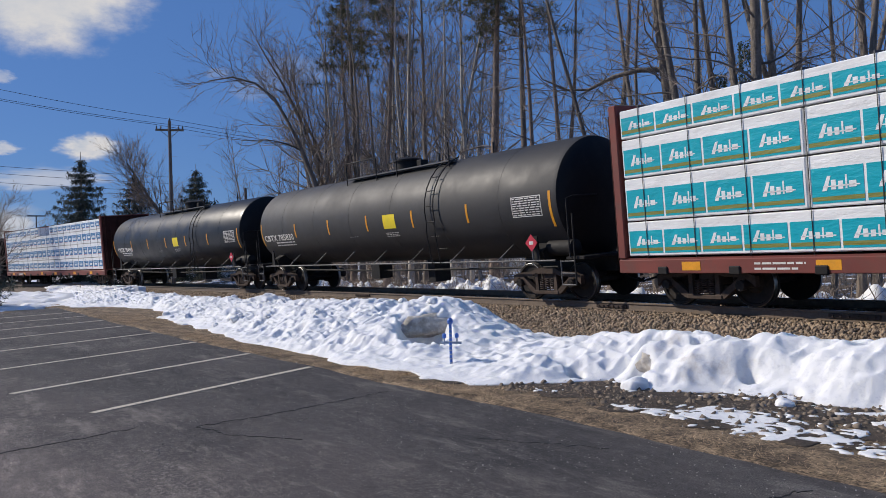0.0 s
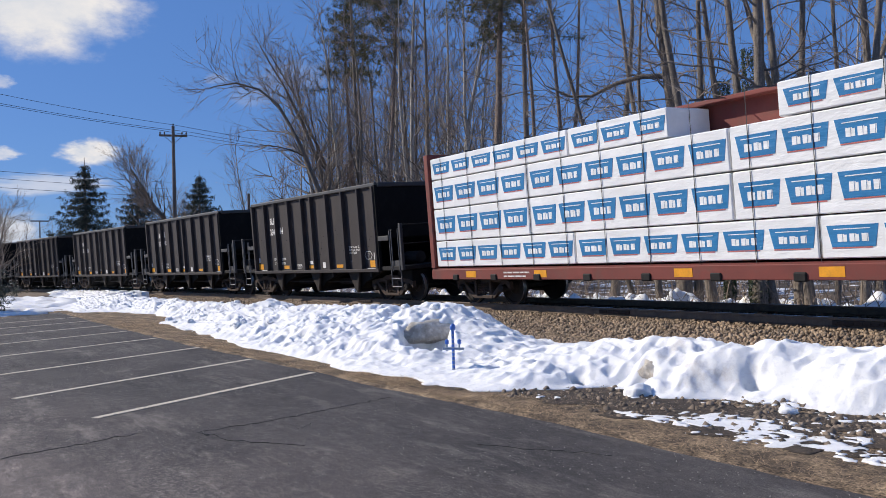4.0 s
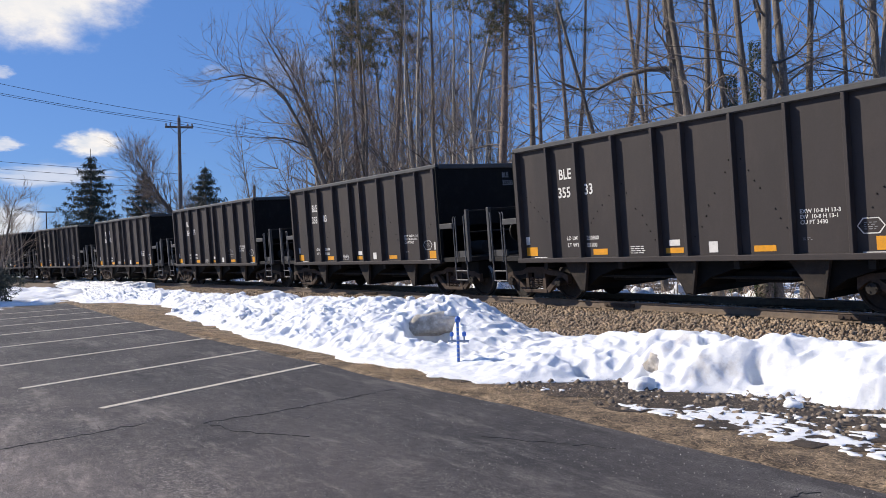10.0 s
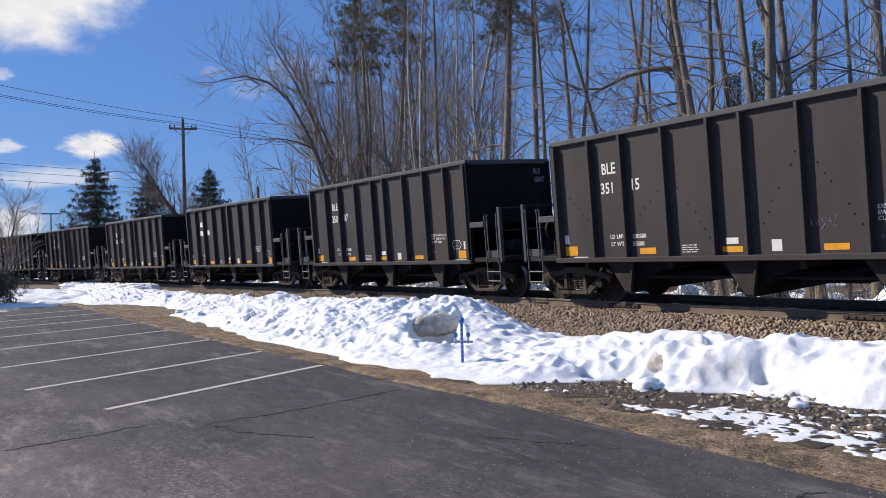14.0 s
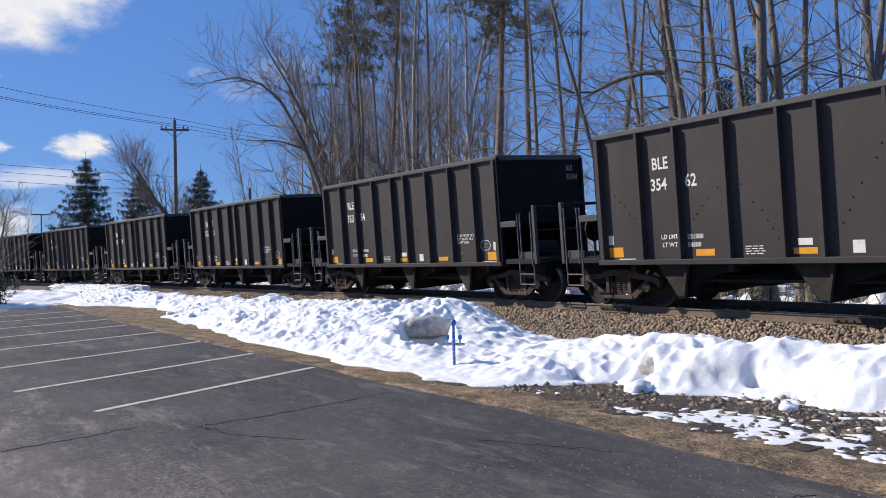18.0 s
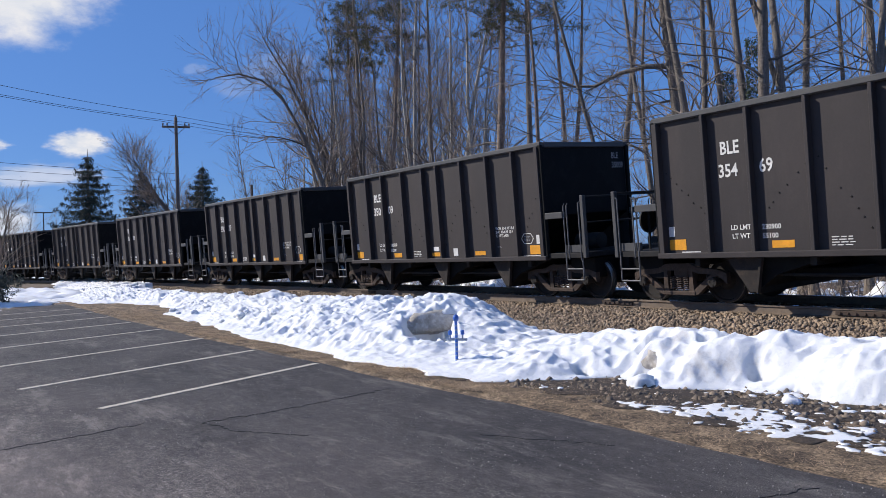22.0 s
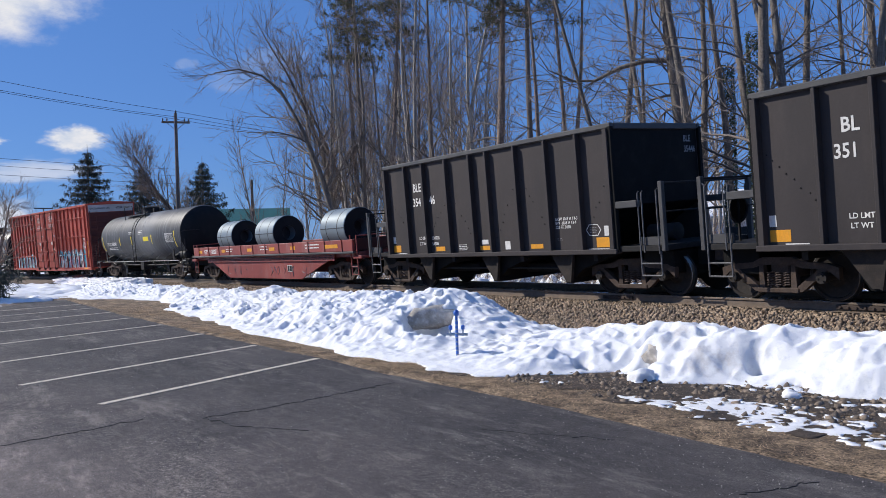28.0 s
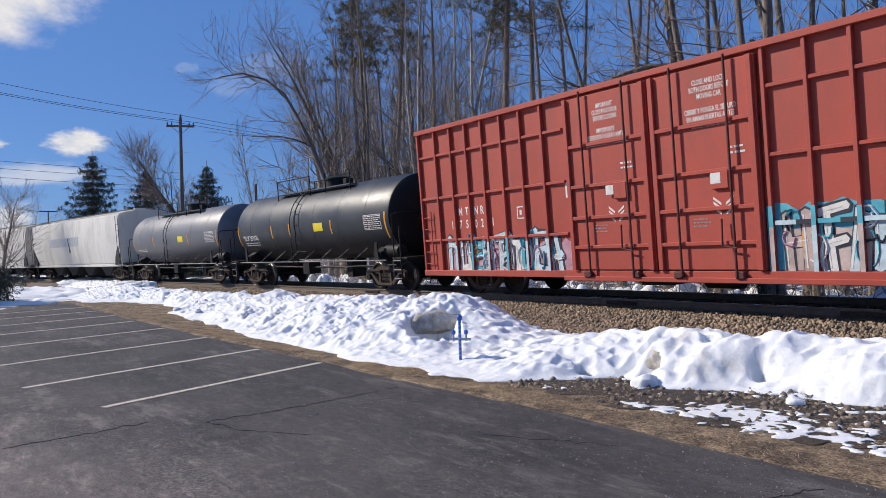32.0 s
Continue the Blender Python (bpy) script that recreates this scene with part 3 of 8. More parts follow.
# cracks in the asphalt
rng = random.Random(4)
for x0, y0, x1, y1 in ((-7.71, 2.13, -7.79, 2.85), (-7.79, 2.85, -8.05, 3.87), (-8.05, 3.87, -8.22, 4.51), (-7.71, 2.13, -7.23, 2.23), (-7.23, 2.23, -6.52, 2.71), (-7.72, 0.41, -7.85, 0.99), (-7.85, 0.99, -8.06, 1.65), (-5.6, 3.9, -4.6, 4.5), (-3.0, 4.7, -3.15, 4.1)):
    s = Shape()
    n = 14
    pts = []
    for i in range(n + 1):
        f = i / n
        w = 0.05 * math.sin(math.pi * f) ** 0.5
        pts.append((x0 + (x1 - x0) * f + rng.uniform(-w, w), y0 + (y1 - y0) * f + rng.uniform(-w, w)))
    for p, q in zip(pts, pts[1:]):
        d = Vector((q[0] - p[0], q[1] - p[1], 0)).cross(Vector((0, 0, 1))).normalized() * rng.uniform(0.002, 0.006)
        s.prism([(p[0] - d.x, p[1] - d.y), (p[0] + d.x, p[1] + d.y), (q[0] + d.x, q[1] + d.y), (q[0] - d.x, q[1] - d.y)], "z", 0.0, 0.004)
    structure("crack", s, CRACK, "dark filled crack in the asphalt", "crack")

# winter grass between the lot and the ballast
structure("grass_verge", sheet("grass_verge", np.linspace(-60, 8, 420), np.linspace(4.0, 11.5, 110),
          lambda x, y: land(x, y) * 0.6 + 0.02 * np.clip((y - lot_edge(x) + 0.07) / 0.07, -1, 1) - 0.3 * np.clip((towards(x, y) < 2.9) * 1.0, 0, 1), GRASS_MAT), None,
          "matted straw-brown winter grass strip beside the asphalt", "verge")

# bare wet soil where the snow has drawn back
def bare_soil(x, y):
    edge = np.clip((y - 5.5 - 0.1 * np.clip(x + 6.5, -2, 4)) / 0.25, -1.2, 1) + 0.9 * smooth_noise(x, y, 0.5, 27) + 0.7 * smooth_noise(x, y, 0.16, 28)
    return np.where(edge > 0.25, land(x, y) * 0.6 + 0.026, -0.2)


structure("bare_soil", sheet("bare_soil", np.linspace(-9, 3, 300), np.linspace(5.2, 8.2, 90), bare_soil, SOIL, lambda x, y: land(x, y) - 0.1), None, "dark damp soil between grass and snow", "soil")

# ballast bed along the track
bed = Shape()
profile = [(-5.2, -0.25), (-1.75, BED_TOP + 1.75 * LEAN), (1.75, BED_TOP - 1.75 * LEAN), (4.2, -0.19)]
stations = [s * 2.0 for s in range(-170, 60)]
rows = [[track(s, d)[0] + Vector((0, 0, z)) for d, z in profile] for s in stations]
bed.add([p for r in rows for p in r], [(4 * i + j, 4 * i + 4 + j, 4 * i + 5 + j, 4 * i + 1 + j) for i in range(len(rows) - 1) for j in range(3)])
structure("ballast_bed", bed, BALLAST_BED, "sloping bed of crushed grey-brown railway stone", "ballast")


def stones(n, place, low, high, seed):
    """n rough stones as deformed blocks; place(rng, n) gives their centres."""
    rng = np.random.RandomState(seed)
    base = np.array([(x, y, z) for x in (-1, 1) for y in (-1, 1) for z in (-1, 1)], float)
    quads = np.array([(0, 1, 3, 2), (4, 6, 7, 5), (0, 4, 5, 1), (2, 3, 7, 6), (0, 2, 6, 4), (1, 5, 7, 3)])
    c = place(rng, n)
    size = rng.uniform(low, high, (n, 1, 3)) * np.array([1.15, 1.0, 0.72])
    v = base[None] * (1 + rng.uniform(-0.38, 0.1, (n, 8, 3))) * size
    q = rng.normal(size=(n, 4))
    q /= np.linalg.norm(q, axis=1, keepdims=True)
    w, x, y, z = q.T
    R = np.stack([1 - 2 * (y * y + z * z), 2 * (x * y - z * w), 2 * (x * z + y * w), 2 * (x * y + z * w), 1 - 2 * (x * x + z * z), 2 * (y * z - x * w),
                  2 * (x * z - y * w), 2 * (y * z + x * w), 1 - 2 * (x * x + y * y)], 1).reshape(n, 3, 3)
    v = np.einsum("nij,nkj->nki", R, v) + c[:, None]
    return v.reshape(-1, 3), (quads[None] + 8 * np.arange(n)[:, None, None]).reshape(-1, 4)


def on_bed(rng, n):
    s = 3.5 - 52 * rng.rand(n) ** 1.35
    d = np.where(rng.rand(n) < 0.88, rng.uniform(0.95, 5.1, n), rng.uniform(-2.2, 0.9, n))
    a, r = s / RADIUS, RADIUS - d
    return np.stack([r * np.sin(a), NEAR - RADIUS + r * np.cos(a), np.maximum(bed_height(d), np.where(d > 3.4, 0.02, -0.05)) + rng.uniform(-0.005, 0.03, n)], 1)


v, f = stones(66000, on_bed, 0.016, 0.037, 2)
structure("ballast_stones", soup("ballast_stones", v, f, STONE), None, "loose angular grey-brown ballast stones", "ballast", kind="stuff")

# ties, rails and joint bars
tie = Shape().box(-0.11, 0.11, -1.28, 1.28, -0.2, 0.0, 0.012).mesh("tie", TIE_WOOD)
track_bed = structure("railway_track", Shape().box(-0.05, 0.05, -0.05, 0.05, -0.02, 0.0), TIE_WOOD, "single railway track with rusty rails on wooden ties", "railway track")
track_bed.matrix_basis = Matrix.Translation((0, NEAR, BED_TOP))
for k in range(170):
    p, a = track(4.0 - 0.55 * k)
    part("tie", tie, None, track_bed, at=Matrix.Translation((p.x, p.y - NEAR, 0.015)) @ Matrix.Rotation(a, 4, "Z") @ Matrix.Rotation(radians(BANK), 4, "X"))
RAIL_PROFILE = [(-0.07, -0.175), (0.07, -0.175), (0.07, -0.163), (0.012, -0.145), (0.01, -0.045), (0.036, -0.036), (0.036, -0.008), (0.028, 0), (-0.028, 0), (-0.036, -0.008),
                (-0.036, -0.036), (-0.01, -0.045), (-0.012, -0.145), (-0.07, -0.163)]
for side in (0.754, -0.754):
    s = Shape()
    st = [u * 2.5 for u in range(-136, 40)]
    k = len(RAIL_PROFILE)
    v = []
    for u in st:
        v += [track(u, side + d)[0] + Vector((0, -NEAR, RAIL - BED_TOP + z - (side + d) * LEAN)) for d, z in RAIL_PROFILE]
    s.add(v, [(i * k + j, i * k + (j + 1) % k, (i + 1) * k + (j + 1) % k, (i + 1) * k + j) for i in range(len(st) - 1) for j in range(k)])
    rail = part("rail", s, RAIL_STEEL, track_bed, "rusty steel rail with a polished head")
    top = Shape()
    v = []
    for u in st:
        v += [track(u, side + d)[0] + Vector((0, -NEAR, RAIL - BED_TOP + 0.0015 - (side + d) * LEAN)) for d in (-0.024, 0.024)]
    top.add(v, [(2 * i, 2 * i + 1, 2 * i + 3, 2 * i + 2) for i in range(len(st) - 1)])
    part("rail_head", top, RAIL_TOP, track_bed, "polished running surface")
joint = Shape().box(-0.45, 0.45, -0.03, 0.03, -0.13, -0.05, 0.006)
for x in (-0.36, -0.22, -0.08, 0.08, 0.22, 0.36):
    joint.box(x - 0.018, x + 0.018, -0.055, -0.02, -0.105, -0.075)
joint = joint.mesh("joint_bar", TRUCK_STEEL)
for u in (-13.2, -7.6, -1.7, -24.5):
    p, a = track(u, 0.754 + 0.03)
    part("joint_bar", joint, None, track_bed, "bolted joint bar", at=Matrix.Translation((p.x, p.y - NEAR, RAIL - BED_TOP - 0.78 * LEAN)) @ Matrix.Rotation(a, 4, "Z"))


# ---- snow bank ----
FRONT = ((-62, 6.9), (-38, 4.6), (-34.2, 4.6), (-32.5, 5.9), (-29.5, 6.6), (-25.5, 6.3), (-24, 5.5), (-20.7, 5.46), (-18, 5.35), (-16, 5.15), (-13.5, 5.1), (-12.3, 5.14), (-10.2, 5.18), (-9.1, 5.2), (-8.3, 5.15), (-7.8, 5.35), (-7.5, 5.8), (-7.2, 6.25),
         (-6.9, 6.75), (-6.2, 6.5), (-5.95, 6.6), (-5.6, 6.95), (-5.05, 7.08), (-4.4, 7.15), (-4.0, 7.3), (4, 7.6))
CREST = ((-62, 0.2), (-51, 0.2), (-38.5, 0.44), (-34, 0.42), (-26.5, 0.47), (-23, 0.46), (-20.6, 0.55), (-20.1, 0.72), (-19.5, 0.58), (-18.6, 0.6), (-16.4, 0.6), (-14.7, 0.7), (-13.4, 0.68), (-12.5, 0.56), (-12.2, 0.84), (-12.0, 0.88), (-11.5, 0.8), (-10.95, 0.61), (-10.25, 0.4),
         (-9.5, 0.25), (-9.05, 0.27), (-7.6, 0.49), (-6.65, 0.57), (-5.8, 0.53), (-5.6, 0.56), (-4.9, 0.49), (-4.6, 0.52), (-4.4, 0.58), (4, 0.6))


def table(x, rows):
    a = np.array(rows, float)
    return np.interp(x, a[:, 0], a[:, 1])


def snow_height(x, y):
    front, crest = table(x, FRONT), table(x, CREST)
    top = np.maximum(front + 0.9, 7.55 + 0.15 * smooth_noise(x, x * 0, 2.0, 9))
    back = 9.3 + 0.25 * smooth_noise(x, x * 0, 0.9, 10) - 0.0008 * x * x
    right = np.clip((x + 10.2) / 2.0, 0, 1)          # towards this end the bank is rounder and softer
    up = np.clip((y - front - 0.14 * smooth_noise(x, y, 0.5, 11) - 0.06 * right * smooth_noise(x, y, 0.2, 24)) / (top - front), 0, 1)
    down = np.clip((back - y) / (back - top), 0, 1)
    toe = (up * (1.45 - 0.45 * up)) * (1 - right) + (0.5 * up + 0.5 * up * up * (3 - 2 * up)) * right
    h = crest * np.minimum(toe, np.sin(down * math.pi / 2) ** 0.9)
    rough = np.clip((-x - 10.2 + 0.8 * (7.6 - y)) / 1.4, 0.06, 1.0)
    body = np.clip(h / 0.2, 0, 1)
    # broken chunks with sharp creases between them, then finer crumbs
    crease = lambda size, seed: 0.34 - np.abs(smooth_noise(x, y, size, seed))
    chunk = 0.12 * crease(0.5, 12) + 0.13 * crease(0.31, 13) + 0.15 * crease(0.17, 14) + 0.07 * crease(0.1, 39) + 0.06 * np.clip(3 * smooth_noise(x, y, 0.27, 33), -1, 1) * np.clip(0.4 + smooth_noise(x, y, 0.9, 34), 0, 1)
    lump = chunk + 0.06 * smooth_noise(x, y, 0.75, 35) + 0.035 * smooth_noise(x, y, 0.085, 18) - 0.02
    soft = 0.05 * smooth_noise(x, y, 0.8, 15) + 0.12 * crease(0.55, 16) + 0.09 * crease(0.3, 25) + 0.1 * crease(0.16, 26) + 0.026 * smooth_noise(x, y, 0.085, 20) - 0.03
    h = h + body * (0.52 * rough * lump + 0.62 * (1 - rough) * soft)
    # a hollow melted out in front of the sooty block
    u, v = -0.86 * (x + 11.0) + 0.5 * (y - 6.5), 0.5 * (x + 11.0) + 0.86 * (y - 6.5)
    v = v - 0.2
    h = h * (1 - np.clip(1.9 * (1 - ((u + 0.12) / 0.72) ** 2 - (v / (0.46 + 0.16 * u)) ** 2 + 0.45 * smooth_noise(x, y, 0.2, 38)), 0, 1))
    # melt holes that open down to the stones
    for px, py, r in ((-6.55, 6.95, 0.1), (-6.75, 7.5, 0.08), (-6.15, 7.5, 0.07), (-5.45, 7.45, 0.08), (-7.3, 6.6, 0.08), (-4.9, 7.3, 0.08), (-8.6, 6.3, 0.09), (-14.2, 5.9, 0.1), (-16.5, 6.0, 0.12)):
        h = h - 0.5 * np.exp(-((x - px) / r) ** 2 - ((y - py) / (r * 0.8)) ** 2)
    # thin ragged sheets left on the stones in front of the bank
    patch = -4.0
    for px, py, rx, ry in ((-4.25, 6.1, 0.85, 0.36), (-3.75, 5.85, 0.55, 0.2), (-5.45, 5.78, 0.34, 0.12), (-4.95, 6.0, 0.3, 0.1), (-4.68, 5.58, 0.16, 0.07), (-3.35, 5.72, 0.3, 0.08), (-20.7, 5.55, 0.5, 0.14), (-3.3, 6.8, 0.5, 0.25), (-2.5, 6.5, 0.6, 0.3)):
        patch = np.maximum(patch, 1 - ((x - px) / rx) ** 2 - ((y - py) / ry) ** 2)
    patch = 0.075 * (patch + 0.9 * smooth_noise(x, y, 0.3, 17) + 1.1 * smooth_noise(x, y, 0.12, 23) + 0.9 * smooth_noise(x, y, 0.055, 29))
    thin = (x > -7.4) & (y > 5.65) & (y < 7.5)
    cover = 0.06 * (smooth_noise(x, y, 0.4, 21) + 0.9 * smooth_noise(x, y, 0.15, 22) + 0.7 * smooth_noise(x, y, 0.06, 30) - 0.85 + 0.5 * np.clip(y - 6.3, -1, 1))
    h = np.maximum(h, np.maximum(np.minimum(np.maximum(patch, np.where(thin, cover, 0)), 0.02), 0))
    z = np.maximum(land(x, y), np.maximum(bed_height(towards(x, y)), -0.2) - 0.02)
    return np.where(h > 0.012, z + h + 0.015, z - 0.09)


structure("snow_bank", sheet("snow_bank", spread([(-64, -36, 200), (-36, -16, 320), (-16, -8, 330), (-8, -2.5, 330), (-2.5, 1, 60)]), spread([(4.2, 9.7, 250)]), snow_height, SNOW, lambda x, y: land(x, y) - 0.05), None,
          "long ploughed bank of old lumpy white snow", "snow bank", kind="stuff")


# ---- the train ----
WHEEL = 0.457        # wheel radius
AXLE = 0.889         # axle from its truck's centre


def build_truck(parent, x, flip=1):
    """A two-axle freight truck: bolster, cast side frames, springs and wheelsets."""
    t = part("truck", Shape().box(-0.19, 0.19, -1.02, 1.02, 0.42, 0.72, 0.03), TRUCK_STEEL, parent, "two-axle cast steel truck", at=Matrix.Translation((x, 0, 0)))
    for y in (-1, 1):
        f = Shape()
        # the frame is drawn as bars round the windows, so that light shows between them
        a, b = y * 0.99, y * 1.11
        lo, hi = min(a, b), max(a, b)
        f.prism([(-1.17, 0.42), (-1.17, 0.63), (-0.96, 0.70), (-0.5, 0.73), (-0.3, 0.82), (0.3, 0.82), (0.5, 0.73), (0.96, 0.70), (1.17, 0.63), (1.17, 0.42), (1.02, 0.55), (0.9, 0.6), (0.5, 0.62), (0.3, 0.68),
                 (-0.3, 0.68), (-0.5, 0.62), (-0.9, 0.6), (-1.02, 0.55)], "y", lo, hi)
        for sg in (-1, 1):
            f.prism([(sg * 0.98, 0.60), (sg * 0.80, 0.60), (sg * 0.40, 0.30), (sg * 0.34, 0.18), (sg * 0.48, 0.2)][::sg], "y", lo, hi)
            f.prism([(sg * 0.28, 0.7), (sg * 0.36, 0.7), (sg * 0.38, 0.22), (sg * 0.26, 0.22)][::sg], "y", lo, hi)
        f.box(-0.42, 0.42, lo - 0.02, hi + 0.02, 0.17, 0.26, 0.015)
        part("side_frame", f, TRUCK_STEEL, t)
        for k in range(3):
            turns = np.linspace(0, 12 * math.pi, 49)
            part("spring", Shape().tube([(-0.17 + 0.17 * k + 0.07 * math.cos(w), y * 1.04 + 0.07 * math.sin(w), 0.27 + 0.045 * w / (2 * math.pi) + 0.01) for w in turns], 0.014, 4), RUST_SPRING, t, "rusty coil spring")
    for sg in (-1, 1):
        w = Shape()
        w.tube([(0, -1.1, 0), (0, 1.1, 0)], 0.075, 10)
        for y in (-0.72, 0.72):
            o = 1 if y > 0 else -1
            w.lathe([(y - o * 0.075, 0.2), (y - o * 0.07, WHEEL + 0.025), (y - o * 0.045, WHEEL + 0.025), (y - o * 0.03, WHEEL), (y + o * 0.06, WHEEL - 0.004), (y + o * 0.062, WHEEL - 0.055), (y + o * 0.02, WHEEL - 0.075),
                     (y + o * 0.0, 0.2), (y + o * 0.05, 0.14), (y + o * 0.05, 0.08)], "y", 28)
        for y in (-1.13, 1.13):
            w.lathe([(y - 0.07, 0.1), (y + 0.07, 0.1)], "y", 10)
            for k in range(3):
                q = 2.094 * k
                w.box(0.06 * math.cos(q) - 0.014, 0.06 * math.cos(q) + 0.014, y - 0.085, y + 0.085, 0.06 * math.sin(q) - 0.014, 0.06 * math.sin(q) + 0.014)
        ws = part("wheelset", w, WHEEL_STEEL, t, "steel wheels on an axle", smooth=35, at=Matrix.Translation((sg * AXLE, 0, WHEEL)))
        ws["end"] = sg
        for y in (-0.72, 0.72):
            tr = Shape()
            o = 1 if y > 0 else -1
            tr.lathe([(y - o * 0.03, WHEEL + 0.0012), (y + o * 0.058, WHEEL - 0.002), (y + o * 0.0635, WHEEL - 0.01)], "y", 28, cap=False)
            part("wheel_tread", tr, TREAD, t, "polished wheel tread", smooth=40, at=Matrix.Translation((sg * AXLE, 0, WHEEL)))["end"] = sg
    for x in (-0.42, 0.36):
        part("brake_beam", Shape().box(x, x + 0.06, -0.7, 0.7, 0.3, 0.4), BLACK_STEEL, t)
    return t


TRUCK_MODEL = None


def add_trucks(car, xs):
    """Two trucks under a car; all cars share the meshes of the first pair."""
    global TRUCK_MODEL
    for x in xs:
        if TRUCK_MODEL is None:
            TRUCK_MODEL = build_truck(car, x)
        else:
            c = copy_thing(TRUCK_MODEL, Matrix.Translation((x, 0, 0)))
            c.parent = car


def add_couplers(car, face, z=0.85):
    for sg in (-1, 1):
        s = Shape()
        s.box(min(sg * (face - 1.0), sg * (face - 0.28)), max(sg * (face - 1.0), sg * (face - 0.28)), -0.09, 0.09, z - 0.12, z + 0.1, 0.02)
        s.prism([(sg * (face - 0.3), -0.16), (sg * face, -0.16), (sg * (face + 0.06), -0.02), (sg * (face - 0.1), 0.04), (sg * (face - 0.04), 0.16), (sg * (face - 0.3), 0.12)][::sg], "z", z - 0.16, z + 0.13)
        part("coupler", s, TRUCK_STEEL, car, "knuckle coupler")
        h = Shape().tube([(sg * (face - 0.8), 0.25, z - 0.1), (sg * (face - 0.5), 0.25, z - 0.38), (sg * (face - 0.1), 0.22, z - 0.48), (sg * (face + 0.02), 0.2, z - 0.4)], 0.028, 6)
        part("air_hose", h, BLACK_STEEL, car)


def ladder(car, x, y, z0, z1, width, rungs, along="x", r=0.014, material=None):
    """A flat ladder: stiles and rungs; along x or y."""
    s = Shape()
    put = (lambda u, z: (x + u, y, z)) if along == "x" else (lambda u, z: (x, y + u, z))
    for u in (0, width):
        s.tube([put(u, z0), put(u, z1)], r * 1.3, 6)
    for k in range(rungs):
        z = z0 + (z1 - z0) * (k + 0.5) / rungs
        s.tube([put(0, z), put(width, z)], r, 6)
    return part("ladder", s, material or GALVANISED, car)


def grab(car, pts, r=0.014, material=None, name="grab_iron"):
    return part(name, Shape().tube(pts, r, 6), material or GALVANISED, car)


RIBS = (-4.6, -3.46, -2.51, -1.38, -0.28, 0.43, 1.55, 2.65, 3.68, 4.58)


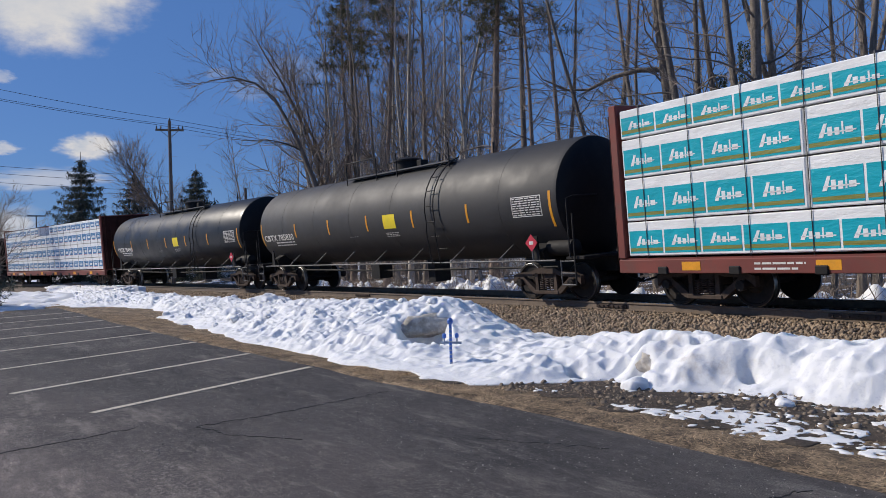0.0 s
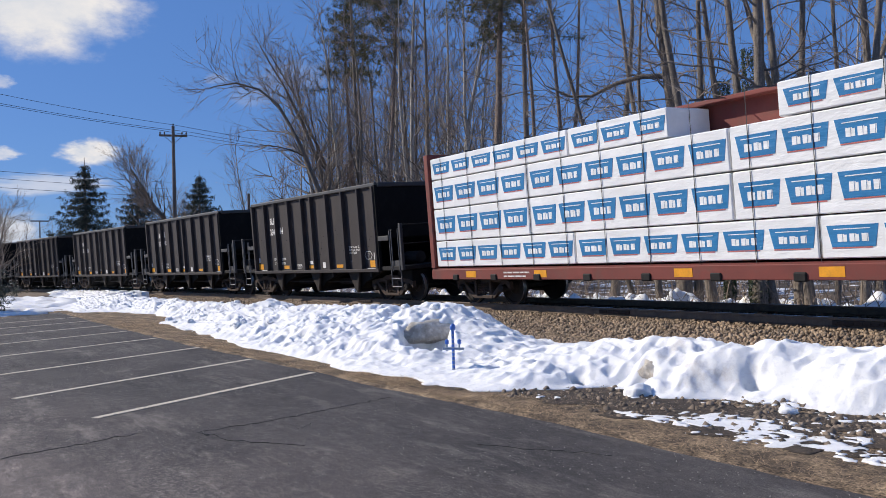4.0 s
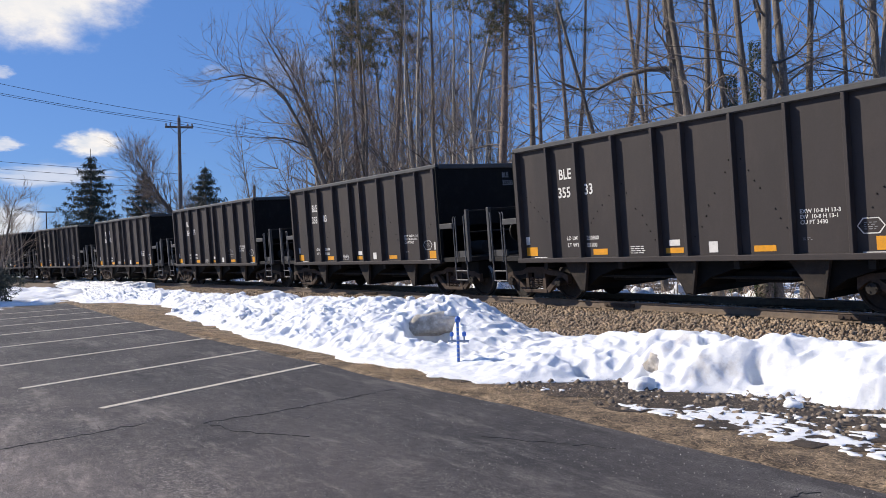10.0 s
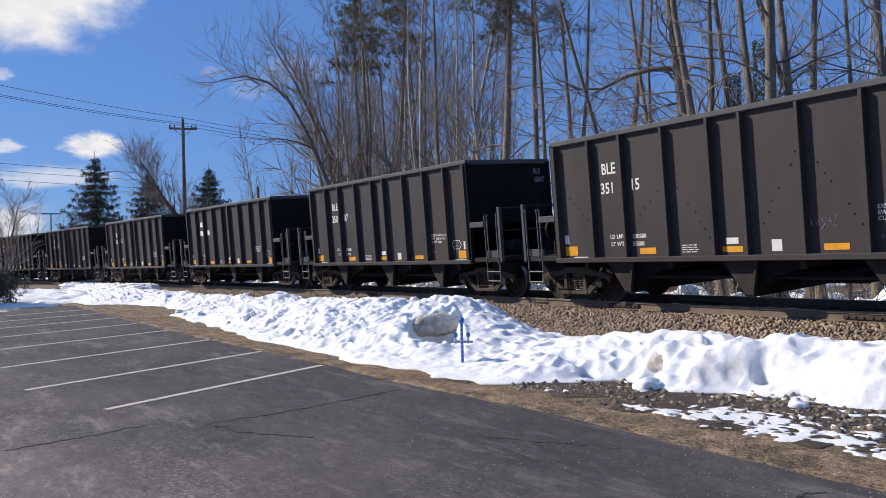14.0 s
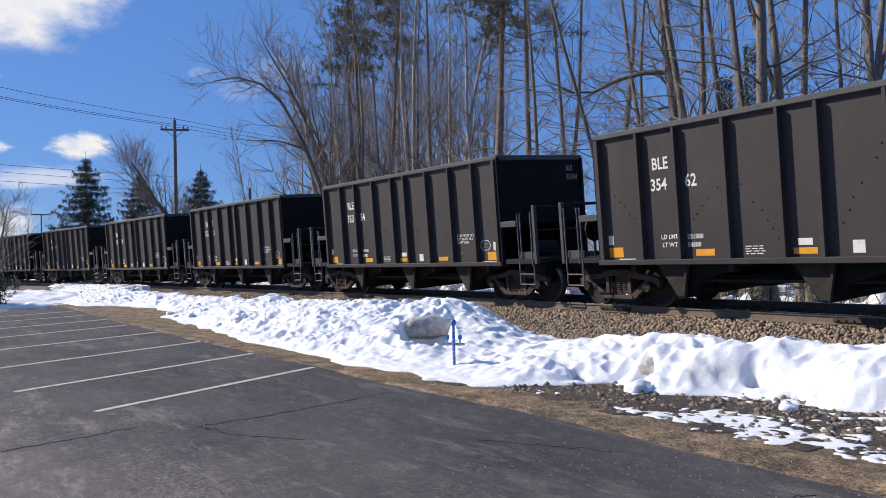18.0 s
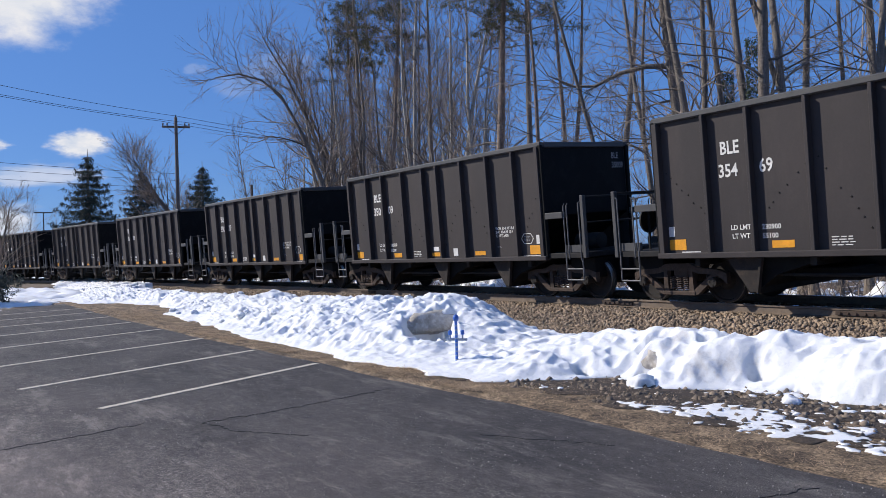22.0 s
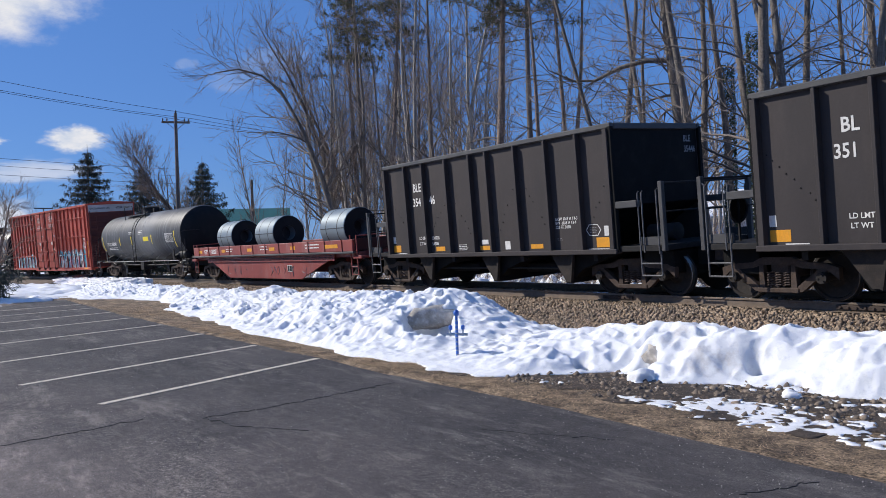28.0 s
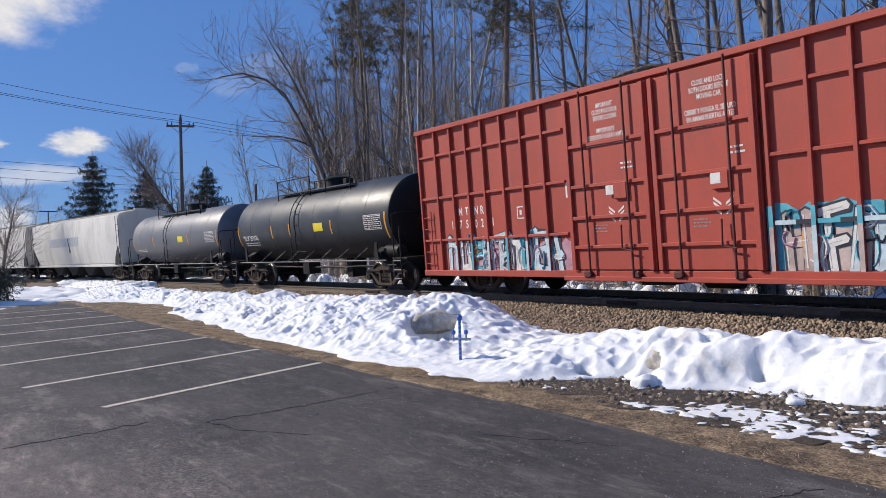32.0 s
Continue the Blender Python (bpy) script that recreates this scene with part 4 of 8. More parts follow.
def build_hopper():
    """An open-top ore and coal hopper with outside ribs."""
    car = thing("hopper_car", "black ribbed open-top railway hopper car, dusty steel", "hopper car", "hopper cars in the train")
    L, yo, yi = 4.66, 1.6, 1.45
    for sg in (-1, 1):
        y0, y1 = sorted((sg * yi, sg * (yi - 0.02)))
        part("side_sheet", Shape().box(-L, L, y0, y1, 1.02, 3.7), HOPPER_PAINT, car)
        for x in RIBS:
            e = 0.06 if abs(x) > 4.5 else 0.035
            a, b = sorted((sg * yi, sg * (yo - 0.01)))
            part("rib", Shape().box(x - e, x + e, a, b, 1.06, 3.66, 0.008), HOPPER_PAINT, car)
        a, b = sorted((sg * 1.42, sg * yo))
        part("top_chord", Shape().box(-L - 0.06, L + 0.06, *sorted((sg * 1.42, sg * 1.54)), 3.66, 3.78, 0.02), CHORD_PAINT, car, "dusty grey top edge")
        part("side_sill", Shape().box(-L - 0.05, L + 0.05, a, b, 0.96, 1.07, 0.012), HOPPER_PAINT, car)
    for sg in (-1, 1):
        x0, x1 = sorted((sg * L, sg * (L - 0.02)))
        # end sheet coloured for its shade; solid boxes stand for brake gear and underframe dark
        part("end_sheet", Shape().box(x0, x1, -yi + 0.022, yi - 0.022, 2.0, 3.7).prism([(sg * L, 2.02), (sg * L, 2.0), (sg * 2.9, 1.0), (sg * 2.9, 1.03)][::sg], "y", -yi + 0.025, yi - 0.025), SHADED_SHEET, car)
        part("brake_gear_box", Shape().box(*sorted((sg * 5.0, sg * 5.8)), -1.1, 1.1, 0.5, 0.98, 0.02), SHADED_SHEET, car)
        part("brake_lever_frame", Shape().box(*sorted((sg * 1.0, sg * 2.2)), -0.9, 0.9, 0.5, 0.72, 0.02), SHADED_SHEET, car)
        x0, x1 = sorted((sg * (L - 0.1), sg * (L + 0.06)))
        part("end_chord", Shape().box(x0, x1, -1.41, 1.41, 3.64, 3.775, 0.02), CHORD_PAINT, car)
        # end platform, cross beam, posts and handrail
        x0, x1 = sorted((sg * (L - 0.05), sg * 5.85))
        part("end_platform", Shape().box(x0, x1, -1.5, 1.5, 1.0, 1.12, 0.01).box(min(sg * 4.7, sg * 6.1), max(sg * 4.7, sg * 6.1), -0.3, 0.3, 0.62, 0.99), BLACK_STEEL, car)
        for y in (-1, 1):
            a, b = sorted((sg * 4.71, sg * 5.3))
            p, q = sorted((y * 1.42, y * 1.55))
            part("end_beam", Shape().box(a, b, p, q, 1.93, 2.08, 0.012), CHORD_PAINT, car)
            for x in (5.3, 5.4):
                grab(car, [(sg * x, y * 1.5, 0.98), (sg * x, y * 1.5, 2.22), (sg * (x + 0.04), y * 1.5, 2.26)], 0.016)
            part("post", Shape().box(min(sg * 5.86, sg * 5.96), max(sg * 5.86, sg * 5.96), y * 1.48 - 0.05, y * 1.48 + 0.05, 1.0, 2.42, 0.01), CHORD_PAINT, car)
            grab(car, [(sg * 5.8, y * 1.52, 0.95), (sg * 5.8, y * 1.52, 2.25), (sg * 5.84, y * 1.52, 2.28)], 0.016)
            st = Shape()
            for x in (5.3, 5.82):
                st.tube([(sg * x, y * 1.5, 1.0), (sg * x, y * 1.5, 0.5)], 0.018, 6)
            for z in (0.5, 0.75):
                st.tube([(sg * 5.3, y * 1.5, z), (sg * 5.82, y * 1.5, z)], 0.018, 6)
            part("stirrup_step", st, GALVANISED, car)
            part("side_rail", Shape().box(min(sg * 5.25, sg * 5.84), max(sg * 5.25, sg * 5.84), y * 1.45 - 0.02, y * 1.45 + 0.02, 1.13, 1.3), CHORD_PAINT, car)
        part("end_handrail", Shape().tube([(sg * 5.91, -1.48, 2.38), (sg * 5.91, 1.48, 2.38)], 0.022, 6).tube([(sg * 5.91, -1.48, 1.8), (sg * 5.91, 1.48, 1.8)], 0.018, 6), BLACK_STEEL, car)
        for y in (-1, 1):
            # corner posts take the same shade-darkened colour as the ends
            part("corner_post", Shape().box(min(sg * 4.63, sg * 4.73), max(sg * 4.63, sg * 4.73), y * 1.5 - 0.05, y * 1.5 + 0.05, 1.0, 3.7, 0.01), SHADED_SHEET, car)
    part("brake_wheel", Shape().lathe([(-5.66, 0.28), (-5.62, 0.28), (-5.62, 0.24), (-5.66, 0.24)], "x", 18, (0, -0.75, 1.75)).tube([(-5.64, -0.75, 1.1), (-5.64, -0.75, 1.95)], 0.03, 6), BLACK_STEEL, car)
    part("air_reservoir", Shape().lathe([(4.75, 0.05), (4.78, 0.19), (5.5, 0.19), (5.53, 0.05)], "x", 14, (0, -0.5, 1.35)), BLACK_STEEL, car, smooth=40)
    part("centre_sill", Shape().box(-5.9, 5.9, -0.25, 0.25, 0.68, 0.98), BLACK_STEEL, car)
    # discharge chutes: triangular plates and slope sheets under the sill, shade put into their colour
    for x in (-2.87, 0.12, 2.82):
        for y in (-1, 1):
            a, b = sorted((y * 1.38, y * 1.36))
            part("chute_plate", Shape().prism([(x - 0.4, 0.97), (x + 0.36, 0.97), (x + 0.24, 0.32), (x + 0.08, 0.32)], "y", a, b), TRUCK_DARK, car)
            part("chute_rim", Shape().prism([(x + 0.36, 0.97), (x + 0.41, 0.97), (x + 0.28, 0.3), (x + 0.24, 0.32)], "y", min(a, y * 1.44), max(b, y * 1.44)), TRUCK_DARK, car)
        part("chute", Shape().prism([(x - 0.36, 0.97), (x + 0.34, 0.97), (x + 0.26, 0.28), (x + 0.04, 0.28)], "y", -1.34, 1.34), SHADED_SHEET, car)
        part("slope_sheet", Shape().prism([(x + 0.3, 0.98), (x + 1.75, 0.98), (x + 0.6, 0.62), (x + 0.28, 0.4)], "y", -1.3, 1.3), SHADED_SHEET, car)
    for x in (-1.5, 1.4, 3.9, -3.9):
        part("cross_brace", Shape().box(x - 0.06, x + 0.06, -1.4, 1.4, 0.8, 0.97), BLACK_STEEL, car)
    part("door_shaft", Shape().tube([(-2.8, -1.2, 0.62), (2.9, -1.2, 0.62)], 0.03, 6), BLACK_STEEL, car)
    add_trucks(car, (-4.65, 4.65))
    add_couplers(car, 6.417)
    face = -yi - 0.001
    # reflectors and stencils on both sides
    for y, d in ((face, 1), (-face, -1)):
        for x0, x1, z0, z1 in ((-4.5, -4.1, 1.12, 1.33), (-2.22, -1.79, 1.12, 1.25), (-0.18, 0.26, 1.12, 1.23), (1.83, 2.27, 1.12, 1.23), (4.02, 4.44, 1.11, 1.33)):
            a, b = sorted((d * x0, d * x1))
            c, e = sorted((y, y - d * 0.004))
            part("reflector", Shape().box(a, b, c, e, z0, z1), YELLOW_MARK, car, "yellow reflective strip")
    for x0, x1, z0, z1 in ((-4.5, -4.36, 1.39, 1.59), (0.86, 1.06, 1.12, 1.33), (4.27, 4.45, 1.36, 1.58), (-0.09, 0.18, 1.27, 1.39)):
        part("label_plate", Shape().box(x0, x1, face - 0.004, face, z0, z1), WHITE_MARK, car, "pale label")
    hexa = [(3.72, 1.5), (3.82, 1.63), (4.08, 1.63), (4.18, 1.5), (4.08, 1.37), (3.82, 1.37)]
    inner = [(3.95 + (x - 3.95) * 0.9, 1.5 + (z - 1.5) * 0.86) for x, z in hexa]
    ring = Shape()
    ring.add([(x, face - 0.004, z) for x, z in hexa + inner], [(k, (k + 1) % 6, 6 + (k + 1) % 6, 6 + k) for k in range(6)])
    part("emblem", ring, WHITE_MARK, car, "white outlined six-sided panel")
    print_block(3.84, 4.06, 1.43, 1.57, 4, face, car, FAINT_MARK, 3)
    for text, z in (("EXW 10-8 H 13-3", 1.76), ("EW  10-8 H 13-1", 1.665), ("CU FT 3430", 1.57)):
        lettering(text, 2.75, face - 0.003, z, 0.07, car)
    print_block(2.78, 2.98, 1.29, 1.35, 2, face, car, FAINT_MARK, 5)
    print_block(-1.12, -0.66, 1.12, 1.3, 4, face, car, WHITE_MARK, 6)
    lettering("LD LMT", -3.05, face - 0.003, 1.47, 0.09, car)
    lettering("LT WT", -3.03, face - 0.003, 1.31, 0.09, car)
    bars([(-4.2, -3.75, 1.065, 1.09), (3.8, 4.4, 1.06, 1.085)], face - 0.02, car)
    # small rivet marks in slanting rows on the panels
    spot = random.Random(9)
    for panel, za, zb in ((0, 2.68, 1.8), (2, 1.7, 2.55), (3, 2.62, 1.4), (5, 1.45, 2.8), (6, 2.8, 1.5), (8, 1.5, 2.6)):
        row = Shape()
        x0, x1 = RIBS[panel] + 0.14, RIBS[panel + 1] - 0.14
        for k in range(8):
            if spot.random() < 0.15:
                continue
            x = x0 + (x1 - x0) * k / 7 + spot.uniform(-0.03, 0.03)
            z = za + (zb - za) * k / 7 + spot.uniform(-0.03, 0.03)
            row.lathe([(face - 0.014, 0.002), (face - 0.012, 0.013), (face, 0.018)], "y", 6, (x, 0, z))
        part("rivet_row", row, BLACK_STEEL, car)["kind"] = "stuff"
    return car


# marks on the hoppers' sides, first to last; None where the number cannot be read
NUMBERS = ("35464", "35241", "35433", "35065", "35087", "35533", "35503", "35475", "35202", "35115", "35007", None, "35445", "35462", "35354", "35211", "35074", "35469", "35009", "35037", "35530", "35312",
           None, "35168", "35446")
SPLIT = ("35241", "35202", "35211", "35312", "35168")    # these carry their letters on both sides of a rib
LIMITS = ("230700", "231500", "230600", "230500", "230300", "230900")
TARES = ("55300", "54500", "55400", "55500", "55700", "55100")


WEIGHTS = {"35475": ("230900", "55100"), "35211": ("231000", "55000"), "35037": ("231300", "54700"), "35074": ("230100", "55900")}


def mark_hopper(car, number, k):
    y = -1.456
    if number is None:
        bars([(-3.18, -2.72, 2.88, 3.11), (-3.23, -2.73, 2.46, 2.69), (-2.37, -2.08, 2.47, 2.7)], y, car)
        return
    if number in SPLIT:
        lettering("BL", -3.1, y, 2.88, 0.24, car, stretch=0.9)
        lettering("E", -2.36, y, 2.9, 0.24, car, stretch=0.9)
    else:
        lettering("BLE", -3.18, y, 2.88, 0.24, car, stretch=0.8)
    lettering(number[:3], -3.24, y, 2.46, 0.24, car, stretch=0.84)
    lettering(number[3:], -2.38, y, 2.48, 0.24, car, stretch=0.84)
    limit, tare = WEIGHTS.get(number, (LIMITS[k % 6], TARES[k % 6]))
    lettering(limit, -2.4, y, 1.46, 0.09, car)
    lettering(tare, -2.4, y, 1.3, 0.09, car)
    lettering("BLE", 4.666, 0.95, 3.36, 0.15, car, FAINT_MARK, stretch=0.8, turn=90)
    lettering(number, 4.666, 0.95, 3.12, 0.15, car, FAINT_MARK, stretch=0.8, turn=90)


def head_profile(r, half, n=9, bulge=0.5):
    """A tank's outline with dished heads, as (along, radius)."""
    out = []
    for k in range(n):
        w = math.pi / 2 * k / (n - 1)
        out.append((-half + bulge - bulge * math.cos(w), max(r * math.sin(w), 0.001)))
    out.append((-half * 0.3, r))
    out.append((half * 0.3, r))
    out += [(-a, b) for a, b in reversed(out[:n])]
    return out


def on_tank(r, zc, z):
    """The near side's y on a tank of radius r at height z."""
    return -math.sqrt(max(r * r - (z - zc) ** 2, 0.01))


def decal(name, car, r, zc, x0, x1, z0, z1, material, label="", n=5):
    """A sticker that follows the tank's round."""
    s = Shape()
    rr = r + 0.006
    a0, a1 = math.asin((z0 - zc) / r), math.asin((z1 - zc) / r)
    v = []
    for k in range(n + 1):
        a = a0 + (a1 - a0) * k / n
        v += [(x0, -rr * math.cos(a), zc + rr * math.sin(a)), (x1, -rr * math.cos(a), zc + rr * math.sin(a))]
    s.add(v, [(2 * k, 2 * k + 1, 2 * k + 3, 2 * k + 2) for k in range(n)])
    return part(name, s, material, car, label)


def tank_text(text, car, r, zc, x, z, height, material=None, stretch=1.0):
    """Lettering bent round the tank's side."""
    me = word_mesh(text, height, material or WHITE_MARK).copy()
    for v in me.vertices:
        a = math.asin(max(-1, min(1, (z - zc + v.co.z) / r)))
        v.co = (x + v.co.x * stretch, -(r + 0.006) * math.cos(a), zc + r * math.sin(a))
    return part("lettering", me, None, car)


def tank_print(car, r, zc, x0, x1, z0, z1, lines, material=None, seed=1):
    rnd = random.Random(seed)
    s = Shape()
    step = (z1 - z0) / lines
    for i in range(lines):
        x = x0
        while x < x1 - 0.05:
            w = min(rnd.uniform(0.06, 0.22) * (x1 - x0), x1 - x)
            za, zb = z1 - step * (i + 0.72), z1 - step * (i + 0.3)
            ya, yb = on_tank(r + 0.006, zc, za), on_tank(r + 0.006, zc, zb)
            s.add([(x, ya, za), (x + w, ya, za), (x + w, yb, zb), (x, yb, zb)], [(0, 1, 2, 3)])
            x += w + 0.035
    return part("small_print", s, material or WHITE_MARK, car)


def tank_table(car, r, zc, x0, x1, z0, z1, lines, seed):
    """A stencilled data panel: outline, ruled lines and small unreadable print."""
    tank_print(car, r, zc, x0 + 0.04, x1 - 0.04, z0, z1, lines, seed=seed)
    for a, b, c, d in ((x0, x1, z0 - 0.02, z0), (x0, x1, z1, z1 + 0.02), (x0, x0 + 0.02, z0, z1), (x1 - 0.02, x1, z0, z1), (x0 + 0.3 * (x1 - x0), x0 + 0.3 * (x1 - x0) + 0.015, z0, z1)):
        decal("panel_line", car, r, zc, a, b, c, d, WHITE_MARK, n=2)


def build_tank(label, paint, r, zc, half, trucks, face, stripes, ladder_x, dome_x, walkway, dark_ends=True):
    car = thing("tank_car", label, "tank car", "tank cars in the train")
    outline = head_profile(r, half)
    part("tank", Shape().lathe(outline[7:-7], "x", 48, (0, 0, zc), cap=False), paint, car, smooth=50)
    # with dark_ends the heads are coloured darker than the barrel for their shade
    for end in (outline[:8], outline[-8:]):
        part("tank_head", Shape().lathe(end, "x", 48, (0, 0, zc), cap=False), HEAD_SHADED if dark_ends else paint, car, "dished tank end, shade in the colour on black tanks", smooth=50)
    # weld seams
    for x in np.linspace(-half * 0.72, half * 0.72, 6):
        part("seam", Shape().lathe([(x - 0.012, r - 0.01), (x - 0.012, r + 0.004), (x + 0.012, r + 0.004), (x + 0.012, r - 0.01)], "x", 48, (0, 0, zc)), paint, car, smooth=50)
    # stub sills, bolsters and end platforms
    for sg in (-1, 1):
        a, b = sorted((sg * (trucks - 1.6), sg * (face - 0.35)))
        part("stub_sill", Shape().box(a, b, -0.28, 0.28, 0.66, 1.05, 0.02), BLACK_STEEL, car)
        a, b = sorted((sg * (half - 0.25), sg * (face - 0.3)))
        part("end_platform", Shape().box(a, b, -1.42, 1.42, 1.03, 1.1, 0.01), BLACK_STEEL, car)
        x = sg * trucks
        part("saddle", Shape().prism([(-1.25, 0.98), (1.25, 0.98), (1.35, 1.25), (0.9, zc - r * 0.8 + 0.2), (-0.9, zc - r * 0.8 + 0.2), (-1.35, 1.25)], "x", x - 0.22, x + 0.22), BLACK_STEEL, car)
        part("brace", Shape().prism([(sg * (trucks - 0.1), 1.0), (sg * (trucks + 0.16), 1.0), (sg * (trucks + 0.1), 1.62), (sg * (trucks - 0.02), 1.62)][::sg], "y", -1.4, -1.36), BLACK_STEEL, car)
        # end rails and ladders
        e = sg * (face - 0.55)
        for y in (-1, 1):
            grab(car, [(sg * (half - 0.1), y * 1.44, 1.1), (sg * (half - 0.1), y * 1.44, 2.45), (sg * (half - 0.02), y * 1.3, 2.5), (sg * (half - 0.02), y * 0.5, 2.5)], 0.02, BLACK_STEEL, "hand_rail")
            grab(car, [(e, y * 1.46, 0.45), (e, y * 1.46, 2.1)], 0.022, BLACK_STEEL, "post")
            st = Shape()
            for z in (0.45, 0.72, 1.0):
                st.tube([(e - sg * 0.45, y * 1.46, z), (e, y * 1.46, z)], 0.016, 6)
            st.tube([(e - sg * 0.45, y * 1.46, 0.45), (e - sg * 0.45, y * 1.46, 1.03)], 0.018, 6)
            part("stirrup_step", st, GALVANISED, car)
    # side running rails with their braces
    for y in (-1, 1):
        s = Shape().tube([(-half + 0.6, y * 1.42, 1.02), (half - 0.6, y * 1.42, 1.02)], 0.022, 6)
        for x in np.linspace(-trucks + 1.4, trucks - 1.4, 7):
            s.tube([(x, y * 1.42, 1.02), (x + 0.22, y * math.sqrt(max(r * r - (1.42 - zc) ** 2, 0.05)), 1.42)], 0.016, 6)
        part("side_rail", s, GALVANISED, car)
    # brake gear below
    part("air_reservoir", Shape().lathe([(trucks + 0.15, 0.05), (trucks + 0.2, 0.2), (trucks + 1.0, 0.2), (trucks + 1.05, 0.05)], "x", 14, (0, -1.02, 1.3)), BLACK_STEEL, car, smooth=40)
    part("brake_pipe", Shape().tube([(-trucks, -0.6, 0.8), (-1, -0.7, 0.75), (1, -0.7, 0.75), (trucks, -0.6, 0.8)], 0.03, 6).box(-1.0, -0.5, -0.9, -0.4, 0.5, 0.95).box(1.4, 1.75, -0.3, 0.3, 0.35, zc - r + 0.2), BLACK_STEEL, car)
    # manway dome, walkway and rails on top
    top = zc + r
    part("dome", Shape().lathe([(top - 0.15, 0.42), (top + 0.26, 0.42), (top + 0.26, 0.48), (top + 0.31, 0.48), (top + 0.38, 0.3), (top + 0.38, 0.0)], "z", 20, (dome_x, 0, 0)), BLACK_STEEL, car, "black manway dome", smooth=40)
    part("valve_box", Shape().box(dome_x + 0.7, dome_x + 0.95, -0.15, 0.15, top - 0.05, top + 0.22, 0.02), BLACK_STEEL, car)
    w0, w1 = walkway
    for y in (-1, 1):
        a, b = sorted((y * 0.55, y * 0.85))
        part("walkway", Shape().box(w0, w1, a, b, top - 0.1, top - 0.06), GALVANISED, car)
        for x in (w0, dome_x - 0.6, dome_x + 0.6, w1):
            if w0 <= x <= w1:
                part("rail_post", Shape().tube([(x, y * 0.85, top - 0.3), (x, y * 0.85, top + 0.45)], 0.02, 6), BLACK_STEEL, car)
        part("hand_rail", Shape().tube([(w0, y * 0.85, top + 0.45), (dome_x - 0.6, y * 0.85, top + 0.45)], 0.02, 6), BLACK_STEEL, car)
    # curved ladder up the near side
    s = Shape()
    for x in (ladder_x - 0.2, ladder_x + 0.2):
        s.tube([(x, -1.45, 0.95), (x, -r - 0.1, zc - 0.6)] + [(x, -(r + 0.11) * math.cos(a), zc + (r + 0.11) * math.sin(a)) for a in np.linspace(-0.2, 1.25, 8)], 0.018, 6)
    for a in np.linspace(-0.75, 1.2, 8):
        s.tube([(ladder_x - 0.2, -(r + 0.11) * math.cos(a), zc + (r + 0.11) * math.sin(a)), (ladder_x + 0.2, -(r + 0.11) * math.cos(a), zc + (r + 0.11) * math.sin(a))], 0.014, 6)
    part("ladder", s, BLACK_STEEL, car)
    for x, tall in stripes:
        decal("reflector", car, r, zc, x - 0.04, x + 0.04, zc - 0.42 - tall * 0.25, zc + 0.08 + tall * 0.1, LEMON_MARK if paint is TANK_STREAKED else YELLOW_MARK, "narrow yellow reflective strip")
    add_trucks(car, (-trucks, trucks))
    add_couplers(car, face)
    return car


def build_long_tank(paint, number, label, text_at, wide):
    r, zc = 1.48, 2.49
    car = build_tank(label, paint, r, zc, 8.75, 7.45, 9.37, ((-8.2, 1), (-5.25, 0), (-2.7, 0), (-0.15, 0), (2.41, 0), (5.0, 0), (8.15, 1)), 3.45, 0.3, (-2.2, 3.6))
    decal("warning_panel", car, r, zc, 0.83, 1.5, 2.1, 2.53, LEMON_MARK, "yellow square panel")
    wide /= max(v.co.x for v in word_mesh("CBTX " + number, 0.23, WHITE_MARK).vertices)
    tank_text("CBTX " + number, car, r, zc, text_at, 2.0, 0.23, stretch=wide)
    tank_print(car, r, zc, -7.1, -5.5, 1.76, 1.97, 2, seed=2)
    tank_table(car, r, zc, 6.8, 7.85, 2.12, 2.58, 8, 3)
    tank_print(car, r, zc, 0.85, 1.55, 1.84, 1.99, 3, seed=4)
    tank_print(car, r, zc, -1.4, -0.8, 1.9, 1.95, 1, FAINT_MARK, 5)
    p = part("placard", Shape().prism([(7.45, 1.67), (7.66, 1.46), (7.45, 1.25), (7.24, 1.46)], "y", -1.5, -1.49), RED_MARK, car, "red diamond placard")
    bars([(7.38, 7.52, 1.42, 1.5)], -1.5, p)
    part("placard_holder", Shape().tube([(7.45, -1.47, 1.05), (7.45, -1.47, 1.27)], 0.02, 6), GALVANISED, car)
    lettering("CBTX " + number, 8.6, -0.5, 2.95, 0.13, car, FAINT_MARK, turn=90)
    return car


def build_streaked_tank():
    r, zc = 1.38, 2.36
    car = build_tank("black tank car streaked with pale runs, dusty", TANK_STREAKED, r, zc, 6.66, 5.25, 7.6, ((-5.86, 1), (-2.82, 0), (-0.84, 0), (2.3, 0), (5.5, 1)), -0.18, -1.1, (-3.0, 0.3))
    decal("warning_panel", car, r, zc, 1.08, 1.83, 2.12, 2.36, LEMON_MARK, "yellow panel")
    tank_text("TCLX 205047", car, r, zc, -5.08, 1.98, 0.19, stretch=1.05)
    tank_print(car, r, zc, -5.0, -3.5, 1.72, 1.9, 2, seed=12)
    tank_table(car, r, zc, 4.25, 5.3, 2.0, 2.42, 8, 13)
    tank_print(car, r, zc, -1.3, -0.6, 2.55, 2.72, 2, seed=14)
    tank_print(car, r, zc, 0.3, 0.9, 2.5, 2.75, 3, seed=15)
    tank_print(car, r, zc, -1.3, -0.65, 1.62, 1.95, 4, FAINT_MARK, 16)
    lettering("TCLX 205047", 6.42, -0.45, 2.85, 0.12, car, FAINT_MARK, turn=90)
    return car


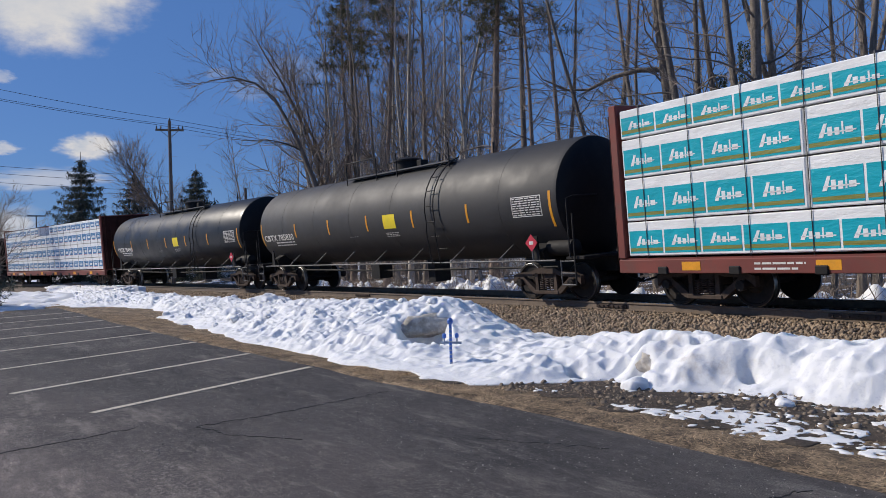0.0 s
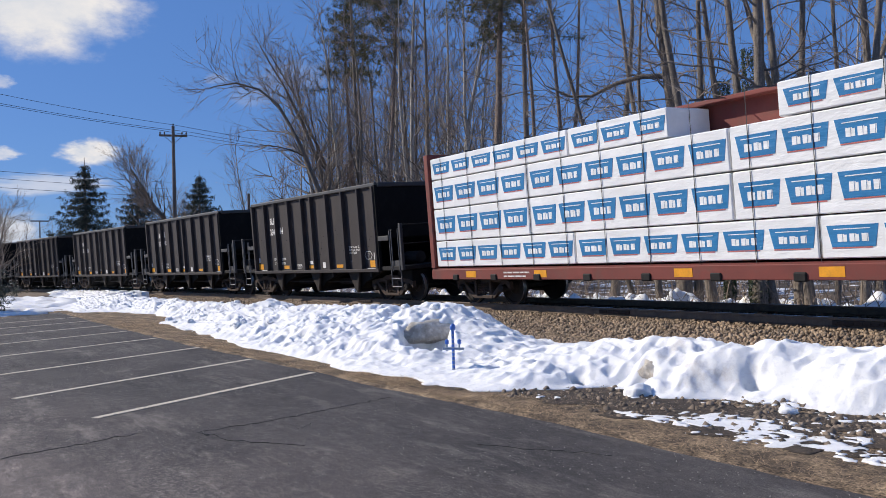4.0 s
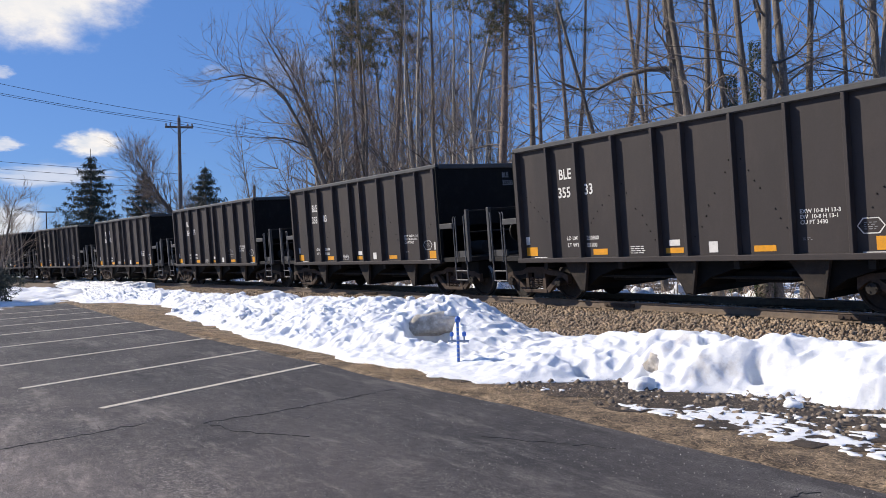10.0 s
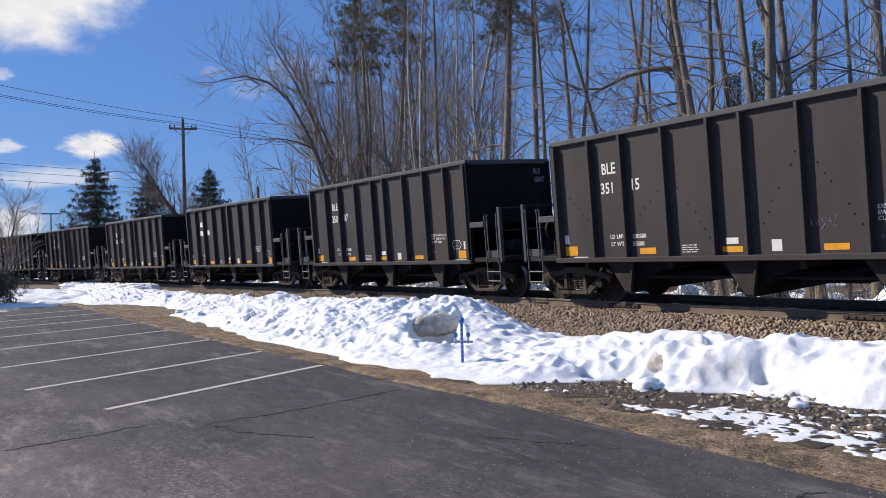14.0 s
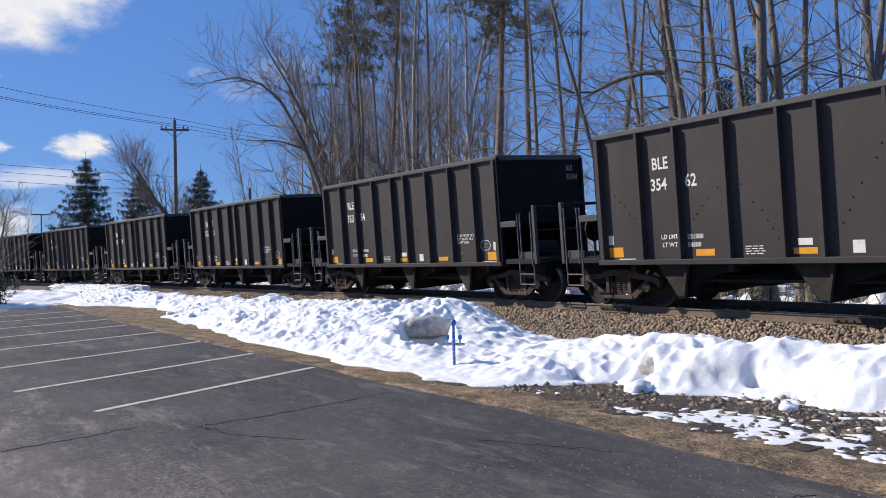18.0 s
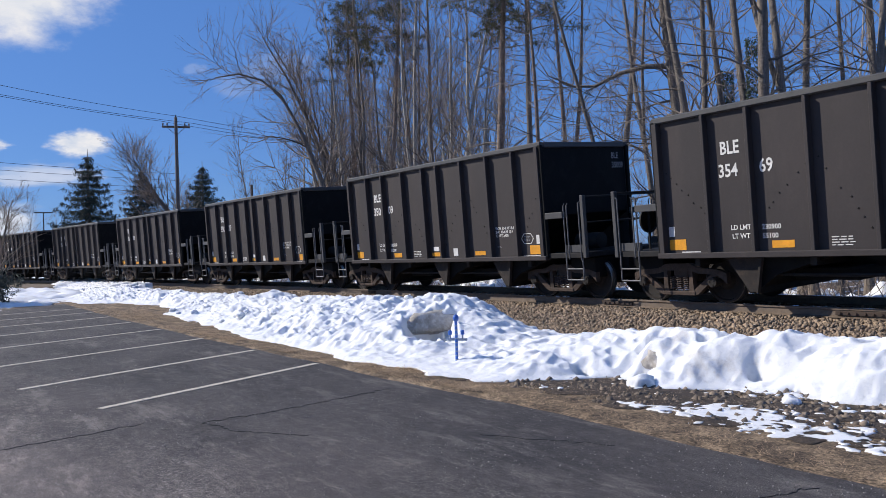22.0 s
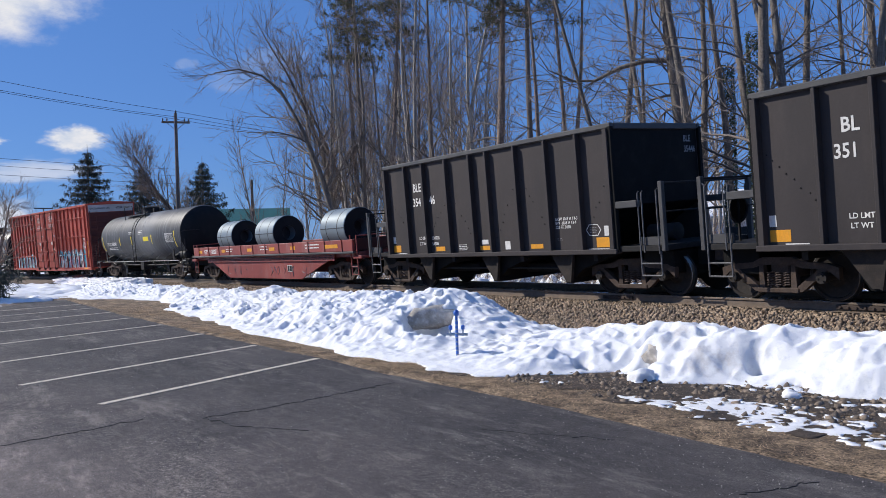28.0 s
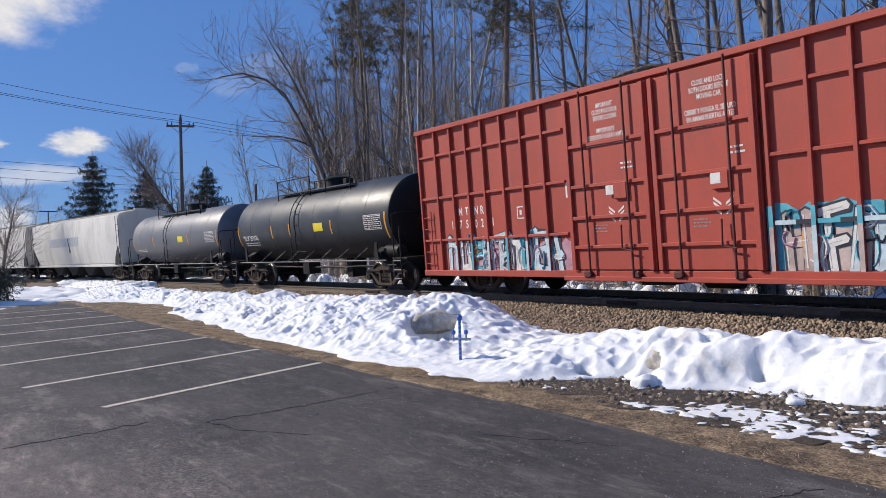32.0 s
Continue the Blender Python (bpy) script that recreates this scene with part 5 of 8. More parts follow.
def build_short_tank(paint, label, text, r, zc, half, trucks, face):
    car = build_tank(label, paint, r, zc, half, trucks, face, ((-half + 0.5, 1), (-2.6, 0), (-1.0, 0), (2.3, 0), (half - 0.6, 1)), -0.5, 0.6, (-2.8, 3.0), paint is not TANK_GREY)
    decal("warning_panel", car, r, zc, 1.0, 1.7, 2.12, 2.42, LEMON_MARK, "yellow panel")
    if text:
        tank_text(text, car, r, zc, -half + 0.95, 1.95, 0.2)
    tank_print(car, r, zc, -half + 1.0, -half + 2.4, 1.7, 1.88, 2, seed=22)
    tank_table(car, r, zc, half - 1.9, half - 0.85, 2.05, 2.5, 7, 23)
    return car


def build_centrebeam(label, style, gap):
    """A bulkhead centre-beam flat loaded with wrapped lumber in four tiers."""
    car = thing("centrebeam_car", label, "flat car", "lumber cars in the train")
    H = 10.5
    part("deck", Shape().prism([(-1.45, 0.98), (1.45, 0.98), (1.45, 1.03), (-1.45, 1.03)], "x", -H, H), CENTREBEAM_RED, car)
    for y in (-1, 1):
        a, b = sorted((y * 1.38, y * 1.5))
        part("side_sill", Shape().box(-H, H, a, b, 0.72, 1.0, 0.015), CENTREBEAM_RED, car)
    part("centre_sill", Shape().box(-H - 0.4, H + 0.4, -0.3, 0.3, 0.62, 0.98), BLACK_STEEL, car)
    for sg in (-1, 1):
        a, b = sorted((sg * H, sg * (H - 0.21)))
        part("bulkhead", Shape().box(a, b, -1.5, 1.5, 1.03, 4.28, 0.02), CENTREBEAM_RED, car, "brown-red end bulkhead")
        # outer face, ribs and ladder are coloured dark for the shade on the end
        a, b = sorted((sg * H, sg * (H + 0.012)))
        part("end_sheet", Shape().box(a, b, -1.42, 1.42, 1.05, 4.22), SHADED_RED, car, "dark red end sheet with shade in its colour")
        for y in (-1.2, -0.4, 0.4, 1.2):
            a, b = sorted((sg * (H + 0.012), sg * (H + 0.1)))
            part("bulkhead_rib", Shape().box(a, b, y - 0.06, y + 0.06, 1.05, 4.24), SHADED_RED, car)
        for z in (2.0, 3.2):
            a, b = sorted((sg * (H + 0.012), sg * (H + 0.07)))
            part("cross_rib", Shape().box(a, b, -1.14, 1.14, z - 0.05, z + 0.05), SHADED_RED, car)
        ladder(car, sg * (H + 0.13), -1.35, 1.0, 4.1, 0.4, 9, "y", material=SHADED_RED)
    part("top_chord", Shape().box(-H + 0.21, H - 0.21, -0.35, 0.35, 4.18, 4.28, 0.02).box(-H + 0.21, H - 0.21, -0.06, 0.06, 1.03, 4.18), CENTREBEAM_RED, car, "brown-red centre beam")
    for x in np.linspace(-H + 1.2, H - 1.2, 12):
        part("winch", Shape().box(x - 0.12, x + 0.12, -1.54, -1.4, 0.7, 0.86, 0.02), BLACK_STEEL, car)
    for x in (-8.6, -5.8, -1.6, 1.4, 5.2, 8.2):
        part("reflector", Shape().box(x - 0.22, x + 0.22, -1.505, -1.5, 0.78, 0.95), YELLOW_MARK, car, "yellow reflective strip")
    print_block(-7.2, -6.2, 0.76, 0.95, 2, -1.5, car, WHITE_MARK, 31)
    rows = (1.06, 1.8, 2.7, 3.52, 4.14)
    cuts = ((-10.25, -4.6, 1.2, 6.9, 10.25), (-10.25, -6.1, -0.4, 3.4, 6.9, 10.25), (-10.25, -6.1, -0.4, 3.4, 6.9, 10.25), (-10.25, -4.6, 0.6, 6.9, 10.25))
    for side in (-1, 1):
        for i in range(4):
            z0, z1 = rows[i] + 0.016, rows[i + 1] - 0.012
            for x0, x1 in zip(cuts[i], cuts[i][1:]):
                if i == 3 and gap and x0 < -1 < x1:
                    x1 = -1.74
                a, b = sorted((side * 0.12, side * 1.45))
                p = part("lumber_pack", Shape().box(x0 + 0.02, x1 - 0.02, a, b, z0, z1, 0.02), WRAP_WHITE, car, "wrapped lumber pack")
                if side > 0:
                    continue
                # printed panels on the wrap, as raised film
                n = max(1, round((x1 - x0) / 0.93))
                w = (x1 - x0 - 0.1) / n
                h = z1 - z0
                for k in range(n):
                    u = x0 + 0.05 + k * w
                    if style == "teal":
                        part("print_panel", Shape().box(u + 0.02, u + w - 0.03, -1.456, -1.449, z0 + 0.06, z0 + h * 0.74), WRAP_TEAL, p, "teal printed panel")
                        part("print_stripe", Shape().box(u + 0.02, u + w - 0.03, -1.459, -1.455, z0 + 0.1, z0 + 0.17), WRAP_OLIVE, p)
                        part("print_mark", Shape().prism([(u + 0.2, z0 + h * 0.3), (u + 0.28, z0 + h * 0.3), (u + 0.36, z0 + h * 0.58), (u + 0.3, z0 + h * 0.58)], "y", -1.4605, -1.456)
                             .box(u + 0.36, u + 0.44, -1.4605, -1.456, z0 + h * 0.32, z0 + h * 0.5).box(u + 0.48, u + 0.56, -1.4605, -1.456, z0 + h * 0.32, z0 + h * 0.47).box(u + 0.6, u + 0.63, -1.4605, -1.456, z0 + h * 0.32, z0 + h * 0.58)
                             .box(u + 0.66, u + 0.78, -1.4605, -1.456, z0 + h * 0.34, z0 + h * 0.46).box(u + 0.22, u + 0.84, -1.4605, -1.456, z0 + h * 0.37, z0 + h * 0.395), WRAP_WHITE, p)
                    else:
                        q = [(u + 0.16, z0 + h * 0.26), (u + w - 0.07, z0 + h * 0.26), (u + w - 0.01, z0 + h * 0.76), (u + 0.08, z0 + h * 0.76)]
                        part("print_panel", Shape().prism(q, "y", -1.456, -1.449), WRAP_BLUE, p, "blue printed panel")
                        m = Shape().box(u + 0.2, u + w - 0.14, -1.46, -1.456, z0 + h * 0.66, z0 + h * 0.68)
                        for j in range(5):
                            g = u + 0.26 + j * (w - 0.44) / 5
                            m.box(g, g + (0.055 if j % 2 else 0.08), -1.46, -1.456, z0 + h * 0.38, z0 + h * (0.54 if j % 2 else 0.56))
                            if j % 2 == 0:
                                m.box(g + 0.09, g + 0.105, -1.46, -1.456, z0 + h * 0.38, z0 + h * 0.56)
                        part("print_mark", m, WRAP_WHITE, p)
                        part("print_stripe", Shape().box(u + 0.16, u + w - 0.12, -1.459, -1.455, z0 + h * 0.23, z0 + h * 0.255), WRAP_RED, p)
    for x in np.linspace(-9.7, 9.7, 17):
        part("strap", Shape().box(x - 0.006, x + 0.006, -1.47, -1.462, 1.03, 4.13).prism([(-1.47, 4.13), (-1.46, 4.17), (-0.3, 4.26), (-0.3, 4.24)], "x", x - 0.01, x + 0.01), STRAP, car)
    add_trucks(car, (-8.65, 8.65))
    add_couplers(car, 11.55)
    return car


def blob_outline(rnd, x, z, rx, rz, n=10):
    return [(x + rx * math.cos(2 * math.pi * k / n) * rnd.uniform(0.7, 1.1), z + rz * math.sin(2 * math.pi * k / n) * rnd.uniform(0.7, 1.1)) for k in range(n)]


def build_boxcar():
    car = thing("box_car", "rust-red ribbed steel box car with spray-painted graffiti", "box car", "freight cars in the train")
    H, HR, y = 8.92, 8.55, 1.46       # its ends from the door's middle, and half its width
    far = lambda sg: HR if sg > 0 else H
    part("body", Shape().box(-H, HR, -y, y, 0.62, 4.72), BOXCAR_RED, car)
    part("roof", Shape().prism([(-y - 0.06, 4.68), (y + 0.06, 4.68), (y + 0.06, 4.78), (0, 4.9), (-y - 0.06, 4.78)], "x", -H - 0.08, HR + 0.08), BOXCAR_RED, car)
    for sg in (-1, 1):
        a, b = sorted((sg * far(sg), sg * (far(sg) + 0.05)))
        part("end_panel", Shape().box(a, b, -y + 0.03, y - 0.03, 0.7, 4.2), BOXCAR_DARK, car, "dark brown corrugated end with shade in its colour")
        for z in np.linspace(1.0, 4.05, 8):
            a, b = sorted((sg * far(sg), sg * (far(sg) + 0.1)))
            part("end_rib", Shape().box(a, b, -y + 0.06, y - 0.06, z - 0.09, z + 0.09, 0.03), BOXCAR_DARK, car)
        a, b = sorted((sg * far(sg), sg * (far(sg) + 0.06)))
        part("end_top", Shape().box(a, b, -y + 0.03, y - 0.03, 4.22, 4.68), ROOF_GREY, car, "pale grey upper end panel")
        ladder(car, sg * (far(sg) - 0.5) if sg > 0 else -H + 0.1, -y - 0.06, 0.75, 2.4, 0.4, 5, "x", material=BOXCAR_RED)
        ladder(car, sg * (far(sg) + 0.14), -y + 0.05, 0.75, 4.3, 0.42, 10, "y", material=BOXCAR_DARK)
        part("stirrup_step", Shape().tube([(sg * (far(sg) - 0.5), -y, 0.65), (sg * (far(sg) - 0.48), -y, 0.32), (sg * (far(sg) - 0.12), -y, 0.32), (sg * (far(sg) - 0.1), -y, 0.65)], 0.018, 6), GALVANISED, car)
    part("end_lettering", word_mesh("EXCESS HEIGHT CAR", 0.12, PAINT_DARK), None, car, at=Matrix.Translation((HR + 0.064, -1.35, 4.4)) @ Matrix.Rotation(radians(90), 4, "Z") @ Matrix.Diagonal((0.8, 1, 1, 1)))
    part("end_lettering", word_mesh("MTNR 175021", 0.14, PAINT_DARK), None, car, at=Matrix.Translation((HR + 0.064, 0.3, 4.38)) @ Matrix.Rotation(radians(90), 4, "Z") @ Matrix.Diagonal((0.8, 1, 1, 1)))
    for sy in (-1, 1):
        a, b = sorted((sy * y, sy * (y + 0.09)))
        for x in (-8.84, -7.98, -7.22, -6.5, -5.78, -4.99, -4.22, -3.44, 2.43, 3.22, 4.0, 4.78, 5.56, 6.34, 7.12, 7.88, 8.46):
            part("rib", Shape().box(x - 0.04, x + 0.04, a, b, 0.7, 4.68, 0.01), BOXCAR_RED, car)
        c, d = sorted((sy * y, sy * (y + 0.07)))
        for z in (1.57, 2.77, 3.97):
            part("belt_rail", Shape().box(-8.8, -2.75, c, d, z - 0.035, z + 0.035, 0.01), BOXCAR_RED, car)
            part("belt_rail", Shape().box(2.4, 7.9, c, d, z - 0.035, z + 0.035, 0.01), BOXCAR_RED, car)
        part("side_sill", Shape().box(-H, HR, *sorted((sy * 1.3, sy * (y + 0.1))), 0.56, 0.72, 0.01), BOXCAR_RED, car)
        part("top_plate", Shape().box(-H, HR, *sorted((sy * y, sy * (y + 0.12))), 4.64, 4.76, 0.01), BOXCAR_RED, car)
        part("door_track", Shape().box(-2.9, 4.9, *sorted((sy * (y + 0.02), sy * (y + 0.16))), 0.5, 0.6, 0.01), BOXCAR_RED, car)
    # double plug doors on the near side, with their own ribs, rods and locks
    for x0, x1 in ((-2.6, -0.18), (-0.1, 2.3)):
        dr = part("door", Shape().box(x0, x1, -y - 0.1, -y - 0.02, 0.74, 4.58, 0.015), BOXCAR_RED, car, "rust-red plug door")
        for z in (1.25, 1.9, 2.6, 3.5):
            part("door_rib", Shape().box(x0 + 0.1, x1 - 0.1, -y - 0.16, -y - 0.1, z - 0.04, z + 0.04, 0.01), BOXCAR_RED, dr)
        for x in (x0 + 0.08, x1 - 0.08):
            part("door_edge", Shape().box(x - 0.06, x + 0.06, -y - 0.17, -y - 0.1, 0.74, 4.58, 0.01), BOXCAR_RED, dr)
        for x in (x0 + 0.62, x1 - 0.55):
            part("lock_rod", Shape().tube([(x, -y - 0.2, 0.62), (x, -y - 0.2, 4.68)], 0.026, 8), BOXCAR_DARK, dr)
        part("lock_handle", Shape().tube([(x1 - 0.8, -y - 0.2, 1.7), (x1 - 0.8, -y - 0.22, 1.2), (x1 - 0.5, -y - 0.22, 1.15)], 0.02, 6), BOXCAR_DARK, dr)
        part("gear_box", Shape().box(x1 - 1.0, x1 - 0.62, -y - 0.17, -y - 0.1, 2.25, 2.62, 0.02), BOXCAR_RED, dr)
        for x in (x0 + 0.5, x1 - 0.5):
            part("roller", Shape().box(x - 0.1, x + 0.1, -y - 0.2, -y - 0.08, 0.58, 0.72, 0.02), BOXCAR_DARK, dr)
    f = -y - 0.103
    for k, (x0, x1) in enumerate(((-1.95, -0.72), (0.7, 1.95))):
        words = (("IMPORTANT", "CLOSE THIS DOOR", "BEFORE CLOSING", "", "IMPORTANTE", "CERRE ESTA PUERTA ANTES", "CERRAR LA PUERTA PRINCIPAL"), ("CLOSE AND LOCK", "BOTH DOORS BEFORE", "MOVING CAR", "", "CIERRE Y PONGA EL SEGURO", "EN AMBAS PUERTAS ANTES", "DE MOVER EL CARRO"))[k]
        for i, text in enumerate(words):
            if text:
                w = word_mesh(text, 0.1, WHITE_MARK)
                wide = max(v.co.x for v in w.vertices) * 0.62
                part("lettering", w, None, car, at=Matrix.Translation(((x0 + x1) / 2 - wide / 2, f - 0.001, 4.25 - 0.135 * i)) @ Matrix.Diagonal((0.62, 1, 1, 1)))
        print_block(x0 + 0.1, x0 + 0.5, 1.55, 1.75, 3, f, car, FAINT_MARK, 43 + k)
        print_block(x1 - 0.25, x1 + 0.1, 2.85, 3.05, 2, f, car, WHITE_MARK, 45 + k)
        chev = Shape()
        for i in range(3):
            for sg in (-1, 1):
                xx, zz = x1 - 0.45, 1.95 - 0.09 * i
                chev.prism([(xx + sg * 0.05, zz), (xx + sg * 0.22, zz + 0.12), (xx + sg * 0.22, zz + 0.17), (xx + sg * 0.05, zz + 0.05)][::sg], "y", f - 0.004, f)
        part("chevrons", chev, WHITE_MARK, car, "white chevron stencils")
        part("label_plate", Shape().box(x1 - 0.66, x1 - 0.44, f - 0.07, f - 0.066, 2.36, 2.56), WHITE_MARK, car, "white label")
    g = -y - 0.003
    for text, x, z in (("M", -7.12, 2.22), ("T", -6.8, 2.22), ("N", -6.4, 2.22), ("R", -6.12, 2.22), ("1", -7.5, 1.87), ("7", -7.1, 1.87), ("5", -6.8, 1.87), ("0", -6.4, 1.87), ("2", -6.12, 1.87), ("1", -5.66, 1.87)):
        lettering(text, x, g, z, 0.22, car, stretch=0.8)
    bars([(-4.6, -4.32, 2.0, 2.03), (-4.6, -4.32, 2.28, 2.31), (-4.6, -4.57, 2.0, 2.31), (-4.35, -4.32, 2.0, 2.31), (-4.5, -4.42, 2.1, 2.22)], g, car)
    print_block(7.2, 7.8, 1.95, 2.65, 8, g, car, WHITE_MARK, 48)
    part("label_plate", Shape().box(-2.8, -2.72, g - 0.004, g, 2.4, 2.75), WHITE_MARK, car)
    # graffiti: blocky sprayed strokes with dark rims along the lower side
    rnd = random.Random(12)
    STROKES = (((0.1, 0.0, 0.2, 1.0), (0.2, 0.95, 0.75, 0.8), (0.75, 0.85, 0.8, 0.05)), ((0.2, 0.0, 0.1, 1.0), (0.15, 0.5, 0.8, 0.55), (0.8, 0.0, 0.7, 1.05)), ((0.15, 0.05, 0.15, 0.95), (0.15, 0.05, 0.85, 0.12), (0.85, 0.1, 0.75, 0.9)),
               ((0.5, 0.0, 0.45, 0.9), (0.05, 0.9, 0.95, 1.0), (0.45, 0.4, 0.85, 0.45)), ((0.15, 0.0, 0.2, 1.0), (0.2, 0.95, 0.85, 0.95), (0.18, 0.5, 0.7, 0.55), (0.15, 0.06, 0.9, 0.0)))

    def stroke(s, x0, z0, x1, z1, wide, y_face, thick=0.003):
        d = Vector((x1 - x0, z1 - z0)).normalized()
        n = Vector((-d.y, d.x)) * wide
        d *= wide * 0.9
        tip = rnd.uniform(0.5, 1.3)
        s.prism([(x0 - d.x - n.x, z0 - d.y - n.y), (x1 + d.x - n.x * tip, z1 + d.y - n.y * tip), (x1 + d.x * 1.6, z1 + d.y * 1.6), (x1 + d.x + n.x, z1 + d.y + n.y), (x0 - d.x + n.x * tip, z0 - d.y + n.y * tip)], "y", y_face - thick, y_face)

    def sprayed(x0, x1, z0, z1, count, fills, wide, seed):
        w = (x1 - x0) / count
        for k in range(count):
            shape = STROKES[(k * 2 + seed) % 5]
            lean = rnd.uniform(-0.1, 0.1)
            top = z1 + rnd.uniform(-0.08, 0.14)
            for layer, (mat, grow) in enumerate(((PAINT_DARK, 0.032), (fills[k % len(fills)], 0.0), (WHITE_MARK, -0.72))):
                s = Shape()
                for j, (a, c, e, h) in enumerate(shape):
                    ww = wide + grow if grow >= 0 else wide * 0.16
                    off = 0.0 if grow >= 0 else wide * 0.5
                    stroke(s, x0 + w * (k + a) + lean * c - off, z0 + (top - z0) * c, x0 + w * (k + e) + lean * h - off, z0 + (top - z0) * h, ww, g - 0.008 - 0.005 * layer - 0.0007 * j)
                part("graffiti_letter", s, mat, car)

    def cloud_shape(x0, x1, z0, z1, rough, mat, depth, label, seed):
        r = random.Random(seed)
        n = 26
        top = [(x0 + (x1 - x0) * k / n, z1 + rough * (r.uniform(-1, 0.6) + (1.2 if k % 5 == 2 else 0)) - (0.5 * rough if k in (0, n) else 0)) for k in range(n + 1)]
        part("graffiti_fill", Shape().prism(top + [(x1, z0), (x0, z0)], "y", g - depth, g), mat, car, label)

    cloud_shape(-7.75, -2.75, 0.73, 1.42, 0.1, PAINT_PINK, 0.002, "faded pink sprayed background", 1)
    sprayed(-7.7, -3.0, 0.72, 1.5, 9, (PAINT_PALE, WHITE_MARK, PAINT_SKY, PAINT_PALE), 0.09, 0)
    cloud_shape(2.3, 7.5, 0.73, 1.86, 0.12, PAINT_SKY, 0.002, "sky-blue sprayed cloud", 2)
    cloud_shape(2.75, 7.3, 0.73, 1.5, 0.08, PAINT_SAND, 0.005, "sand-pink sprayed background", 3)
    sprayed(2.6, 7.3, 0.78, 1.66, 8, (PAINT_SAND, WHITE_MARK, PAINT_PALE, PAINT_PINK), 0.08, 1)
    # sprayed paint runs on over the ribs and the lower belt rail
    for x in (-7.22, -6.5, -5.78, -4.99, -4.22, -3.44):
        part("graffiti_fill", Shape().box(x - 0.042, x + 0.042, -y - 0.093, -y - 0.09, 0.72, rnd.uniform(1.35, 1.6)), rnd.choice((PAINT_PALE, PAINT_SKY, WHITE_MARK, PAINT_PALE)), car)
    for x in (2.43, 3.22, 4.0, 4.78, 5.56, 6.34, 7.12):
        top = rnd.uniform(1.7, 1.95)
        part("graffiti_fill", Shape().box(x - 0.042, x + 0.042, -y - 0.093, -y - 0.09, 0.72, 1.5), rnd.choice((PAINT_SAND, WHITE_MARK, PAINT_PALE, PAINT_PINK)), car)
        part("graffiti_fill", Shape().box(x - 0.042, x + 0.042, -y - 0.093, -y - 0.09, 1.5, top), PAINT_SKY, car)
    for x0 in np.arange(2.5, 7.1, 0.39):
        part("graffiti_fill", Shape().box(x0, x0 + 0.39, -y - 0.0735, -y - 0.07, 1.53, 1.61), rnd.choice((PAINT_SKY, WHITE_MARK, PAINT_PALE, PAINT_DARK)), car)
    # thin loose sprayed loops and spikes over the letters
    for k in range(64):
        near_end = k % 2
        cx, cz = (rnd.uniform(2.7, 7.2), rnd.uniform(0.9, 1.75)) if near_end else (rnd.uniform(-7.6, -3.1), rnd.uniform(0.8, 1.5))
        rx, rz, w0 = rnd.uniform(0.05, 0.22), rnd.uniform(0.08, 0.3), rnd.uniform(0, 6.28)
        turn = [w0 + q * rnd.uniform(0.4, 0.6) for q in range(8)]
        part("graffiti_line", Shape().tube([(cx + rx * math.cos(w), g - 0.024, cz + rz * math.sin(w)) for w in turn], rnd.uniform(0.012, 0.03), 4), rnd.choice((WHITE_MARK, WHITE_MARK, PAINT_DARK, PAINT_PALE, PAINT_SKY, PAINT_PINK)), car)
    part("graffiti_fill", Shape().prism(blob_outline(rnd, -2.85, 1.15, 0.3, 0.36, 14), "y", g - 0.006, g - 0.003), PAINT_PINK, car, "pink sprayed patch")
    tag = Shape()
    for pts in (((7.42, 2.25), (6.92, 1.98), (7.05, 1.98)), ((7.1, 1.98), (7.15, 2.15), (7.25, 2.05), (7.2, 1.95)), ((7.3, 2.25), (7.25, 2.12), (7.38, 2.05), (7.3, 1.95))):
        tag.tube([(x, g, z) for x, z in pts], 0.018, 5)
    part("graffiti_tag", tag, WHITE_MARK, car, "white scrawled tag")
    for x in (-6.4, -3.2, 3.0, 5.4, 7.0):
        part("reflector", Shape().box(x - 0.05, x + 0.05, -y - 0.02, -y - 0.012, 0.95, 1.4), YELLOW_MARK, car, "yellow reflective strip")
    part("reflector", Shape().box(7.3, 8.0, -y - 0.105, -y - 0.1, 0.62, 0.7), YELLOW_MARK, car, "yellow reflective strip")
    part("reflector", Shape().box(8.0, 8.08, -y - 0.02, -y - 0.012, 1.3, 2.4), YELLOW_MARK, car, "yellow reflective strip")
    part("centre_sill", Shape().box(-H - 0.3, HR + 0.3, -0.3, 0.3, 0.6, 0.85), BLACK_STEEL, car)
    part("brake_gear", Shape().box(-1.2, -0.4, -0.9, -0.4, 0.35, 0.62), BLACK_STEEL, car)
    part("air_reservoir", Shape().lathe([(0.4, 0.16), (1.2, 0.16)], "x", 12, (0, -0.7, 0.45)), BLACK_STEEL, car)
    add_trucks(car, (-6.65, 6.65))
    add_couplers(car, 9.5)
    return car


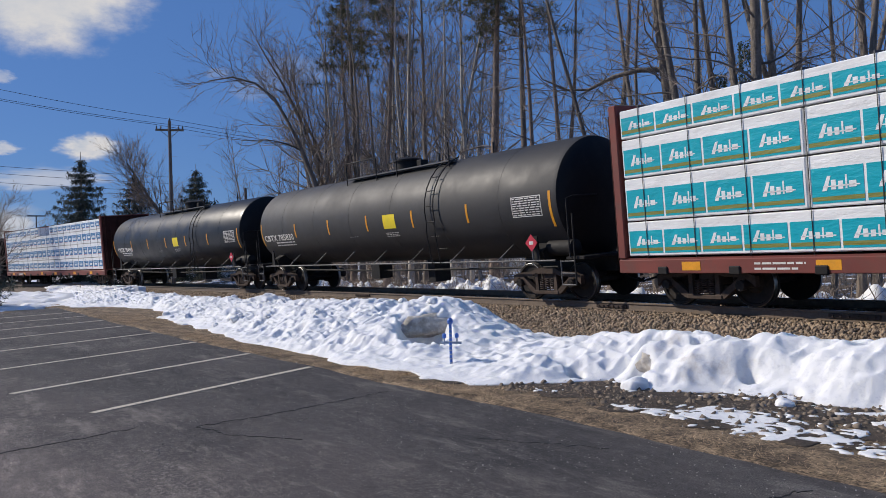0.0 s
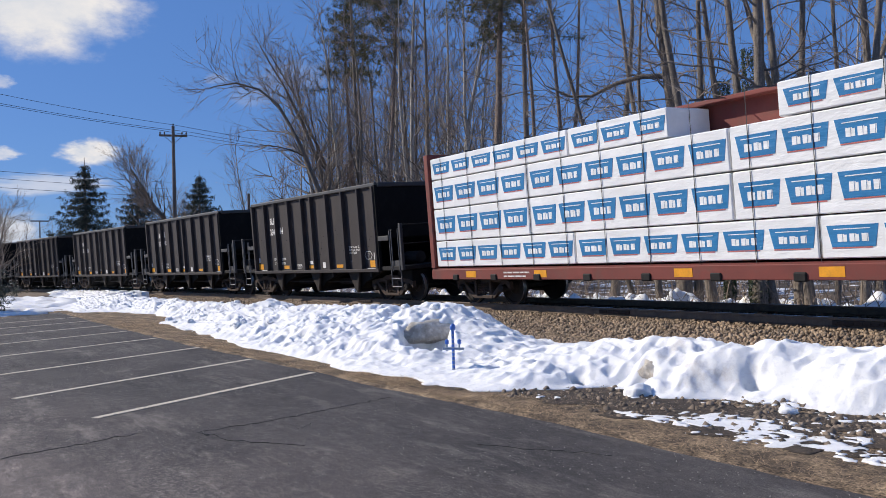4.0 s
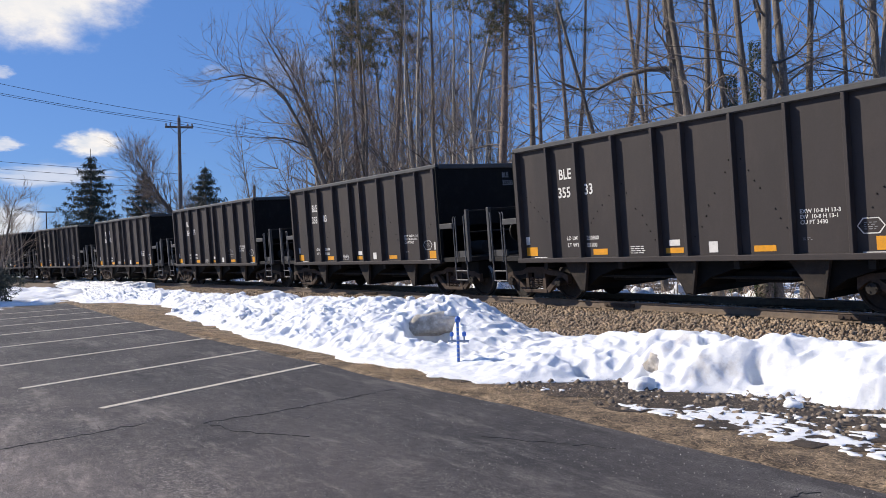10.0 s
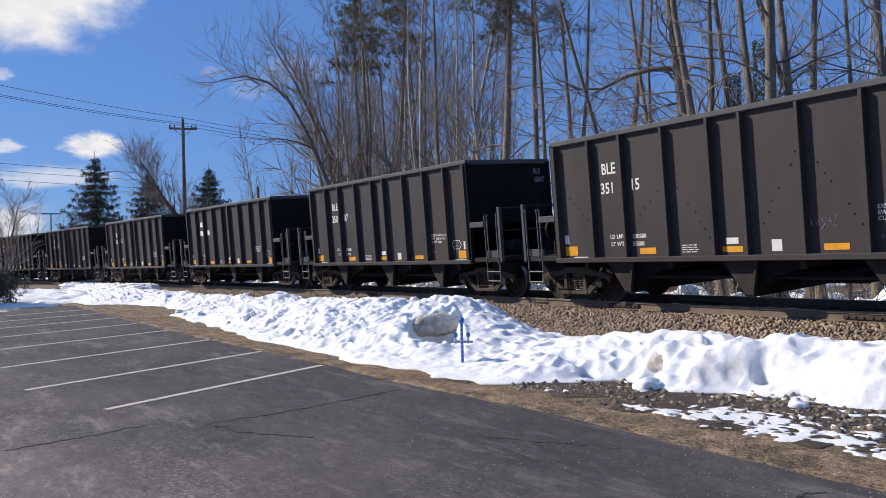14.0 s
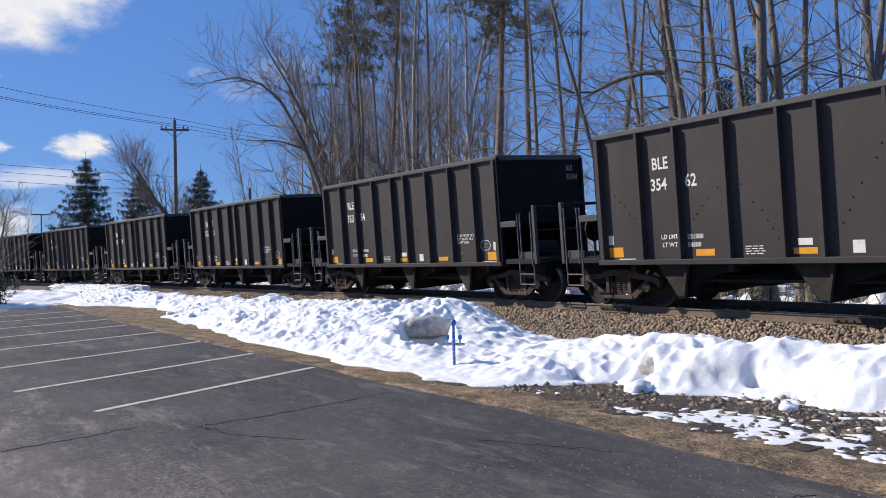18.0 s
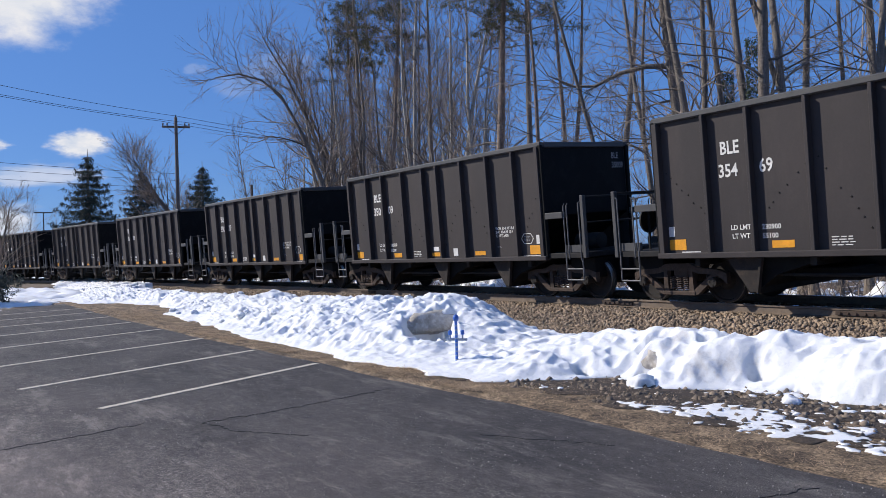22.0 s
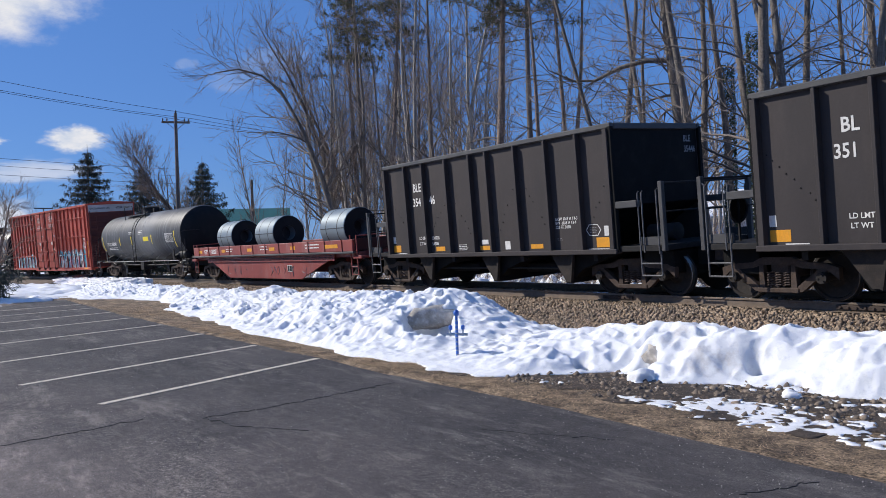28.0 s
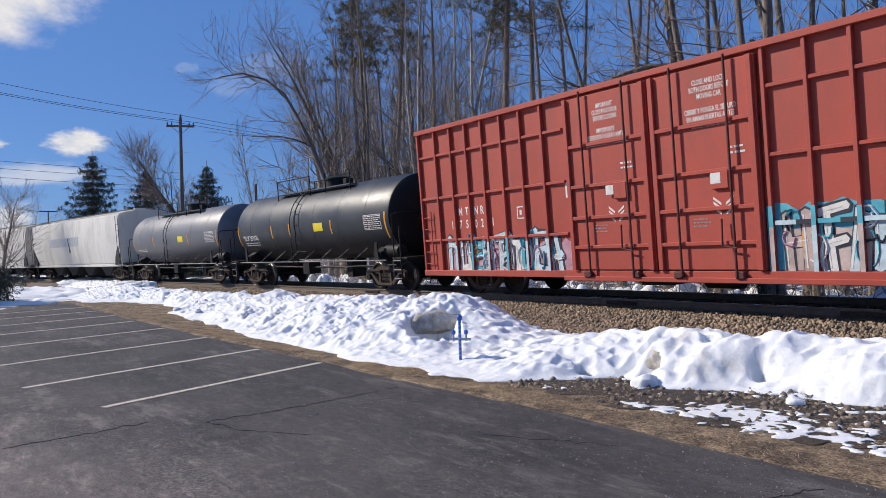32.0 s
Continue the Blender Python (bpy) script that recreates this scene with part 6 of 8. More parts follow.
def build_coil_car():
    car = thing("coil_car", "faded red coil car loaded with steel coils", "coil car", "freight cars in the train")
    H = 7.45
    part("deck", Shape().box(-H, H, -1.3, 1.3, 1.0, 1.18), COIL_RED, car)
    for sy in (-1, 1):
        part("side_wall", Shape().box(-H + 0.1, H - 0.1, *sorted((sy * 1.4, sy * 1.5)), 1.2, 1.6, 0.015), COIL_RED, car)
        part("ledge", Shape().box(-H, H, *sorted((sy * 1.3, sy * 1.56)), 1.13, 1.2, 0.012), CHORD_PAINT, car, "dusty pale ledge")
        part("grating", Shape().box(-5.9, 5.9, *sorted((sy * 1.36, sy * 1.4)), 0.89, 1.12), COIL_RED, car, "perforated red grating")
        holes = Shape()
        for x in np.arange(-5.8, 5.8, 0.09):
            for z in (0.93, 0.99, 1.05):
                holes.box(x, x + 0.05, *sorted((sy * 1.4, sy * 1.404)), z, z + 0.035)
        part("grating_holes", holes, BLACK_STEEL, car)["kind"] = "stuff"
        part("belly", Shape().prism([(-5.5, 0.9), (5.4, 0.9), (3.2, 0.2), (-3.6, 0.2)], "y", *sorted((sy * 1.28, sy * 1.34))), COIL_RED, car, "scratched red fish-belly side")
    for x in np.linspace(-H + 0.8, H - 0.8, 12):
        part("stake", Shape().box(x - 0.035, x + 0.035, -1.53, -1.5, 1.2, 1.6), COIL_RED, car)
    for x, w in ((-6.5, 0.5), (-3.7, 0.4), (-0.9, 0.5), (1.2, 0.5), (3.0, 0.4), (5.9, 0.95)):
        part("reflector", Shape().box(x - w / 2, x + w / 2, -1.506, -1.5, 1.33, 1.46), YELLOW_MARK, car, "yellow reflective strip")
    lettering("GTW 188271", -5.98, -1.504, 1.29, 0.2, car, stretch=1.0)
    print_block(-3.4, -2.6, 1.32, 1.52, 2, -1.5, car, WHITE_MARK, 51)
    print_block(0.1, 0.9, 1.34, 1.56, 2, -1.5, car, WHITE_MARK, 52)
    print_block(4.0, 5.2, 1.32, 1.54, 2, -1.5, car, WHITE_MARK, 53)
    # chalk scrawl on the belly and a stencilled box
    rnd = random.Random(8)
    for u in (-3.6, -2.9, -2.3, -1.7, 0.7, 1.0, 1.3, 1.9, 2.2, 2.6, 3.4, 3.7):
        s = Shape()
        pts = [(u + rnd.uniform(-0.12, 0.16), -1.342, 0.5 + rnd.uniform(-0.2, 0.22)) for _ in range(4)]
        s.tube(pts, 0.012, 4)
        part("chalk_mark", s, FAINT_MARK, car)
    part("label_plate", Shape().box(2.15, 2.5, -1.345, -1.34, 0.5, 0.72), BLACK_STEEL, car)
    bars([(2.13, 2.52, 0.48, 0.5), (2.13, 2.52, 0.72, 0.74), (2.13, 2.15, 0.5, 0.72), (2.5, 2.52, 0.5, 0.72), (2.3, 2.32, 0.5, 0.72)], -1.345, car)
    for sg in (-1, 1):
        part("end_platform", Shape().box(*sorted((sg * (H - 0.2), sg * (H + 0.35))), -1.45, 1.45, 0.95, 1.05, 0.01), COIL_RED, car)
        for yy in (-1.42, 1.42):
            grab(car, [(sg * (H + 0.05), yy, 0.4), (sg * (H + 0.05), yy, 1.75)], 0.02, COIL_RED, "post")
            grab(car, [(sg * (H - 0.35), yy, 0.4), (sg * (H - 0.35), yy, 1.75)], 0.02, COIL_RED, "post")
            st = Shape()
            for z in (0.42, 0.68):
                st.tube([(sg * (H - 0.35), yy, z), (sg * (H + 0.05), yy, z)], 0.016, 6)
            part("stirrup_step", st, COIL_RED, car)
        part("end_rail", Shape().tube([(sg * (H + 0.05), -1.42, 1.72), (sg * (H + 0.05), 1.42, 1.72)], 0.02, 6), COIL_RED, car)
        part("end_wall", Shape().box(*sorted((sg * (H - 0.1), sg * (H - 0.2))), -1.4, 1.4, 1.22, 1.62), BOXCAR_DARK, car)
    # the trough's sloping bed and the coils in it
    part("trough", Shape().prism([(-1.38, 1.22), (1.38, 1.22), (1.38, 1.56), (0.5, 1.26), (-0.5, 1.26), (-1.38, 1.56)], "x", -H + 0.3, H - 0.3), BOXCAR_DARK, car)
    for x0, x1, r in ((-6.2, -4.5, 0.74), (-1.95, -0.18, 0.74), (3.85, 5.6, 0.74)):
        c = part("steel_coil", Shape().lathe([(x0, 0.3), (x0, r - 0.02), (x0 + 0.02, r), (x1 - 0.02, r), (x1, r - 0.02), (x1, 0.3), (x0, 0.3)], "x", 40, (0, 0, 1.99)), COIL_STEEL, car, "blue-grey rolled steel coil", smooth=30)
        # thin discs over both faces carry the shade as dark colour
        for rim in (((x1 + 0.003, 0.3), (x1 + 0.003, r - 0.02)), ((x0 - 0.003, r - 0.02), (x0 - 0.003, 0.3))):
            part("coil_face", Shape().lathe(rim, "x", 40, (0, 0, 1.99), cap=False), COIL_END_SHADED, c, "wound coil face with shade in its colour")
        for x in (x0 + 0.45, x1 - 0.5):
            part("coil_band", Shape().lathe([(x - 0.02, r - 0.002), (x - 0.02, r + 0.004), (x + 0.02, r + 0.004), (x + 0.02, r - 0.002)], "x", 40, (0, 0, 1.99)), STRAP, c)
        part("long_band", Shape().box(x0, x1, -r - 0.006, -r + 0.003, 2.0, 2.03), STRAP, c)
    add_trucks(car, (-6.07, 6.07))
    add_couplers(car, 8.05)
    return car


def build_covered_hopper():
    car = thing("covered_hopper_car", "grey-white covered railway hopper car, stained and dusty", "hopper car", "covered hoppers in the train")
    H = 9.05
    side = [(-1.2, 0.95), (-1.44, 1.15), (-1.55, 1.9), (-1.58, 2.7), (-1.55, 3.4), (-1.45, 4.02), (-1.2, 4.12), (0, 4.28), (1.2, 4.12), (1.45, 4.02), (1.55, 3.4), (1.58, 2.7), (1.55, 1.9), (1.44, 1.15), (1.2, 0.95)]
    part("body", Shape().prism(side, "x", -H + 0.12, H - 0.12), COVERED_WHITE, car, smooth=35)
    for sg in (-1, 1):
        part("end_rib", Shape().prism([(a * 1.02, 2.6 + (b - 2.6) * 1.02) for a, b in side], "x", *sorted((sg * (H - 0.12), sg * H))), COVERED_WHITE, car)
        part("end_slope", Shape().prism([(sg * H, 1.0), (sg * H, 1.15), (sg * (H - 0.6), 2.4), (sg * (H - 0.8), 2.4)][::sg], "y", -1.45, 1.45), BLACK_STEEL, car)
        part("end_opening", Shape().prism([(sg * (H - 0.15), 1.05), (sg * (H - 0.15), 2.25), (sg * (H - 0.45), 2.1), (sg * (H - 0.85), 1.5), (sg * (H - 0.95), 1.05)][::sg], "y", -1.57, -1.5), BLACK_STEEL, car, "dark arched end opening")
        ladder(car, sg * (H - 0.05) - 0.2, -1.62, 0.9, 3.95, 0.4, 9, "x")
        part("end_platform", Shape().box(*sorted((sg * (H - 0.1), sg * (H + 0.5))), -1.45, 1.45, 1.0, 1.08), BLACK_STEEL, car)
    for y in (-1, 1):
        part("side_sill", Shape().box(-H, H, *sorted((y * 1.3, y * 1.5)), 0.95, 1.1, 0.01), COVERED_WHITE, car)
        part("running_board", Shape().box(-H, H, *sorted((y * 0.5, y * 0.75)), 4.3, 4.34), GALVANISED, car)
    part("hatch_trough", Shape().box(-H + 0.4, H - 0.4, -0.35, 0.35, 4.22, 4.38, 0.03), COVERED_WHITE, car)
    for x in (-5.0, -1.7, 1.7, 5.0):
        part("outlet", Shape().prism([(x - 1.3, 1.0), (x + 1.3, 1.0), (x + 0.35, 0.35), (x - 0.35, 0.35)], "y", -1.0, 1.0), BLACK_STEEL, car)
    part("faded_panel", Shape().box(-4.9, 1.6, -1.583, -1.57, 2.35, 2.95), COVERED_PATCH, car, "faded blue-grey painted-over panel")
    part("stain", Shape().prism([(-0.6, 2.9), (-0.5, 2.9), (-0.1, 1.95), (-0.3, 1.9)], "y", -1.588, -1.58), PAINT_DARK, car, "dark vertical stain")
    add_trucks(car, (-7.4, 7.4))
    add_couplers(car, 9.88)
    return car


hoppers = [build_hopper()]
for k in range(1, 25):
    hoppers.append(copy_thing(hoppers[0], Matrix.Identity(4)))
for k, (car, number) in enumerate(zip(hoppers, NUMBERS)):
    mark_hopper(car, number, k)


def chalk(car, lines):
    """Faint chalk scrawls on a car's side."""
    for pts in lines:
        part("chalk_mark", Shape().tube([(x, -1.452, z) for x, z in pts], 0.006, 4), FAINT_MARK, car, "faint chalk scrawl")


chalk(hoppers[7], [[(1.52 + 0.28 * (1 - math.cos(w)) , 1.46 + d + 0.16 * math.sin(w)) for w in np.linspace(0.3, 2.9, 9)] for d in (0.0, 0.05)] + [[(1.5, 1.45 + d), (2.1, 1.42 + d)] for d in (-0.05, 0.02)])
scrawl = random.Random(6)
chalk(hoppers[9], [[(1.5 + 0.11 * k + scrawl.uniform(-0.03, 0.06), 1.42 + scrawl.uniform(0, 0.3)) for _ in range(4)] for k in range(6)])
chalk(hoppers[16], [[(2.0, 1.3), (2.0, 1.62), (2.25, 1.62), (2.25, 1.75), (2.4, 1.75), (2.4, 1.62), (2.6, 1.62), (2.6, 1.3), (2.0, 1.3)], [(1.95, 1.5), (2.65, 1.52)], [(2.1, 1.3), (2.12, 1.6)], [(2.48, 1.3), (2.46, 1.6)]])

# the whole train: (car, its centre along the train, half the distance of its truck centres)
HOPPER_PITCH = 12.8336
TRAIN = [(car, 4.66 + HOPPER_PITCH * (4 - k), 4.65) for k, car in enumerate(hoppers)]
TRAIN += [
    (build_centrebeam("brown-red centre-beam flat car stacked with teal and white wrapped lumber", "teal", False), 134.4, 8.65),
    (build_long_tank(TANK_MATT, "785830", "long matt black railway tank car", -8.04, 2.55), 113.65, 7.45),
    (build_long_tank(TANK_GLOSS, "784980", "long glossy black railway tank car", -7.65, 2.42), 94.82, 7.45),
    (build_centrebeam("brown-red centre-beam flat car stacked with blue and white wrapped lumber", "blue", True), 73.95, 8.65),
    (build_coil_car(), -266.48, 6.07),
    (build_streaked_tank(), -282.1, 5.25),
    (build_boxcar(), -298.8, 6.65),
    (build_short_tank(TANK_BLUE_BLACK, "short blue-black railway tank car with a dusty flank", "TILX 203976", 1.38, 2.4, 6.45, 5.2, 7.3), -315.9, 5.2),
    (build_short_tank(TANK_GREY, "short pale grey railway tank car with a dirty belly", "", 1.36, 2.38, 6.35, 5.1, 7.05), -330.3, 5.1),
    (build_covered_hopper(), -347.1, 7.4),
    (build_covered_hopper(), -366.9, 7.4),
]


# small surges of the train's run over its even pace: (seconds, metres)
SURGE = ((0, -0.1), (0.5, 0), (5.5, -0.08), (6, -0.11), (8, -0.04), (9, -0.04), (9.5, -0.06), (10, 0.35), (10.5, -0.06), (11, -0.11), (14, -0.08), (16.5, -0.05), (17, 0.37), (17.5, -0.05), (18, -0.05), (19, 0), (23.5, 0),
         (24, 0.47), (24.5, 0.05), (25, 0.04), (25.5, 0.05), (28, 0.06), (28.5, 0.05), (29, 0.49), (29.5, 0.05), (30, 0), (30.5, 0.05), (31, 0.5), (31.5, 0.1), (32, 0.08))


def train_at(t):
    """Metres that the train has run along the track at t seconds; it slows very little."""
    u = t - 16.0
    return 76.329 + 13.2362 * u - 0.00223 * u * u + float(np.interp(t, *zip(*SURGE)))


def car_pose(s, half):
    a, b = track(s - half)[0], track(s + half)[0]
    way = b - a
    return Matrix.Translation(((a.x + b.x) / 2, (a.y + b.y) / 2, RAIL)) @ Matrix.Rotation(math.atan2(way.y, way.x), 4, "Z") @ Matrix.Rotation(radians(BANK), 4, "X")


# ---- woods ----
class Wood:
    """Collects many thin tubes quickly."""

    def __init__(self):
        self.v, self.f, self.n = [], [], 0

    def tube(self, pts, radii, sides):
        pts = np.asarray(pts, float)
        d = np.gradient(pts, axis=0)
        d /= np.linalg.norm(d, axis=1, keepdims=True) + 1e-9
        ref = np.where(np.abs(d[:, 2:3]) > 0.9, np.array([[1.0, 0, 0]]), np.array([[0, 0, 1.0]]))
        a = np.cross(d, ref)
        a /= np.linalg.norm(a, axis=1, keepdims=True) + 1e-9
        b = np.cross(d, a)
        w = 2 * np.pi * np.arange(sides) / sides
        ring = a[:, None] * np.cos(w)[None, :, None] + b[:, None] * np.sin(w)[None, :, None]
        self.v.append((pts[:, None] + ring * np.asarray(radii, float)[:, None, None]).reshape(-1, 3))
        k = len(pts)
        i = np.arange(k - 1)[:, None] * sides
        j = np.arange(sides)[None]
        j2 = (j + 1) % sides
        self.f.append(np.stack([i + j, i + j2, i + sides + j2, i + sides + j], -1).reshape(-1, 4) + self.n)
        self.n += k * sides

    def mesh(self, name, material):
        me = soup(name, np.concatenate(self.v), np.concatenate(self.f), material)
        me.polygons.foreach_set("use_smooth", [True] * len(me.polygons))
        return me


def bent(rng, start, way, length, n, wander, lift=0.0):
    """A wandering path of n steps."""
    pts, p, d = [np.array(start, float)], np.array(start, float), np.array(way, float)
    for _ in range(n):
        d = d + rng.normal(0, wander, 3) + np.array([0, 0, lift])
        d /= np.linalg.norm(d)
        p = p + d * length / n
        pts.append(p.copy())
    return np.array(pts)


def side_way(rng, d, angle):
    """A direction that leaves d at about the angle."""
    q = rng.normal(size=3)
    q -= d * q.dot(d)
    q /= np.linalg.norm(q) + 1e-9
    return d * math.cos(angle) + q * math.sin(angle)


def clumps(rng, centres, n, length, width, droop=0.0):
    """Needle tufts: n thin triangles about each centre."""
    c = np.repeat(np.asarray(centres), n, axis=0)
    d = rng.normal(size=(len(c), 3))
    d /= np.linalg.norm(d, axis=1, keepdims=True)
    d[:, 2] -= droop
    s = np.cross(d, rng.normal(size=(len(c), 3)))
    s /= np.linalg.norm(s, axis=1, keepdims=True) + 1e-9
    base = c + rng.normal(0, length * 0.25, c.shape)
    tip = base + d * length * rng.uniform(0.6, 1.2, (len(c), 1))
    v = np.stack([base - s * width, base + s * width, tip], 1).reshape(-1, 3)
    return v, np.arange(len(v)).reshape(-1, 3)


def twig_mesh(rng, base, way, length, radius):
    """Fine twigs, each with side shoots that follow it upward, made all at once as three-sided needles."""
    def needles(p, d, ln, r):
        n = len(p)
        d = d / (np.linalg.norm(d, axis=1, keepdims=True) + 1e-9)
        a = np.cross(d, rng.normal(size=(n, 3)))
        a /= np.linalg.norm(a, axis=1, keepdims=True) + 1e-9
        b = np.cross(d, a)
        mid = p + d * ln * 0.5
        d2 = d + rng.normal(0, 0.13, (n, 3)) + np.array([0, 0, 0.1])
        tip = mid + d2 * ln * 0.5
        ring = np.stack([a, -0.5 * a + 0.866 * b, -0.5 * a - 0.866 * b], 1)
        return np.concatenate([p[:, None] + ring * r, mid[:, None] + ring * r * 0.75, tip[:, None] + ring * r * 0.3], 1), mid, tip, d2
    ln = length[:, None]
    way = way / (np.linalg.norm(way, axis=1, keepdims=True) + 1e-9)
    v, mid, tip, d2 = needles(base, way, ln, radius)
    quads = np.array([(0, 1, 4, 3), (1, 2, 5, 4), (2, 0, 3, 5), (3, 4, 7, 6), (4, 5, 8, 7), (5, 3, 6, 8)])
    verts, faces = [v.reshape(-1, 3)], [(quads[None] + 9 * np.arange(len(v))[:, None, None]).reshape(-1, 4)]
    n = v.shape[0] * 9
    for at, k, spread_by in ((base + way * ln * 0.3, 0.6, 0.42), (mid, 0.6, 0.4), (mid * 0.5 + tip * 0.5, 0.5, 0.35), (tip, 0.4, 0.3)):
        w = d2 + rng.normal(0, spread_by, way.shape)
        v = needles(at, w, ln * k * rng.uniform(0.6, 1.2, ln.shape), radius * 0.7)[0][:, [0, 1, 2, 6, 7, 8]]
        verts.append(v.reshape(-1, 3))
        faces.append((quads[None, :3] + 6 * np.arange(len(v))[:, None, None]).reshape(-1, 4) + n)
        n += len(v) * 6
    return soup("twigs", np.concatenate(verts), np.concatenate(faces), TWIG)


def grow_tree(seed, height, radius, lean=(0, 0), first=0.3, limbs=16, reach=0.28, rise=0.12, wander=0.05, twigs=4, limb_angle=0.95, fork=None, arc=None, left=(-1, 0), thick=0.3, crook=0.2, fine=0.011, boughs=6, favour=0.0, shoot=1.1):
    """A leafless tree as three meshes: trunk, limbs and twigs. arc gives the stem's angles towards the side at foot, middle and top."""
    rng = np.random.RandomState(seed)
    trunk, wood = Wood(), Wood()
    up = np.array([lean[0], lean[1], 1.0])
    up /= np.linalg.norm(up)
    aside = np.array([left[0], left[1], 0.0])
    if arc:
        path = [np.array([0, 0, -0.4])]
        for k in range(12):
            a = radians(np.interp(k / 11, np.linspace(0, 1, len(arc)), arc)) + rng.normal(0, 0.05)
            path.append(path[-1] + (aside * math.sin(a) + np.array([0, 0, math.cos(a)])) * height / 12)
        path = np.array(path)
    else:
        path = bent(rng, (0, 0, -0.4), up, height, 12, wander * 0.75, 0.02)
    radii = radius * (1 - 0.86 * np.linspace(0, 1, 13) ** 1.1)
    radii[0] *= 1.35
    trunk.tube(path, radii, 9)
    stems = [(path, radii)]
    if fork:
        at, ang = fork
        k = int(at * 12)
        d = path[k + 1] - path[k]
        q = side_way(rng, d / np.linalg.norm(d), ang)
        second = bent(rng, path[k], q, height * (1 - at) * 0.9, 9, wander, 0.12)
        r2 = radii[k] * 0.75 * (1 - 0.85 * np.linspace(0, 1, 10))
        trunk.tube(second, r2, 8)
        stems.append((second, r2))
    base, way = [], []
    for path, radii in stems:
        for i in range(limbs // len(stems)):
            u = first + (1 - first) * (i + rng.rand()) / (limbs // len(stems)) if path is stems[0][0] else rng.uniform(0.25, 1)
            u = min(u, 0.985)
            k = u * (len(path) - 1)
            j = int(k)
            p = path[j] + (path[j + 1] - path[j]) * (k - j)
            d = (path[j + 1] - path[j]) / np.linalg.norm(path[j + 1] - path[j])
            ln = height * reach * (1.15 - 0.75 * u) * rng.uniform(0.5, 1.3)
            out = side_way(rng, d, limb_angle * rng.uniform(0.7, 1.25)) + aside * favour
            limb = bent(rng, p, out / np.linalg.norm(out), ln, 7, crook, rise)
            r = min(max(0.018, radii[j] * thick), 0.085)
            wood.tube(limb, r * (1 - 0.75 * np.linspace(0, 1, 8)), 5)
            for b in range(boughs):
                m = rng.randint(1, 8)
                dd = limb[m] - limb[m - 1]
                dd /= np.linalg.norm(dd)
                br = bent(rng, limb[m], side_way(rng, dd, rng.uniform(0.4, 0.9)), ln * rng.uniform(0.25, 0.55), 4, crook, rise * 0.8)
                rb = max(fine * 1.1, r * 0.42)
                wood.tube(br, rb * (1 - 0.65 * np.linspace(0, 1, 5)), 4)
                for _ in range(twigs):
                    q = rng.randint(1, 5)
                    dq = br[q] - br[q - 1]
                    base.append(br[q])
                    way.append(side_way(rng, dq / np.linalg.norm(dq), rng.uniform(0.2, 0.7)) + np.array([0, 0, rise]))
    base, way = np.array(base), np.array(way)
    return trunk.mesh("trunk", BARK), wood.mesh("limb_growth", BARK_LIMB), twig_mesh(rng, base, way, rng.uniform(0.35, 1.15, len(base)) * shoot, fine)


def plant(meshes, x, y, label, group="trees behind the track", turn=0.0, scale=1.0, bark=None, category="tree", extra=()):
    z = float(land(np.array([x]), np.array([y]))[0]) - 0.1
    t = thing("bare_tree", label, category, group, Matrix.Translation((x, y, z)) @ Matrix.Rotation(turn, 4, "Z") @ Matrix.Scale(scale, 4))
    for me, name in zip(meshes, ("trunk", "limb_growth", "twig_growth")):
        ob = part(name, me, None, t)
        if name != "trunk":
            ob["kind"] = "stuff"
        if bark and name == "trunk":
            ob.material_slots[0].link = "OBJECT"
            ob.material_slots[0].material = bark
    for name, me in extra:
        part(name, me, None, t)
    return t


def ivy_on(seed, height, radius):
    rng = np.random.RandomState(seed)
    n = 5200
    z = height * rng.uniform(0, 1, n) ** 1.2
    w = rng.uniform(0, 2 * np.pi, n)
    r = radius + rng.uniform(0.0, 0.05, n)
    c = np.stack([r * np.cos(w), r * np.sin(w), z], 1)
    v, f = clumps(rng, c, 2, 0.06, 0.022)
    return soup("ivy", v, f, IVY)


# trunks that stand out along the edge of the wood: (slope x/y seen from the camera, y, radius, lean, look)
NEAR_TREES = (
    (-0.54, 21.5, 0.17, 0.02, "plain"), (-0.563, 20.8, 0.145, -0.03, "fork"), (-0.601, 22.5, 0.102, 0.02, "plain"), (-0.632, 20.5, 0.178, -0.08, "fork"), (-0.652, 21.5, 0.162, 0.0, "plain"),
    (-0.688, 20.2, 0.17, -0.12, "plain"), (-0.716, 19.8, 0.23, 0.0, "ivy"), (-0.765, 22.5, 0.16, 0.0, "ivy"), (-0.79, 20.6, 0.187, -0.13, "plain"), (-0.824, 21.5, 0.17, -0.02, "plain"),
    (-0.85, 21.2, 0.3, 0.0, "limbed"), (-0.9, 22.5, 0.145, -0.05, "fork"), (-0.945, 20.5, 0.111, -0.3, "plain"), (-1.005, 23.5, 0.2, 0.06, "dark"), (-1.124, 23.5, 0.15, -0.04, "red"),
    (-1.16, 24.0, 0.16, 0.2, "red"), (-1.187, 22.5, 0.15, 0.0, "red"), (-1.228, 23.0, 0.18, 0.0, "pine"),
)
